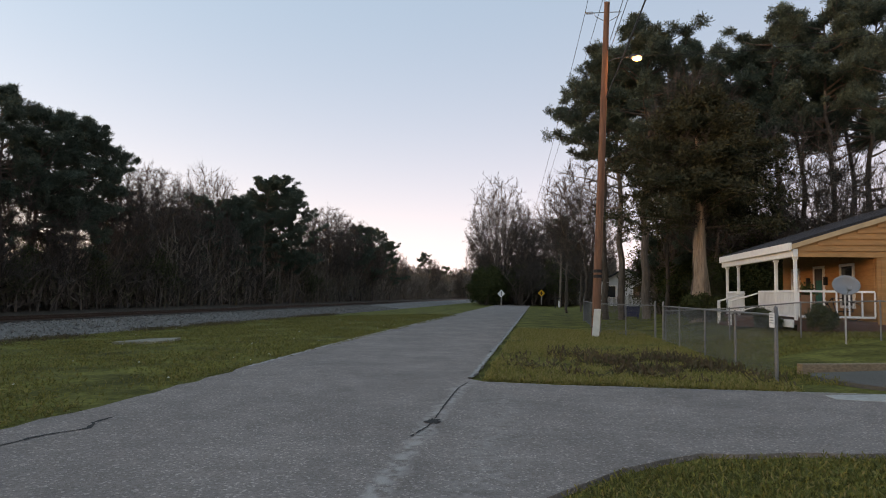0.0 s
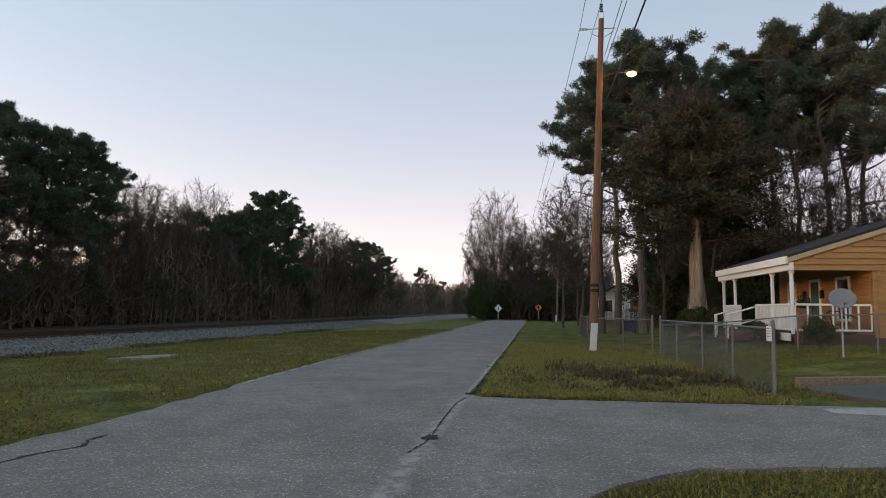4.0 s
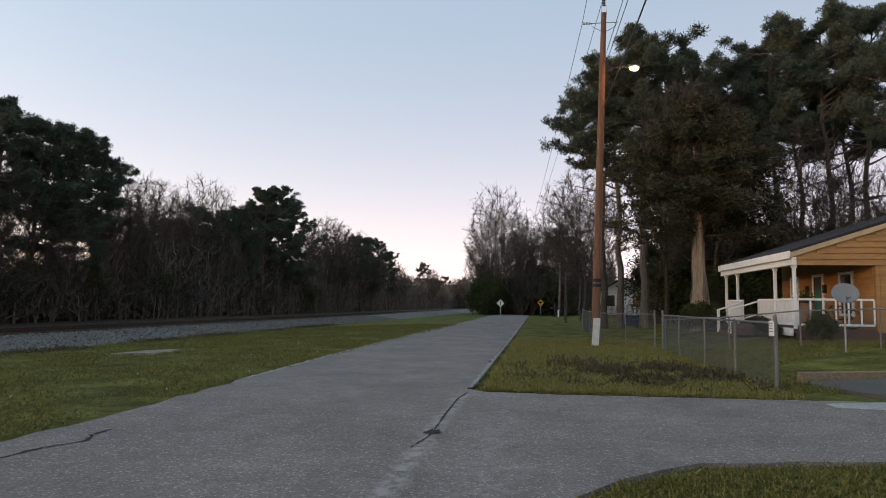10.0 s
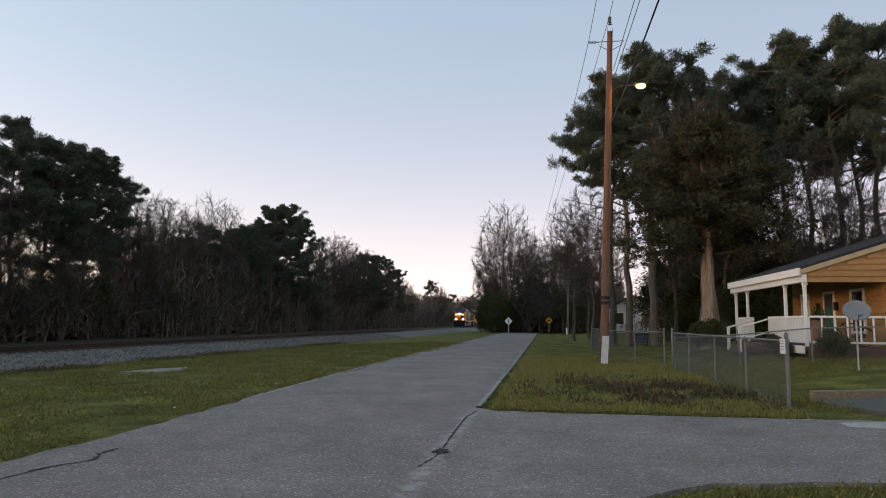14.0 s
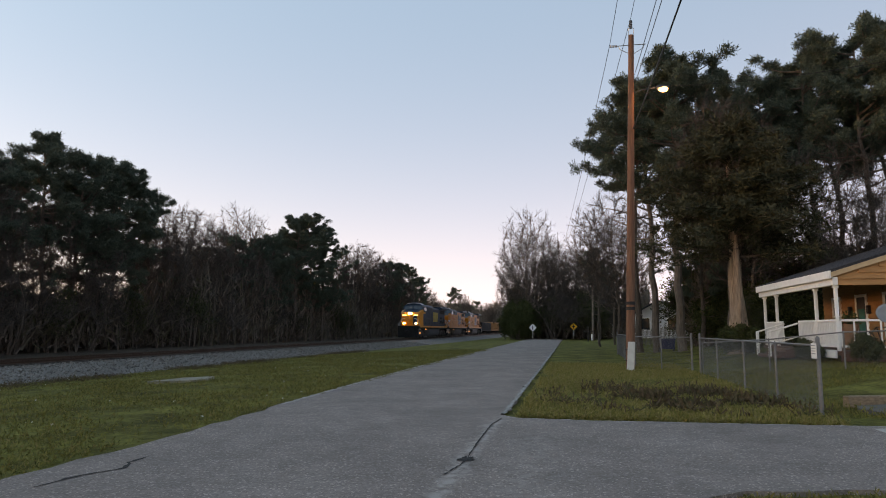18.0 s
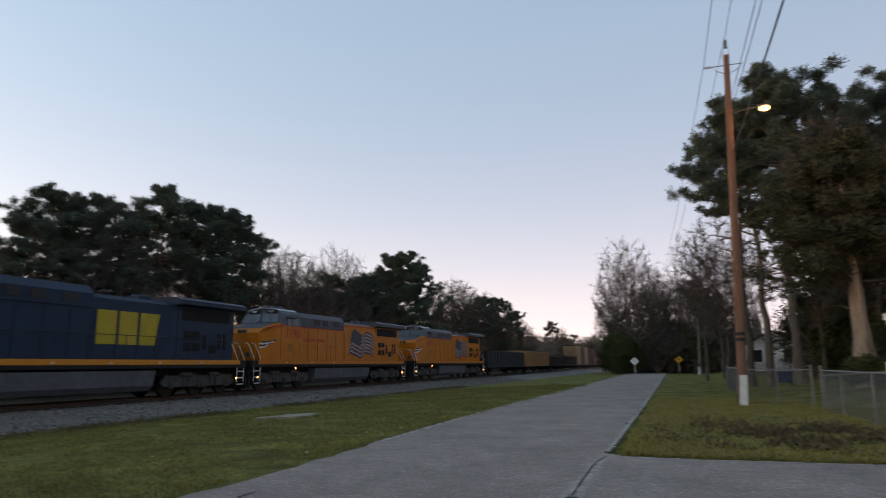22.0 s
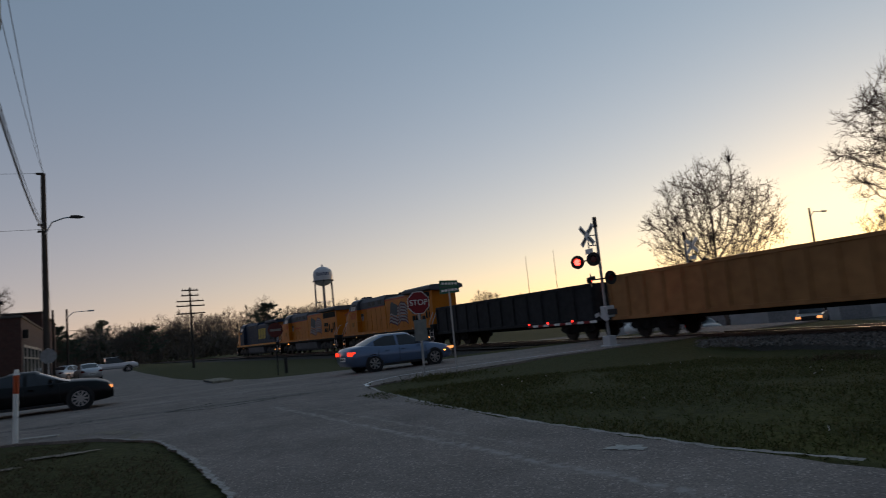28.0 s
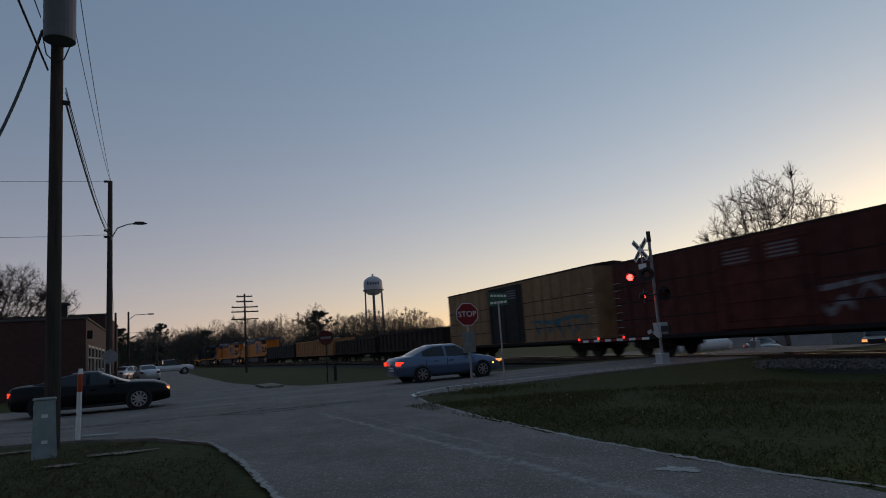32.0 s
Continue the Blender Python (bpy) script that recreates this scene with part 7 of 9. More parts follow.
def octagon(cx, cz, r):
    return [(cx + r * math.cos(math.pi / 8 + k * math.pi / 4), cz + r * math.sin(math.pi / 8 + k * math.pi / 4)) for k in range(8)]


stop = group_of("stop_sign", "red octagonal stop sign on a steel post", "stop sign", m=pose(-9.58, -20.05, 0, 0, 0, -8))
bm = B()
bx(bm, -0.035, 0.035, -0.02, 0.02, -0.2, 2.8, 0.006)
part("post", bm, STEEL, stop)
bm = B()
prism(bm, octagon(0, 2.42, 0.405), "y", 0.025, 0.032)
part("border", bm, SIGN_WHITE, stop)
bm = B()
prism(bm, octagon(0, 2.42, 0.38), "y", 0.033, 0.037)
part("face", bm, SIGN_RED, stop)
words(stop, "STOP", 0.265, SIGN_WHITE, Matrix.Translation((0, 0.042, 2.42)) @ pose(0, 0, 0, 90, 0, 180), "lettering", 0.003)
bm = B()
bx(bm, -0.22, 0.22, 0.025, 0.035, 1.15, 1.85, 0.005)
part("lower_panel", bm, mat("grey_sign_back", (0.2, 0.21, 0.2), 0.5, 0.4), stop)
sn = group_of("street_name_sign", "two green street name blades on a post", "street sign", "road signs", m=pose(-11.4, -21.15, 0, 0, 0, 0))
bm = B()
cyl(bm, (0, 0, -0.2), (0, 0, 2.9), 0.03, n=8)
part("post", bm, STEEL, sn)
for rot, z, w in ((20, 3.08, 1.0), (-62, 2.84, 0.85)):
    bm = B()
    bx(bm, -w / 2, w / 2, -0.012, 0.012, z - 0.115, z + 0.115, 0.004)
    b = part("blade", bm, SIGN_GREEN, sn)
    b.matrix_basis = Matrix.Rotation(radians(rot), 4, "Z")
    bm = B()
    for k in range(5):
        a = -w / 2 + 0.06 + (w - 0.12) * k / 5
        bx(bm, a, a + (w - 0.12) / 5 * 0.8, 0.0125, 0.0135, z - 0.04, z + 0.04)
    part("text_bars", bm, SIGN_WHITE, b)
lp = group_of("road_sign", "grey back of an octagonal sign on a post", "road sign", "road signs", m=pose(2.35, -42.5, -0.2, 0, 0, 5))
part("post", bx(B(), -0.035, 0.035, -0.02, 0.02, -0.2, 2.75, 0.005), STEEL, lp)
bm = B()
prism(bm, octagon(0, 2.3, 0.42), "y", 0.02, 0.03)
part("panel", bm, mat("grey_sign_sheet", (0.22, 0.23, 0.24), 0.5, 0.4), lp)
ne = group_of("no_entry_sign", "round red no-entry sign on a dark post", "road sign", "road signs", m=pose(-8.2, -34.5, 0, 0, 0, -12))
bm = B()
bx(bm, -0.03, 0.03, -0.02, 0.02, -0.2, 2.6)
part("post", bm, BLACK, ne)
bm = B()
cyl(bm, (0, 0.02, 2.25), (0, 0.03, 2.25), 0.38, n=28)
# faded sign; disc and bar colours also darkened for its shaded face
part("disc", bm, mat("shaded_red_sign", (0.10, 0.018, 0.014), 0.7, var=0.2, scale=5), ne)
bm = B()
bx(bm, -0.27, 0.27, 0.031, 0.036, 2.19, 2.31)
part("bar", bm, mat("shaded_white_sign", (0.16, 0.15, 0.14), 0.7, var=0.2, scale=5), ne)
bo = group_of("bollard", "short dark post in the grass", "bollard")
bm = B()
cyl(bm, (-8.95, -35.8, -0.1), (-8.95, -35.8, 0.75), 0.09, n=10)
part("post", bm, BLACK, bo)
mp = group_of("marker_post", "white pipeline marker post with an orange band", "marker post")
bm = B()
cyl(bm, (1.55, -16.65, -0.1), (1.52, -16.65, 1.02), 0.052, n=14)
cyl(bm, (1.505, -16.65, 1.4), (1.5, -16.65, 1.52), 0.056, 0.04, n=14)
part("pipe", bm, WHITE, mp)
bm = B()
cyl(bm, (1.52, -16.65, 1.02), (1.505, -16.65, 1.4), 0.055, n=14)
part("band", bm, mat("orange_band", (0.5, 0.07, 0.02), 0.5), mp, "faded orange band")
ped = group_of("cable_pedestal", "pale green telephone pedestal beside the pole", "utility box", m=pose(1.86, -14.25, 0, 2, 0, 8))
bm = B()
prism(bm, [(-0.2, -0.05), (0.2, -0.05), (0.17, 0.98), (-0.17, 0.98)], "y", -0.12, 0.14)
part("body", bm, mat("pale_green_plastic", (0.24, 0.30, 0.29), 0.6, var=0.12, scale=5, patch=0.1), ped)
bm = B()
bx(bm, -0.19, 0.19, -0.14, 0.16, 0.98, 1.04, 0.02)
part("cap", bm, mat("pale_green_cap", (0.28, 0.34, 0.32), 0.6), ped)
bm = B()
bx(bm, -0.05, 0.05, 0.141, 0.145, 0.68, 0.74)
bx(bm, -0.05, 0.05, 0.15, 0.153, 0.22, 0.28)
part("label_plate", bm, SIGN_WHITE, ped)

p1 = group_of("utility_pole", "dark utility pole with a grey transformer can", "utility pole")
part("shaft", cyl(B(), (1.92, -15.75, -0.3), (1.92, -15.75, 11.7), 0.148, 0.11, 18), OLD_WOOD, p1)
bm = B()
cyl(bm, (1.82, -15.26, 8.45), (1.82, -15.26, 9.65), 0.31, n=22)
cyl(bm, (1.82, -15.26, 9.65), (1.82, -15.26, 9.72), 0.33, n=22)
part("transformer", bm, mat("grey_transformer", (0.11, 0.12, 0.125), 0.5, 0.2, var=0.1, scale=4), p1, "grey transformer can")
for dx in (-0.15, 0.15):
    bm = B()
    cyl(bm, (1.82 + dx, -15.26, 9.72), (1.82 + dx, -15.26, 9.98), 0.05, 0.03, 10)
    part("bushing", bm, INSUL, p1)
for z in (8.75, 9.1, 9.45):
    bm = B()
    cyl(bm, (2.08, -15.75, z), (2.2, -15.75, z), 0.05, n=10)
    bx(bm, 2.0, 2.14, -15.8, -15.7, z - 0.08, z + 0.08)
    part("rack_insulator", bm, INSUL, p1)
bm = B()
bent(bm, [(2.2, -15.72, 8.75), (2.1, -15.55, 8.25), (1.92, -15.5, 8.05), (1.75, -15.4, 8.1), (1.6, -15.25, 8.42)], 0.014, 6)
part("loop_wire", bm, BLACK, p1)
part("cable_clamp", bx(B(), 1.66, 1.8, -15.8, -15.7, 7.22, 7.3), BLACK, p1)
# the second pole with its bracket lamp, and those beyond
p2 = group_of("utility_pole", "dark utility pole with a curved street-lamp bracket", "utility pole")
bm = B()
cyl(bm, (2.55, -44.9, -0.3), (2.5, -44.9, 13.0), 0.2, 0.13, 14)
part("shaft", bm, OLD_WOOD, p2)
bm = B()
tube(bm, [(2.5, -44.8, 9.2), (2.1, -44.8, 10.0), (1.5, -44.8, 10.25), (1.1, -44.8, 10.3)], 0.04, 8)
part("lamp_bracket", bm, STEEL, p2)
bm = B()
prism(bm, [(1.2, 10.26), (1.1, 10.4), (0.7, 10.4), (0.4, 10.3), (0.7, 10.24)], "y", -44.95, -44.65)
part("lamp_head", bm, BLACK, p2)
bm = B()
for z in (12.9, 9.4, 9.8):
    bx(bm, 2.5, 2.85, -44.9, -44.8, z, z + 0.12)
part("crossarm", bm, OLD_WOOD, p2)
for az, d, h, arm in ((181.9, 78, 7.2, True), (182.8, 70, 6.6, False), (122.5, 70, 9.2, True), (160.1, 190, 9.5, False)):
    x, y = ray_place(az, d)
    pp = group_of("utility_pole", "slim dark street pole", "utility pole")
    bm = B()
    cyl(bm, (x, y, ground_z(x, y) - 0.2), (x, y, h), 0.13, 0.09, 10)
    part("shaft", bm, OLD_WOOD, pp)
    if arm:
        bm = B()
        tube(bm, [(x, y, h - 0.9), (x - 0.6, y, h - 0.35), (x - 2.0, y, h - 0.3)], 0.04, 6)
        bx(bm, x - 2.5, x - 1.9, y - 0.12, y + 0.12, h - 0.38, h - 0.24, 0.02)
        part("lamp_arm", bm, STEEL, pp)
tp = group_of("telegraph_pole", "old telegraph pole with five crossarms", "telegraph pole", m=pose(-8.95, -74.4, -0.1, 0, 0, 8))
bm = B()
cyl(bm, (0, 0, -0.3), (0, 0, 8.5), 0.14, 0.09, 10)
part("shaft", bm, OLD_WOOD, tp)
for z, w in ((8.2, 0.85), (7.65, 0.9), (7.05, 1.4), (6.55, 1.45), (5.75, 1.45)):
    bm = B()
    bx(bm, -w, w, -0.06, 0.06, z - 0.06, z + 0.06, 0.01)
    ca = part("crossarm", bm, OLD_WOOD, tp)
    for k in range(6):
        bm = B()
        xx = -w + 0.1 + (2 * w - 0.2) * k / 5
        cyl(bm, (xx, 0, z + 0.06), (xx, 0, z + 0.18), 0.035, n=6)
        part("insulator", bm, INSUL, ca)
cable("power_line", (1.95, -15.8, 11.0), (2.5, -44.9, 13.0), 0.35, 0.011, "thin black overhead power line")
cable("power_line", (1.6, -15.8, 10.6), (2.45, -44.9, 12.9), 0.35, 0.011, "thin black overhead power line")
cable("telephone_cable", (1.75, -15.75, 7.28), (2.5, -44.9, 9.5), 0.5, 0.024, "thick black overhead telephone cable")
cable("telephone_cable", (1.75, -15.75, 7.6), (2.5, -44.9, 9.9), 0.5, 0.012, "thin black overhead telephone cable")
cable("telephone_cable", (1.75, -15.75, 7.5), (2.5, -44.9, 9.7), 0.6, 0.01, "thin black overhead telephone cable")
cable("service_drop", (2.2, -15.7, 8.85), (3.1, -10.6, 3.0), 0.75, 0.03, "twisted black service cable")
cable("power_line", (2.5, -44.9, 13.0), (30, -46, 13.2), 0.3, 0.011, "thin black overhead power line")
cable("power_line", (2.5, -44.9, 9.6), (30, -46, 10.2), 0.4, 0.011, "thin black overhead power line")
cable("power_line", (2.5, -44.9, 9.4), (4.5, -90, 6.5), 0.6, 0.014, "thin black overhead power line")
for z in (5.0, 6.0, 7.4):
    cable("power_line", (14, -150, z + 1.2), (-75, -190, z + 2.2), 0.8, 0.03, "distant power line across the town")

# brick shops
BRICK = bpy.data.materials.new("dark_red_brick")
BRICK.use_nodes = True
bn, bl_ = BRICK.node_tree.nodes, BRICK.node_tree.links
bt = bn.new("ShaderNodeTexBrick")
bt.inputs["Color1"].default_value, bt.inputs["Color2"].default_value, bt.inputs["Mortar"].default_value = (0.075, 0.025, 0.019, 1), (0.05, 0.018, 0.015, 1), (0.085, 0.065, 0.055, 1)
bt.inputs["Scale"].default_value, bt.inputs["Mortar Size"].default_value = 4.0, 0.012
bc = bn.new("ShaderNodeTexCoord")
bmpg = bn.new("ShaderNodeMapping")
bmpg.inputs["Rotation"].default_value = (radians(90), 0, 0)
bl_.new(bc.outputs["Object"], bmpg.inputs[0])
bl_.new(bmpg.outputs[0], bt.inputs["Vector"])
bl_.new(bt.outputs["Color"], bn["Principled BSDF"].inputs["Base Color"])
bn["Principled BSDF"].inputs["Roughness"].default_value = 0.9


def shop(x0, x1, y0, y1, h, label, fronts):
    s = group_of("brick_shop", label, "building")
    bm = B()
    bx(bm, x0, x1, y1, y0, -0.2, h, 0.02)
    part("wall", bm, BRICK, s)
    bm = B()
    bx(bm, x0 - 0.08, x1 + 0.08, y1 - 0.08, y0 + 0.08, h, h + 0.14, 0.02)
    part("coping", bm, mat("dark_coping", (0.08, 0.07, 0.065), 0.8), s)
    for a, b in fronts:
        bm = B()
        for q0, q1, z0, z1 in ((a, a + 0.1, 0.2, 2.9), (b - 0.1, b, 0.2, 2.9), (a, b, 2.8, 2.95), (a, b, 2.15, 2.25), (a, b, 0.2, 0.5)):
            bx(bm, x0 - 0.05, x0 + 0.02, q0, q1, z0, z1)
        w = part("shop_window", bm, mat("pale_frame", (0.4, 0.38, 0.34), 0.6), s)
        bm = B()
        bx(bm, x0 - 0.02, x0 - 0.006, a + 0.1, b - 0.1, 0.5, 2.8)
        part("pane", bm, GLASS, w)
    bm = B()
    bx(bm, x0 - 0.3, x0 - 0.0, y0 - 1.2, y0 - 0.8, 3.3, 3.8, 0.03)
    part("wall_light", bm, BLACK, s)
    return s


shop(3.75, 34, -44.5, -61.5, 4.45, "dark red brick shop with a flat roof", ((-47.5, -45.6), (-50.2, -48.0), (-53.0, -50.8), (-56.0, -53.6), (-59.5, -57.0)))
shop(3.9, 20, -64, -84, 6.0, "taller brick building behind the shop", ((-68, -66), (-73, -70)))
vent = group_of("roof_vent", "square metal vent on the shop roof", "roof vent")
bm = B()
bx(bm, 5.0, 5.35, -47.4, -47.0, 4.5, 5.5)
bx(bm, 4.85, 5.5, -47.55, -46.85, 5.5, 5.65)
part("hood", bm, BLACK, vent)

# water tower
wt = group_of("water_tower", "white legged water tower with a dark-lettered tank", "water tower", m=pose(*ray_place(162.4, 420), 0))
TANKP = mat("tower_paint", (0.42, 0.45, 0.48), 0.5, var=0.08, scale=0.3, patch=0.1, pscale=0.1)
TOWER_STEEL = mat("tower_steel", (0.13, 0.135, 0.14), 0.6, 0.2, var=0.15, scale=1)
bm = B()
prof = [(0.0, 47.2), (1.0, 47.1), (3.5, 46.2), (5.4, 44.6), (6.0, 42.8), (6.0, 38.6), (5.4, 37.0), (3.0, 35.4), (0.0, 34.8)]
n = 28
rings = [[bm.verts.new((r * math.cos(2 * math.pi * k / n), r * math.sin(2 * math.pi * k / n), z)) for k in range(n)] for r, z in prof]
for a, b in zip(rings, rings[1:]):
    for k in range(n):
        bm.faces.new((a[k], b[k], b[(k + 1) % n], a[(k + 1) % n]))
bmesh.ops.remove_doubles(bm, verts=bm.verts, dist=0.001)
part("tank", bm, TANKP, wt, smooth=True)
bm = B()
cyl(bm, (0, 0, 47.1), (0, 0, 48.4), 0.5, 0.7, 10)
part("finial", bm, TANKP, wt)
bm = B()
cyl(bm, (0, 0, 37.9), (0, 0, 38.3), 6.7, 6.7, 28)
bx(bm, -0.2, 0.2, -0.2, 0.2, 37.8, 38.0)
part("balcony", bm, mat("dark_tower_trim", (0.1, 0.11, 0.12), 0.6), wt)
for k in range(6):
    a = 2 * math.pi * k / 6 + 0.3
    bm = B()
    cyl(bm, (6.6 * math.cos(a), 6.6 * math.sin(a), -1), (5.9 * math.cos(a), 5.9 * math.sin(a), 38.5), 0.3, 0.3, 8)
    part("leg", bm, TOWER_STEEL, wt)
bm = B()
cyl(bm, (0, 0, -1), (0, 0, 35.5), 0.6, 0.6, 12)
part("riser", bm, TOWER_STEEL, wt)
for zz in (13, 25):
    for k in range(6):
        a, b = 2 * math.pi * k / 6 + 0.3, 2 * math.pi * (k + 1) / 6 + 0.3
        bm = B()
        rr = 6.6 - 0.7 * zz / 38
        cyl(bm, (rr * math.cos(a), rr * math.sin(a), zz), (rr * math.cos(b), rr * math.sin(b), zz), 0.12, n=6)
        part("strut", bm, TANKP, wt)
for k in range(8):
    a = radians(-105 + 9.5 * k) + radians(162.4 + 90 - 142)
    ang = math.atan2(400.3, 127.0)
    aa = ang + (k - 3.5) * 0.17
    bm = B()
    bx(bm, -0.28, 0.28, -0.05, 0.05, 41.2, 42.9 if k != 0 else 43.6)
    o = part("letter_bar", bm, mat("navy_letters", (0.02, 0.04, 0.10), 0.6), wt)
    o.matrix_basis = pose(6.04 * math.cos(aa), 6.04 * math.sin(aa), 0, 0, 0, math.degrees(aa) + 90)

# lattice mast
lm = group_of("lattice_mast", "tall galvanised lattice radio mast", "radio mast", m=pose(*ray_place(86.0, 132), 0))
LATT = mat("mast_steel", (0.5, 0.5, 0.52), 0.6, 0.4, var=0.1, scale=3)
corn = [(2.1 * math.cos(2 * math.pi * k / 3 + 0.5), 2.1 * math.sin(2 * math.pi * k / 3 + 0.5)) for k in range(3)]
for cx, cy in corn:
    bm = B()
    cyl(bm, (cx, cy, -0.5), (cx, cy, 105), 0.06, n=6)
    part("leg", bm, LATT, lm)
segs = []
z = 0.0
while z < 104:
    for k in range(3):
        a, b = corn[k], corn[(k + 1) % 3]
        segs += [((*a, z), (*b, z), 0.035, 0.035), ((*a, z), (*b, z + 0.8), 0.025, 0.025)]
    z += 1.6
part("bracing", tri_mesh("bracing", limb_tris([(Vector(p), Vector(q), a, b) for p, q, a, b in segs], 4), LATT), None, lm)
for az, d, h in ((144.8, 210, 21.5), (142.4, 210, 22.5)):
    x, y = ray_place(az, d)
    am = group_of("antenna", "thin whip antenna mast on the skyline", "antenna")
    bm = B()
    cyl(bm, (x, y, -0.5), (x, y, h), 0.16, 0.05, 6)
    part("mast", bm, BLACK, am)


# ---------------------------------------------------------------- vehicles
TYRE = mat("tyre_rubber", (0.015, 0.015, 0.016), 0.85, var=0.2, scale=20, bump=0.1)
RIM = mat("alloy_rim", (0.42, 0.42, 0.43), 0.35, 0.9, var=0.1, scale=8, bump=0)
CHROME = mat("chrome", (0.5, 0.5, 0.5), 0.2, 1.0, var=0.05, scale=8, bump=0)


def paint(name, c, rough=0.3, metal=0.35, coat=0.6):
    m = mat(name, c, rough, metal, var=0.05, scale=2, bump=0.0, spec=0.5)
    m.node_tree.nodes["Principled BSDF"].inputs["Coat Weight"].default_value = coat
    return m


def loft(bm, stations):
    """Rings of points along the length, closed at both ends."""
    rings = [[bm.verts.new((x, y, z)) for x, z in ring] for y, ring in stations]
    n = len(rings[0])
    for a, b in zip(rings, rings[1:]):
        for k in range(n):
            bm.faces.new((a[k], a[(k + 1) % n], b[(k + 1) % n], b[k]))
    bm.faces.new(rings[0][::-1])
    bm.faces.new(rings[-1])
    bmesh.ops.recalc_face_normals(bm, faces=bm.faces)


def ring(w, z0, z1, crown=0.05):
    m = (z0 + z1) / 2
    return [(-w * 0.9, z0), (w * 0.9, z0), (w, z0 + 0.14), (w * 1.015, m), (w * 0.965, z1 - 0.05), (w * 0.8, z1), (0, z1 + crown), (-w * 0.8, z1), (-w * 0.965, z1 - 0.05), (-w * 1.015, m), (-w, z0 + 0.14)]


WM = {}


def road_wheel(parent, x, y, r, spokes):
    s = 1 if x > 0 else -1
    key = (r, spokes)
    if key not in WM:
        bm = B()
        cyl(bm, (-0.11, 0, 0), (0.09, 0, 0), r, r, 28)
        cyl(bm, (0.09, 0, 0), (0.11, 0, 0), r, r * 0.93, 28)
        t = mesh_of("tyre", bm, TYRE)
        bm = B()
        cyl(bm, (0.09, 0, 0), (0.112, 0, 0), r * 0.2, r * 0.18, 14)
        for k in range(spokes):
            a = 2 * math.pi * k / spokes
            bx(bm, 0.098, 0.114, 0.0, r * 0.68, -0.03, 0.03, 0.0, Matrix.Rotation(a, 4, "X"))
        for k in range(24):
            a = 2 * math.pi * k / 24
            bx(bm, 0.09, 0.113, r * 0.64, r * 0.7, -0.05, 0.05, 0.0, Matrix.Rotation(a, 4, "X"))
        rm = mesh_of("rim", bm, RIM)
        bm = B()
        cyl(bm, (0.085, 0, 0), (0.093, 0, 0), r * 0.68, n=24)
        hb = mesh_of("wheel_well", bm, BLACK)
        WM[key] = (t, rm, hb)
    w = part("wheel", WM[key][0], None, parent)
    w.matrix_basis = pose(x, y, r, 0, 0, 0 if s > 0 else 180)
    part("rim", WM[key][1], None, w)
    part("rim_backing", WM[key][2], None, w)


def smooth_rows(stations, steps_each):
    """Stations along a car with soft ones between, on a spline through them."""
    out = []
    n = len(stations)
    for k in range(n - 1):
        p = [stations[max(0, min(n - 1, k + d))] for d in (-1, 0, 1, 2)]
        for i in range(steps_each):
            u = i / steps_each

            def mid(a, b, c, d):
                return 0.5 * (2 * b + (c - a) * u + (2 * a - 5 * b + 4 * c - d) * u * u + (3 * b - a - 3 * c + d) * u ** 3)
            y = p[1][0] + (p[2][0] - p[1][0]) * u
            out.append((y, [(mid(*[q[1][j][0] for q in p]), mid(*[q[1][j][1] for q in p])) for j in range(len(p[1][1]))]))
    out.append(stations[-1])
    return out


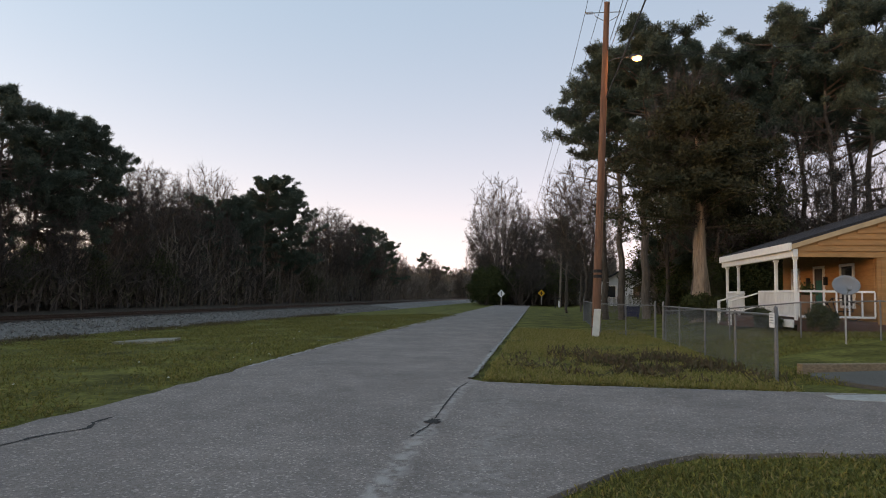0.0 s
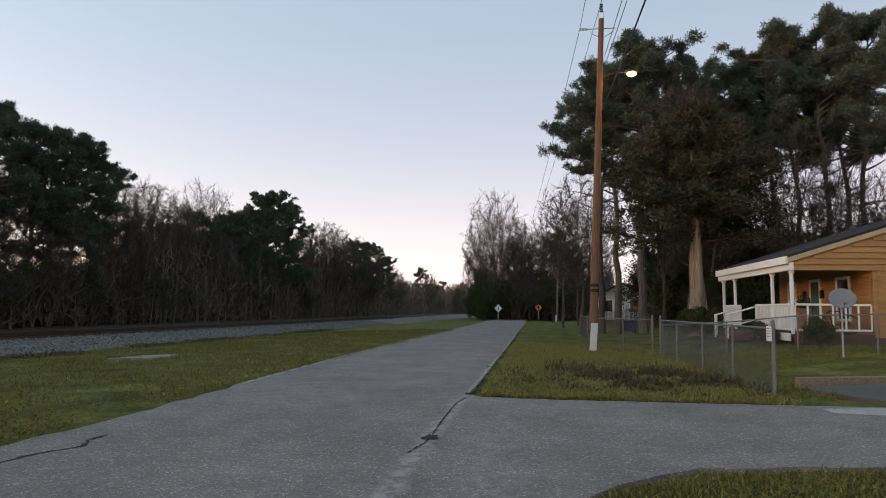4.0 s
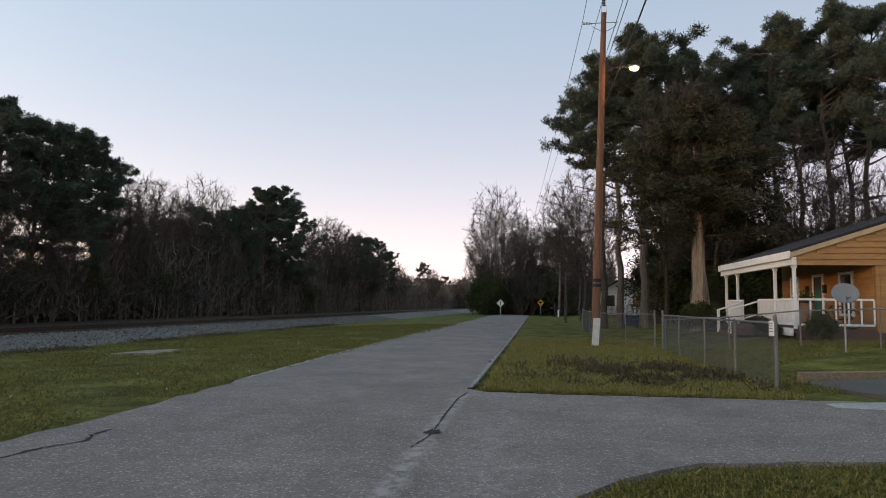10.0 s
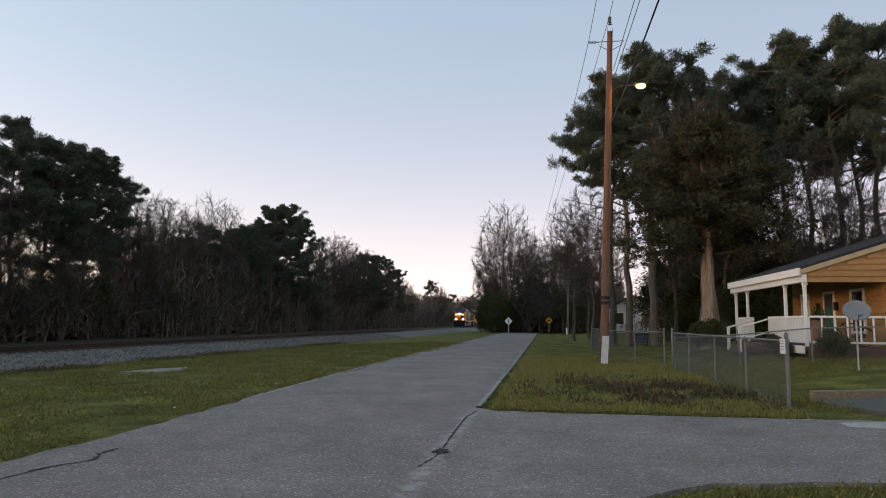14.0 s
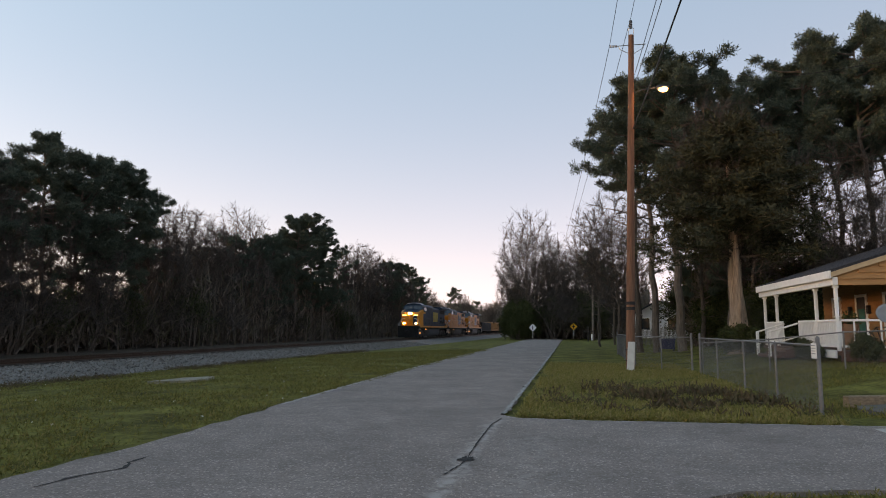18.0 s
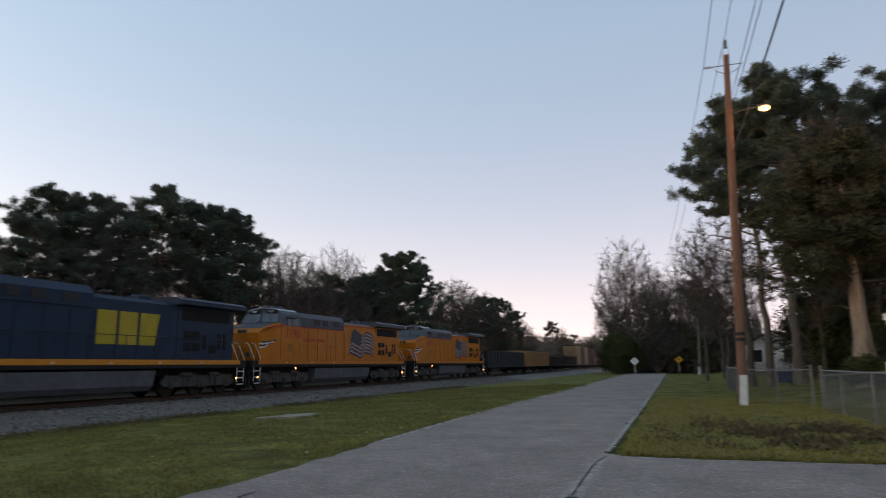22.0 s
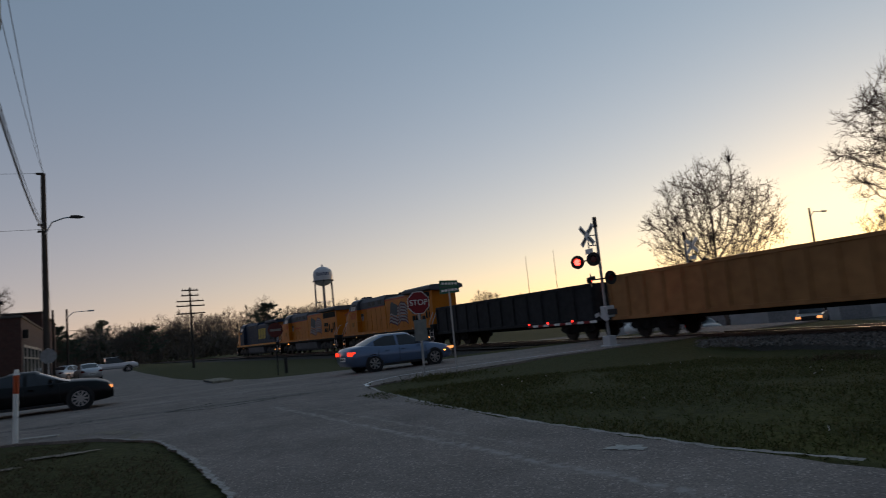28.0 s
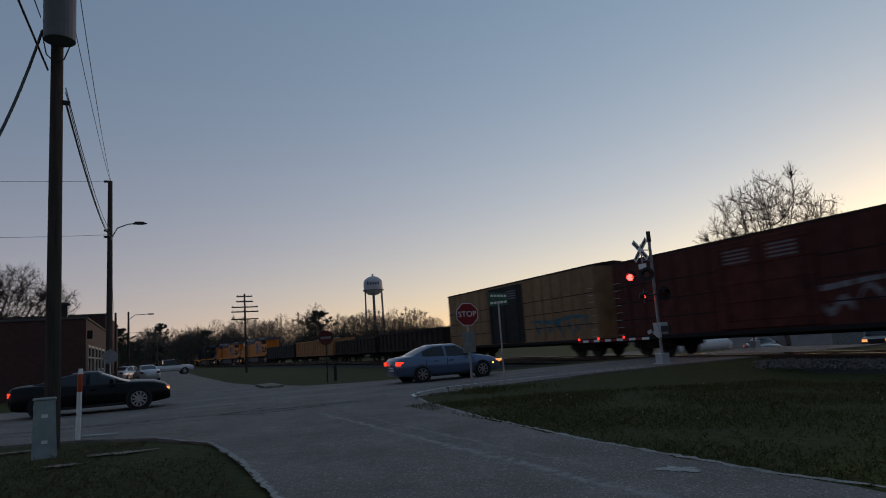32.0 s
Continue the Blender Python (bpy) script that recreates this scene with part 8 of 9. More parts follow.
def saloon(label, colour, m, stations, glass, wb, r, spokes, lamps=True, rear_glow=True):
    """A car: softly lofted body, arched greenhouse with real panes, wheels, lamps and trim."""
    c = group_of("car", label, "car", "cars", m=m)
    bm = B()
    loft(bm, smooth_rows(stations, 4))
    part("body", bm, colour, c, smooth=True)
    (g0, g1, g2, g3), zb, zr, wb_, wr = glass

    def lift(y):
        if y < g1:
            return smooth(g0 - 0.25, g1 + 0.25, y)
        if y > g2:
            return 1 - smooth(g2 - 0.3, g3 + 0.15, y)
        return 1.0

    def ring_at(y):
        f = lift(y)
        top = zb - 0.04 + (zr - zb + 0.04) * f + 0.03 * math.sin(math.pi * (y - g0) / (g3 - g0))
        low = zb - 0.06 - 0.05 * smooth(g2, g3, y)
        we = wb_ * (1 - 0.1 * smooth(g2, g3, y) - 0.12 * (1 - smooth(g0, g1, y)))
        wt_ = we + (wr - we) * max(0.25, f)
        pts_ = [(we, low), (we - (we - wt_) * 0.45 + 0.015, low + (top - low) * 0.52), (wt_ + 0.02, low + (top - low) * 0.88), (wt_ * 0.9, top - 0.006), (wt_ * 0.45, top + 0.025), (0, top + 0.032)]
        return pts_ + [(-x, z) for x, z in pts_[-2::-1]]

    n = 30
    ys = [g0 + (g3 - g0) * k / n for k in range(n + 1)]
    rings = [ring_at(y) for y in ys]
    post = (g1 + g2) / 2 + 0.02
    shell, panes = B(), B()
    for k in range(n):
        ym = (ys[k] + ys[k + 1]) / 2
        for j in range(10):
            side = j in (0, 1, 8, 9)
            if side:
                is_pane = g0 + 0.62 < ym < g3 - 0.42 and abs(ym - post) > 0.06
            else:
                is_pane = (ym > g2 + 0.06 and ym < g3 - 0.05 and j in (2, 3, 4, 5, 6, 7)) or (ym < g1 - 0.12 and ym > g0 + 0.12 and j in (3, 4, 5, 6))
            tgt = panes if is_pane else shell
            quad = [(ys[k], *rings[k][j]), (ys[k + 1], *rings[k + 1][j]), (ys[k + 1], *rings[k + 1][j + 1]), (ys[k], *rings[k][j + 1])]
            tgt.faces.new([tgt.verts.new((x, y, z)) for y, x, z in quad])
    for bm, name, mt in ((shell, "roof", colour), (panes, "glasshouse", GLASS)):
        bmesh.ops.remove_doubles(bm, verts=bm.verts, dist=0.0005)
        bmesh.ops.recalc_face_normals(bm, faces=bm.faces)
        part(name, bm, mt, c, smooth=True)
    w0 = max(abs(p[0]) for p in stations[3][1])
    for s in (-1, 1):
        bm = B()
        bx(bm, s * (wb_ + 0.13) - 0.09, s * (wb_ + 0.13) + 0.09, g3 - 0.62, g3 - 0.5, zb - 0.02, zb + 0.11, 0.03)
        part("door_mirror", bm, colour, c)
        for y in wb:
            bm = B()
            wy = max(abs(p[0]) for p in stations[2][1])
            cyl(bm, (s * (wy - 0.14), y, r), (s * (wy + 0.006), y, r), r + 0.06, n=28)
            part("wheel_arch", bm, BLACK, c)
            road_wheel(c, s * (wy - 0.088), y, r, spokes)
        for y in (post - 0.02, g3 - 0.32, g0 + 0.75):
            part("door_seam", bx(B(), s * (w0 - 0.01), s * (w0 + 0.004), y, y + 0.01, 0.38, zb - 0.12), BLACK, c)
        for y in (g1 + 0.0, post + 0.1):
            part("door_handle", bx(B(), s * w0 - 0.02, s * (w0 + 0.02), y, y + 0.17, zb - 0.2, zb - 0.165, 0.008), colour, c)
        part("sill_trim", bx(B(), s * (w0 - 0.03), s * (w0 + 0.008), wb[0] + r + 0.1, wb[1] - r - 0.1, 0.2, 0.29, 0.01), BLACK, c)
        y0, y1 = stations[0][0], stations[-1][0]
        bm = B()
        prism(bm, [(s * 0.5, 0.72), (s * 0.79, 0.71), (s * 0.84, 0.86), (s * 0.56, 0.88)], "y", y0 - 0.012, y0 + 0.24)
        part("tail_lamp", bm, TAIL if rear_glow else RED_DIM, c)
        bm = B()
        prism(bm, [(s * 0.52, 0.58), (s * 0.78, 0.6), (s * 0.82, 0.7), (s * 0.56, 0.67)], "y", y1 - 0.34, y1 - 0.02)
        part("headlamp", bm, HEADL if lamps else GLASS, c)
        part("side_marker", bx(B(), s * 0.84 - 0.02, s * 0.84 + 0.03, y1 - 0.56, y1 - 0.46, 0.52, 0.57), AMBER if lamps else RED_DIM, c)
    bm = B()
    bx(bm, -0.26, 0.26, stations[0][0] - 0.02, stations[0][0], 0.5, 0.66, 0.005)
    pl = part("number_plate", bm, SIGN_WHITE, c)
    bm = B()
    for k in range(3):
        bx(bm, -0.2 + 0.15 * k, -0.09 + 0.15 * k, stations[0][0] - 0.024, stations[0][0] - 0.0205, 0.55, 0.62)
    part("plate_bars", bm, BLACK, pl)
    part("grille", bx(B(), -0.5, 0.5, stations[-1][0] - 0.02, stations[-1][0] + 0.012, 0.34, 0.5, 0.01), BLACK, c)
    return c


SED = [(-2.4, ring(0.72, 0.42, 0.9, 0.02)), (-2.25, ring(0.82, 0.28, 1.0, 0.03)), (-1.8, ring(0.88, 0.22, 1.06, 0.03)), (-1.0, ring(0.895, 0.2, 1.02, 0.04)), (0.4, ring(0.895, 0.2, 0.97, 0.05)), (1.2, ring(0.89, 0.2, 0.95, 0.06)), (1.9, ring(0.86, 0.22, 0.84, 0.06)), (2.25, ring(0.78, 0.26, 0.72, 0.04)), (2.42, ring(0.6, 0.34, 0.58, 0.02))]
COU = [(-2.42, ring(0.78, 0.42, 0.94, 0.02)), (-2.3, ring(0.88, 0.28, 1.02, 0.03)), (-1.8, ring(0.94, 0.22, 1.05, 0.03)), (-1.0, ring(0.945, 0.2, 1.0, 0.04)), (0.4, ring(0.94, 0.2, 0.95, 0.05)), (1.2, ring(0.945, 0.2, 0.95, 0.06)), (1.9, ring(0.92, 0.22, 0.9, 0.06)), (2.25, ring(0.86, 0.26, 0.8, 0.04)), (2.42, ring(0.78, 0.3, 0.66, 0.02))]
BLACK_GLOSS = paint("black_car_gloss", (0.003, 0.003, 0.0035), 0.3, 0.0, 0.0)
BLACK_GLOSS.node_tree.nodes["Principled BSDF"].inputs["Specular IOR Level"].default_value = 0.22
saloon("blue-grey saloon car waiting with its lamps on", paint("blue_grey_paint", (0.06, 0.112, 0.195)), Matrix.Translation((-11.3, -26.3, 0.02)) @ pose(0, 0, 0, 0, 0, 92), SED, ((-1.95, -0.85, 0.35, 1.3), 1.0, 1.42, 0.8, 0.58), (-1.39, 1.39), 0.325, 7)
saloon("low black coupe waiting behind with lit lamps", BLACK_GLOSS, Matrix.Translation((1.95, -26.3, 0.02)) @ pose(0, 0, 0, 0, 0, 90), COU, ((-2.2, -0.5, 0.15, 1.15), 0.99, 1.34, 0.84, 0.56), (-1.43, 1.43), 0.36, 10)
saloon("small white car parked along the far lane", paint("white_car_paint", (0.5, 0.51, 0.53)), Matrix.Translation((0.75, -66.0, 0.02)) @ pose(0, 0, 0, 0, 0, 188), SED, ((-1.95, -0.85, 0.35, 1.3), 1.0, 1.42, 0.8, 0.58), (-1.39, 1.39), 0.325, 7, False, False)
saloon("white car parked before the shops", paint("white_car_paint_b", (0.45, 0.46, 0.48)), Matrix.Translation((2.6, -78.0, 0.02)) @ pose(0, 0, 0, 0, 0, 150), SED, ((-1.95, -0.85, 0.35, 1.3), 1.0, 1.42, 0.8, 0.58), (-1.39, 1.39), 0.325, 7, False, False)
saloon("dark saloon car waiting beyond the track", paint("dark_car_paint", (0.03, 0.035, 0.04)), Matrix.Translation((-47.5, -41.5, ground_z(-47.5, -41.5) + 0.01)) @ pose(0, 0, 0, 0, 0, -30), SED, ((-1.95, -0.85, 0.35, 1.3), 1.0, 1.42, 0.8, 0.58), (-1.39, 1.39), 0.325, 7)


def pickup(label, colour, m, lamps):
    c = group_of("pickup_truck", label, "pickup truck", "cars", m=m)
    bm = B()
    loft(bm, [(-2.8, ring(0.93, 0.5, 1.2, 0.0)), (-0.6, ring(0.96, 0.45, 1.2, 0.0)), (1.2, ring(0.97, 0.42, 1.2, 0.03)), (2.5, ring(0.95, 0.42, 1.12, 0.05)), (2.85, ring(0.9, 0.45, 1.0, 0.02))])
    part("body", bm, colour, c)
    bm = B()
    loft(bm, [(-0.75, [(-0.82, 1.2), (0.82, 1.2), (0.68, 1.85), (-0.68, 1.85)]), (0.5, [(-0.84, 1.2), (0.84, 1.2), (0.7, 1.88), (-0.7, 1.88)]), (1.35, [(-0.84, 1.2), (0.84, 1.2), (0.8, 1.24), (-0.8, 1.24)])])
    part("cab_glass", bm, GLASS, c)
    bm = B()
    bx(bm, -0.72, 0.72, -0.8, 0.6, 1.84, 1.92, 0.03)
    part("roof", bm, colour, c)
    for s in (-1, 1):
        for y in (-1.75, 1.75):
            bm = B()
            cyl(bm, (s * 0.84, y, 0.4), (s * 0.985, y, 0.4), 0.47, n=24)
            part("wheel_arch", bm, BLACK, c)
            road_wheel(c, s * 0.9, y, 0.4, 6)
        bm = B()
        bx(bm, s * 0.72 - 0.17, s * 0.72 + 0.17, 2.78, 2.87, 0.82, 1.0, 0.01)
        part("headlamp", bm, HEADL if lamps else GLASS, c)
        bm = B()
        bx(bm, s * 0.87 - 0.05, s * 0.87 + 0.05, -2.83, -2.78, 0.8, 1.15, 0.01)
        part("tail_lamp", bm, RED_DIM, c)
    bm = B()
    bx(bm, -0.5, 0.5, 2.82, 2.89, 0.68, 1.0, 0.02)
    part("grille", bm, BLACK, c)
    bm = B()
    bx(bm, -0.92, 0.92, 2.85, 3.0, 0.45, 0.62, 0.03)
    part("bumper", bm, CHROME, c)
    return c


pickup("white pickup truck crossing the far lane", paint("white_truck_paint", (0.5, 0.5, 0.52)), Matrix.Translation((-1.6, -92.0, 0.02)) @ pose(0, 0, 0, 0, 0, 95), False)
pickup("pickup truck waiting beyond the track with lamps on", paint("brown_truck_paint", (0.12, 0.08, 0.06)), Matrix.Translation((-50.0, -33.0, ground_z(-50, -33) + 0.01)) @ pose(0, 0, 0, 0, 0, -62), True)
lt = group_of("gas_tank", "white horizontal gas tank beyond the track", "gas tank", m=pose(-46.5, -47.0, ground_z(-46.5, -47), 0, 0, -40))
bm = B()
cyl(bm, (-2.0, 0, 1.0), (2.0, 0, 1.0), 0.55, n=18)
for s in (-1, 1):
    cyl(bm, (s * 2.0, 0, 1.0), (s * 2.35, 0, 1.0), 0.55, 0.25, 18)
part("tank", bm, WHITE, lt)
for s in (-1, 1):
    bm = B()
    bx(bm, s * 1.2 - 0.15, s * 1.2 + 0.15, -0.4, 0.4, -0.1, 0.5)
    part("saddle", bm, CONCRETE, lt)
ws = group_of("metal_shed", "long pale metal shed beyond the track", "shed", m=pose(-62, -45, ground_z(-62, -45) - 0.05, 0, 0, 130))
bm = B()
prism(bm, [(-16, 0), (-16, 2.6), (0, 3.4), (16, 2.6), (16, 0)], "y", -6, 6)
part("wall", bm, mat("pale_metal_cladding", (0.4, 0.41, 0.42), 0.5, 0.2, var=0.08, scale=1, patch=0.1), ws)
for k in range(5):
    bm = B()
    bx(bm, -13 + 6 * k, -10.5 + 6 * k, -6.06, -5.98, 0, 2.3)
    part("shutter_door", bm, mat("grey_shutter", (0.25, 0.26, 0.27), 0.5, 0.3), ws)

# ---------------------------------------------------------------- woods seen as a mass, grass, stones and road wear
WOODS = island_mat("bare_brush", [(0.085, 0.069, 0.058), (0.125, 0.10, 0.083), (0.17, 0.138, 0.115), (0.095, 0.088, 0.05)])


def thick_woods(name, seed, n, place, label, size=1.0):
    """A mass of slender stems and twigs; place(rs, n) gives feet and heights."""
    rs = np.random.RandomState(seed)
    foot, zmax = place(rs, n)
    z = zmax * rs.beta(1.0, 1.5, n)
    c = np.column_stack([foot, z])
    v = rs.normal(size=(n, 3)) * [0.55, 0.55, 1.0]
    v[:, 2] = np.abs(v[:, 2]) + 0.2
    v /= np.linalg.norm(v, axis=1)[:, None]
    w = np.cross(v, rs.normal(size=(n, 3)))
    w /= np.linalg.norm(w, axis=1)[:, None]
    ln = rs.uniform(0.7, 2.2, (n, 1)) * size
    wd = rs.uniform(0.025, 0.075, (n, 1)) * size
    tris = np.stack([c - w * wd, c + w * wd, c + v * ln], 1)
    k = n // 55
    f2, h2 = foot[:k], zmax[:k] * rs.uniform(0.5, 1.1, k)
    lean = rs.normal(size=(k, 2)) * 0.5
    a = np.column_stack([f2, np.full(k, -0.5)])
    b = np.column_stack([f2 + lean, h2])
    stems = limb_tris([(a[i], b[i], 0.065 * size, 0.02 * size) for i in range(k)], 4)
    ob = new(name, tri_mesh(name, np.concatenate([tris, stems]), WOODS))
    return tagged(ob, label, "woods", kind="stuff")


def strip_west(rs, n):
    y = 12 + 330 * rs.uniform(0, 1, n) ** 1.6
    x = -36 - 26 * rs.uniform(0, 1, n) ** 1.3
    return np.column_stack([x, y]), 3.0 + 4.2 * np.clip((y + (x + 36) * 0.8 - 46) / 16, 0, 1) + 1.6 * np.sin(y * 0.21) * np.cos(x * 0.3) + 0.008 * y


def strip_abreast(rs, n):
    y = -8 + 34 * rs.uniform(0, 1, n)
    x = -42 - 14 * rs.uniform(0, 1, n)
    return np.column_stack([x, y]), 4.6 + 1.4 * np.sin(y * 0.6)


def yard_back(rs, n):
    a = np.radians(rs.uniform(-36, -9.8, n))
    d = rs.uniform(48, 66, n)
    return np.column_stack([-np.sin(a) * d, np.cos(a) * d]), 5.6 + 2 * np.sin(np.degrees(a) * 0.9)


def ahead_mid(rs, n):
    a = np.radians(rs.uniform(-6.5, 5.0, n))
    d = rs.uniform(108, 150, n)
    return np.column_stack([-np.sin(a) * d, np.cos(a) * d]), 6.0 + 2.5 * np.sin(np.degrees(a) * 1.7)


def far_end(rs, n):
    a = np.radians(rs.uniform(157, 183.5, n))
    d = rs.uniform(225, 300, n)
    deg = np.degrees(a)
    return np.column_stack([-np.sin(a) * d, np.cos(a) * d]), 6.5 + 3.0 * (deg > 173) + 1.5 * np.sin(deg * 2.1)


def far_ahead(rs, n):
    a = np.radians(rs.uniform(5.5, 13, n))
    d = rs.uniform(300, 380, n)
    return np.column_stack([-np.sin(a) * d, np.cos(a) * d]), 11.0 + 2.0 * np.sin(np.degrees(a) * 2.3)


thick_woods("woodland_edge", 1, 130000, strip_west, "dense brown leafless woodland beyond the track", 1.15)
thick_woods("woodland_edge", 2, 16000, strip_abreast, "low tangled brush beyond the track")
thick_woods("woodland_edge", 3, 42000, yard_back, "dim tangled woods behind the house", 1.2)
thick_woods("woodland_edge", 4, 30000, ahead_mid, "brown thicket closing the lane's end", 1.4)
thick_woods("woodland_edge", 5, 30000, far_end, "dark far woods beyond the town", 2.6)
thick_woods("woodland_edge", 6, 22000, far_ahead, "hazy far woods up the line", 2.6)
sheet("forest_floor", steps(-140, -32.5, 6), steps(4, 420, 10), lambda x, y: ground_z(x, y) + 0.02, DIRT, "brown leaf litter under the woods", "forest floor")

# a dark sheet laid over the turf beyond the track
sheet("yard_gravel", steps(-90, -30.5, 4), steps(-75, -6, 4), lambda x, y: ground_z(x, y) - 0.002, NEW_ASPHALT, "dark ground beyond the track", "yard", keep=lambda x, y: x < -36 - 1.5 * math.sin(y * 0.3))
# blade colours darkened to carry the dimmer light by the crossing
BLADE_DARK = island_mat("darkened_grass_blades", [(0.042, 0.048, 0.015), (0.07, 0.074, 0.021), (0.10, 0.094, 0.03), (0.125, 0.10, 0.046)])
# a paler set of blade colours for the east verge
BLADE_PALE = island_mat("pale_grass_blades", [(0.10, 0.10, 0.026), (0.175, 0.165, 0.042), (0.25, 0.21, 0.07), (0.30, 0.23, 0.11)])
BLADE = island_mat("grass_blades", [(0.072, 0.075, 0.02), (0.125, 0.12, 0.032), (0.185, 0.165, 0.04), (0.23, 0.17, 0.07)])
DRY = island_mat("dry_weeds", [(0.075, 0.05, 0.03), (0.12, 0.085, 0.05), (0.06, 0.062, 0.025)])


def blades(name, seed, n, pick, size, material, label, per=4):
    rs = np.random.RandomState(seed)
    pts = pick(rs, n)
    zs = np.array([ground_z(x, y) for x, y in pts]) - 0.04
    c = np.column_stack([pts, zs])
    ok = noise_keep(pts, rs)
    t = tufts(rs, c[ok], per, size, size * 0.1, 1.0, size * 0.3)
    return tagged(new(name, tri_mesh(name, t, material)), label, "grass", kind="stuff")


def noise_keep(pts, rs):
    v = np.sin(pts[:, 0] * 1.3 + 2 * np.sin(pts[:, 1] * 0.7)) + np.sin(pts[:, 1] * 1.1 + 1.5 * np.sin(pts[:, 0] * 0.9))
    return v + rs.normal(size=len(pts)) * 0.8 > -0.9


def west_verge(rs, n):
    y = -16 + 66 * rs.uniform(0, 1, n) ** 1.25
    return np.column_stack([-5.75 - 12.7 * rs.uniform(0, 1, n) ** 1.2, y])


def east_verge(rs, n):
    return np.column_stack([rs.uniform(-0.95, 4.4, n), 11.9 + 19 * rs.uniform(0, 1, n) ** 1.4])


def near_corner(rs, n):
    p = np.column_stack([rs.uniform(0.0, 9, n), rs.uniform(1.5, 8, n)])
    return p[(p[:, 1] < np.interp(p[:, 0], [0.1, 0.74, 1.6, 3.5, 8, 16], [5.0, 5.95, 6.65, 7.15, 7.6, 8.1])) & (p[:, 0] > 0.25)]


def back_corner(rs, n):
    p = np.column_stack([rs.uniform(-0.9, 6, n), rs.uniform(-16.4, -6, n)])
    return p[(p[:, 1] > -15.0 - 0.5 * p[:, 0] * 0.6) & ((p[:, 0] > 0.2) | (p[:, 1] > -13))]


def yard(rs, n):
    p = np.column_stack([rs.uniform(4.6, 13, n), rs.uniform(13, 25, n)])
    return p[(p[:, 1] > 12.6 + 0.0 * p[:, 0]) & ~((p[:, 0] > 5.7) & (p[:, 1] < 12.5 + 0.75 * (p[:, 0] - 5.0) + 4.6))]


blades("verge_grass", 11, 85000, lambda rs, n: (lambda p: p[p[:, 1] < 0])(west_verge(rs, n)), 0.085, BLADE_DARK, "short grass coloured darker on the railway verge by the crossing")
blades("verge_grass", 18, 85000, lambda rs, n: (lambda p: p[p[:, 1] >= 0])(west_verge(rs, n)), 0.085, BLADE, "short mown grass on the railway verge")
blades("verge_grass", 12, 45000, east_verge, 0.085, BLADE_PALE, "short mown grass beside the lane")
blades("verge_grass", 13, 42000, near_corner, 0.07, BLADE, "short grass at the corner of the drive")
blades("verge_grass", 14, 14000, back_corner, 0.06, DRY, "thin worn grass by the utility pole")
blades("yard_grass", 15, 14000, yard, 0.1, BLADE, "rough grass in the house yard")


def weeds(rs, n):
    p = np.column_stack([rs.normal(2.4, 1.4, n), rs.normal(15.4, 1.3, n)])
    v = np.sin(p[:, 0] * 3.1 + p[:, 1]) + np.sin(p[:, 1] * 2.7 - p[:, 0] * 1.9)
    p = p[v > 0.1]
    return p[(p[:, 1] > 12.2) & (p[:, 0] < 4.9) & (p[:, 0] > -0.6)]


blades("dry_weeds", 16, 3200, weeds, 0.19, DRY, "brown dry weeds along the fence foot", 6)


def toe_weeds(rs, n):
    y = -12 + 75 * rs.uniform(0, 1, n) ** 1.2
    k = np.array([nearing(v) for v in y])
    x = (TRACK_X + 6.7 + rs.normal(size=n) * 0.5) * k
    v = np.sin(y * 0.9) + np.sin(y * 0.37 + 1) + rs.normal(size=n) * 0.5
    return np.column_stack([x, y * k])[v > -0.2]


blades("dry_weeds", 18, 9000, toe_weeds, 0.14, DRY, "brown weeds along the foot of the ballast", 5)


def stop_weeds(rs, n):
    return np.column_stack([rs.normal(-9.9, 0.7, n), rs.normal(-18.8, 0.5, n)])


blades("tall_grass", 17, 700, stop_weeds, 0.13, BLADE_DARK, "longer grass round the sign posts", 6)
rs = np.random.RandomState(21)
pts = west_verge(rs, 120)
fl = tufts(rs, np.column_stack([pts, [ground_z(x, y) + 0.05 for x, y in pts]]), 5, 0.02, 0.009, 0.5, 0.008)
tagged(new("clover_flowers", tri_mesh("clover_flowers", fl, SIGN_WHITE)), "tiny white clover flowers in the grass", "flowers", kind="stuff")

# ballast stones
STONES = island_mat("ballast_stones", [(0.08, 0.072, 0.066), (0.145, 0.132, 0.12), (0.225, 0.205, 0.185), (0.125, 0.104, 0.09)])
rs = np.random.RandomState(31)
n = 32000
yy = -20.6 + 108 * rs.uniform(0, 1, n) ** 1.3
off = rs.uniform(1.1, 6.6, n) * (1 - 0.42 * np.clip((-4 - yy) / 10, 0, 1))
prof_z = np.interp(off, [0, 2.3, 3.3, 6.0, 7.0], [-0.13, -0.13, -0.2, -0.48, -0.62])
c = np.array([on_line(o, y, z + 0.01) for o, y, z in zip(off, yy, prof_z)])
sz = rs.uniform(0.03, 0.075, (n, 1))
corner = rs.normal(size=(n, 4, 3))
corner /= np.linalg.norm(corner, axis=2)[:, :, None]
q = c[:, None, :] + corner * sz[:, :, None]
me = bpy.data.meshes.new("ballast_stones")
fs = np.array([[0, 1, 2], [0, 2, 3], [0, 3, 1], [1, 3, 2]])
me.from_pydata(q.reshape(-1, 3).tolist(), [], (np.arange(n)[:, None, None] * 4 + fs[None]).reshape(-1, 3).tolist())
me.materials.append(STONES)
tagged(new("ballast_stones", me), "loose grey ballast stones", "stones", kind="stuff")

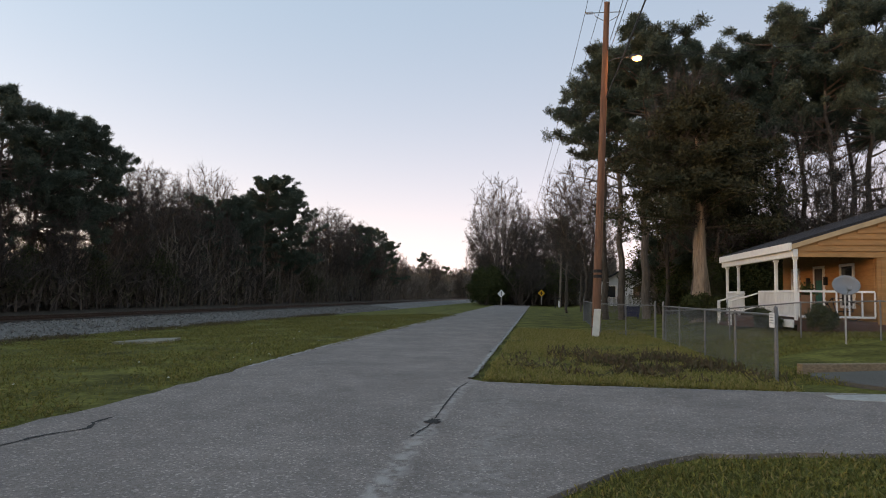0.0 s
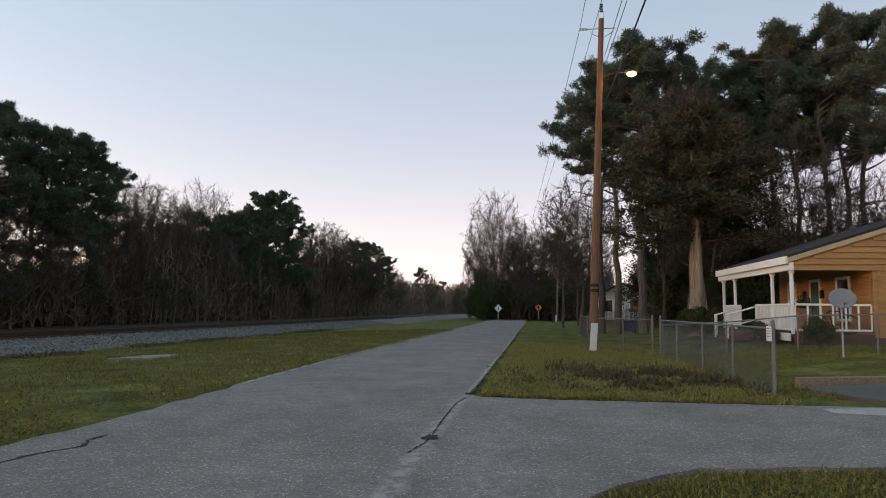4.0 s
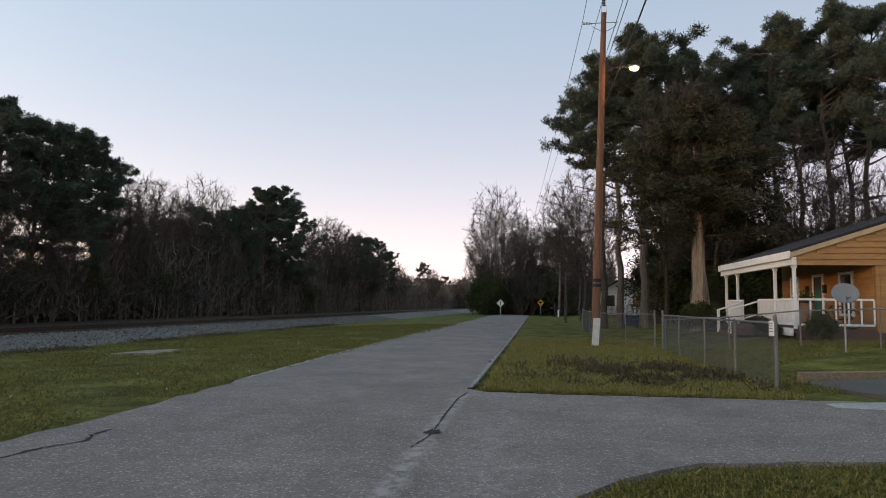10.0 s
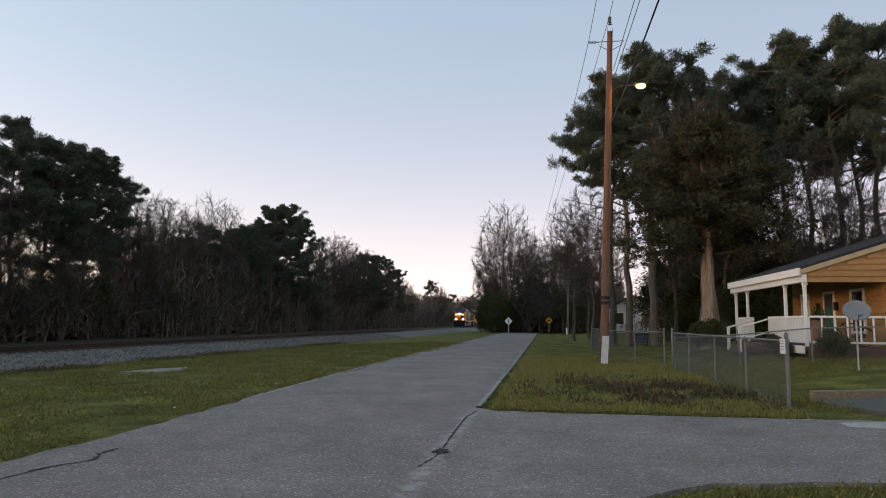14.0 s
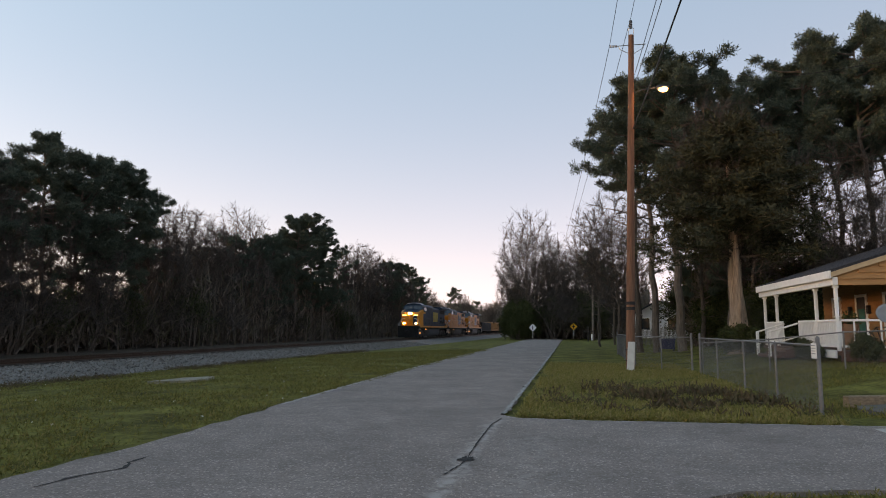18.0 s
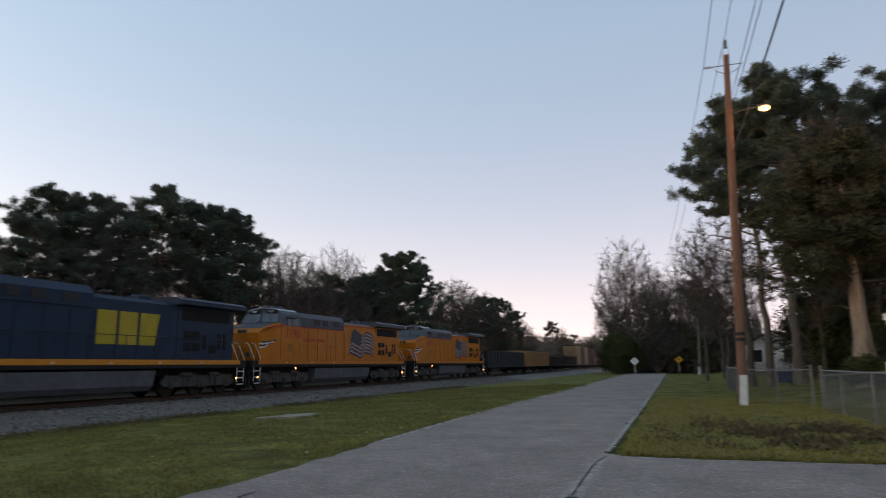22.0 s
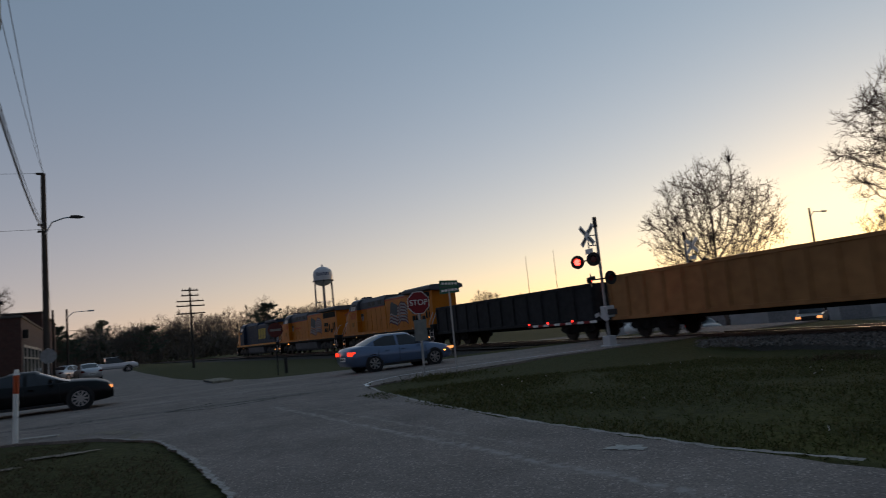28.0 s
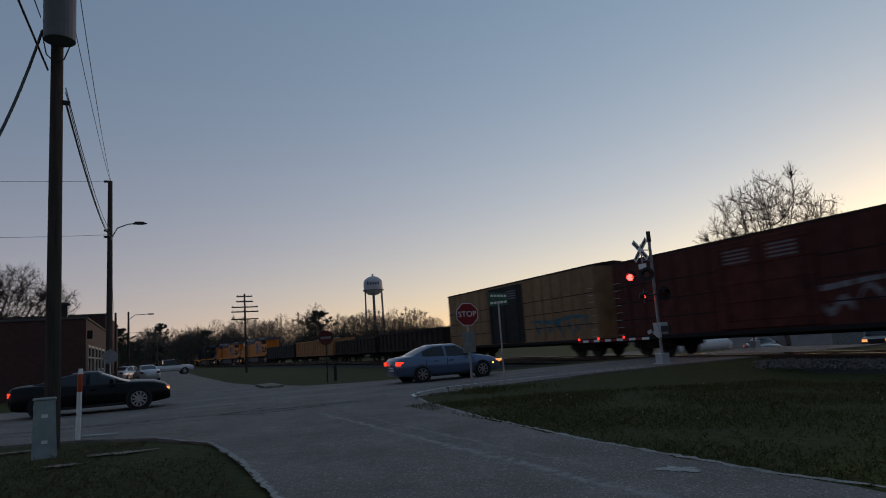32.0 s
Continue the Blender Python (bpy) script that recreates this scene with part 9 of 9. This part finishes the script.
# cracks, patches and edges of the road
CRACK = mat("crack_filler", (0.028, 0.026, 0.024), 0.95, var=0.3, scale=30, bump=0.4)
PALE = mat("pale_worn_edge", (0.33, 0.295, 0.268), 0.95, var=0.35, scale=25, bump=0.4, bscale=90, patch=0.2, pscale=2)
SEAM = mat("pale_crumbled_seam", (0.30, 0.28, 0.255), 0.95, var=0.25, scale=25, bump=0.4, bscale=90, patch=0.35, pscale=5, speck=62)
OLD_CONCRETE = mat("stained_concrete", (0.22, 0.195, 0.15), 0.95, var=0.25, scale=8, bump=0.4, patch=0.25, pscale=2)
SANDY = mat("sandy_soil", (0.22, 0.18, 0.14), 0.95, var=0.3, scale=14, bump=0.4, patch=0.3)


def ribbon(name, pts, width, z, material, label, seed, category="road mark", wob=0.3):
    r = random.Random(seed)
    left, right = [], []
    line = ragged(pts, width * wob, max(0.05, width * 1.2), seed + 1)
    for k, (x, y) in enumerate(line):
        x1, y1 = line[min(k + 1, len(line) - 1)]
        x0, y0 = line[max(k - 1, 0)]
        dx, dy = x1 - x0, y1 - y0
        ln = math.hypot(dx, dy) or 1
        w = width / 2 * r.uniform(0.35, 1.3)
        left.append((x - dy / ln * w, y + dx / ln * w))
        right.append((x + dy / ln * w, y - dx / ln * w))
    vs = [(*p, z) for p in left] + [(*p, z) for p in right]
    m = len(left)
    fs = [(k, k + m, k + m + 1, k + 1) for k in range(m - 1)]
    return tagged(new(name, raw_mesh(name, vs, fs, material)), label, category, kind="structure")


def blot(name, x, y, rx, ry, z, material, label, seed, category="road mark"):
    r = random.Random(seed)
    n = 44
    ph = [r.uniform(0, 6.3) for _ in range(4)]
    rad = [0.75 + 0.22 * math.sin(2 * 2 * math.pi * k / n + ph[0]) + 0.16 * math.sin(5 * 2 * math.pi * k / n + ph[1]) + 0.1 * math.sin(9 * 2 * math.pi * k / n + ph[2]) + r.uniform(-0.1, 0.1) for k in range(n)]
    vs = [(x, y, z)] + [(x + rx * math.cos(2 * math.pi * k / n) * rad[k], y + ry * math.sin(2 * math.pi * k / n) * rad[k], z) for k in range(n)]
    fs = [(0, 1 + k, 1 + (k + 1) % n) for k in range(n)]
    return tagged(new(name, raw_mesh(name, vs, fs, material)), label, category, kind="structure")


RZ = 0.012
ribbon("road_crack", [(-1.3, 6.9), (-1.22, 7.4), (-1.2, 7.8), (-1.22, 8.4), (-1.24, 9.6), (-1.24, 10.6), (-1.15, 11.4)], 0.024, RZ + 0.008, CRACK, "dark crack in the lane edge", 2)
blot("road_crack", -1.2, 7.75, 0.09, 0.22, RZ + 0.009, CRACK, "dark pothole in the lane edge", 3)
ribbon("road_crack", [(-5.0, 5.6), (-4.93, 6.16), (-4.79, 6.39), (-4.72, 6.56), (-4.88, 6.83), (-4.87, 7.15)], 0.05, RZ + 0.005, CRACK, "dark crack in the asphalt", 4)
ribbon("road_edge", [(-5.85, -3.6), (-5.6, -5.0), (-5.62, -8.2), (-5.95, -12.3), (-6.6, -16.8), (-6.95, -18.3)], 0.1, RZ + 0.004, PALE, "pale crumbled lane edge", 6)
ribbon("road_edge", [(-1.2, -3.0), (-1.15, -10.5), (-0.92, -13.2), (-0.05, -15.0)], 0.1, RZ + 0.004, PALE, "pale crumbled lane edge", 7)
ribbon("road_edge", [(-1.18, 12), (-1.15, 24), (-1.15, 60)], 0.1, RZ + 0.004, SEAM, "pale crumbled lane edge", 8)
ribbon("road_edge", [(-5.66, 12.5), (-5.9, 19.5), (-6.02, 28), (-6.14, 44)], 0.12, RZ + 0.004, PALE, "pale crumbled lane edge", 9)
ribbon("road_edge", [(-0.9, 11.45), (0.4, 11.35), (3.2, 11.5), (5.6, 11.65)], 0.06, RZ + 0.004, PALE, "pale drive edge", 10)
ribbon("road_crack", [(-3.0, -20.4), (-1.6, -19.2), (-2.6, -18.4), (-4.4, -18.9)], 0.14, RZ + 0.005, CRACK, "dark tar patch edge in the junction", 12)
ribbon("road_crack", [(4.0, -19.2), (2.0, -18.6), (0.4, -18.9), (-1.2, -18.2)], 0.07, RZ + 0.005, CRACK, "dark crack in the street", 13)
ribbon("painted_line", [(-7.05, -18.7), (-7.3, -19.6), (-7.9, -20.4), (-9.3, -21.4), (-11.5, -21.9), (-18.5, -22.0)], 0.11, RZ + 0.006, SIGN_WHITE, "white painted edge line", 14, wob=0.06)
ribbon("painted_line", [(40, -24.2), (10, -24.0), (-2, -24.0)], 0.1, RZ + 0.006, PALE, "faded centre line on the street", 15, wob=0.06)
ribbon("painted_line", [(20, -30.3), (6, -30.4), (-2, -30.6)], 0.08, RZ + 0.006, PALE, "faded edge line on the street", 16, wob=0.06)
blot("concrete_patch", -5.06, -5.7, 0.2, 0.24, RZ + 0.007, CONCRETE, "pale square patch in the asphalt", 17)
slab("concrete_slab", [(-13.3, 19.3), (-13.0, 20.8), (-12.0, 21.1), (-11.3, 19.4), (-11.8, 19.0)], 0.03, OLD_CONCRETE, "flat concrete slab in the grass", "slab", 0.2, zfun=lambda x, y: ground_z(x, y))
slab("concrete_slab", [(0.75, -16.9), (1.45, -17.15), (1.5, -16.9), (0.8, -16.65)], 0.05, CONCRETE, "small concrete slab at the corner", "slab", 0.2)
for k, (x, y, a, b) in enumerate(((0.05, -16.2, 0.42, 0.3), (-0.35, -15.6, 0.3, 0.5), (-0.62, -14.5, 0.18, 0.55))):
    blot("kerb_apron", x, y, a, b, RZ + 0.004 + 0.002 * k, SANDY, "pale broken concrete at the corner", 60 + k, "pavement")
for k, (x, y, a, b) in enumerate(((0.6, -13.4, 0.6, 0.25), (2.8, -15.6, 0.7, 0.2), (1.4, -12.6, 0.4, 0.15), (3.6, -14.2, 0.5, 0.2))):
    blot("bare_soil", x, y, a, b, 0.0, SANDY, "bare sandy patch in the grass", 40 + k, "soil")
dn = group_of("storm_drain", "dark kerb-side storm drain inlet", "drain")
bm = B()
bx(bm, -5.6, -4.7, -35.6, -32.4, 0.0, 0.12, 0.02)
part("lid", bm, OLD_CONCRETE, dn)
bm = B()
bx(bm, -4.705, -4.69, -35.2, -32.8, 0.02, 0.09)
part("inlet", bm, BLACK, dn)
# crossing panels
for k in range(5):
    pl = thing("crossing_panel", bx(B(), -0.62, 0.62, -27.9 + 1.35 * k, -26.6 + 1.35 * k, -0.02, 0.055, 0.01), CONCRETE, "concrete crossing panel between the rails", "crossing panel", "crossing panels", "structure", pose(TRACK_X, 0, 0.02))
# sleepers nearest the camera, each by itself
bm = B()
bx(bm, -1.3, 1.3, -0.115, 0.115, -0.16, 0.0, 0.012)
tie_me = mesh_of("sleeper", bm, TIE)
for k in range(290):
    y = -40 + 0.52 * k
    if -28.6 < y < -21.0:
        continue
    o = part("sleeper", tie_me, None, railway)
    o.matrix_basis = Matrix.Translation(on_line(rnd.uniform(-0.03, 0.03), y, RAIL_Z - 0.158)) @ pose(0, 0, 0, 0, 0, rnd.uniform(-1, 1))

motions()
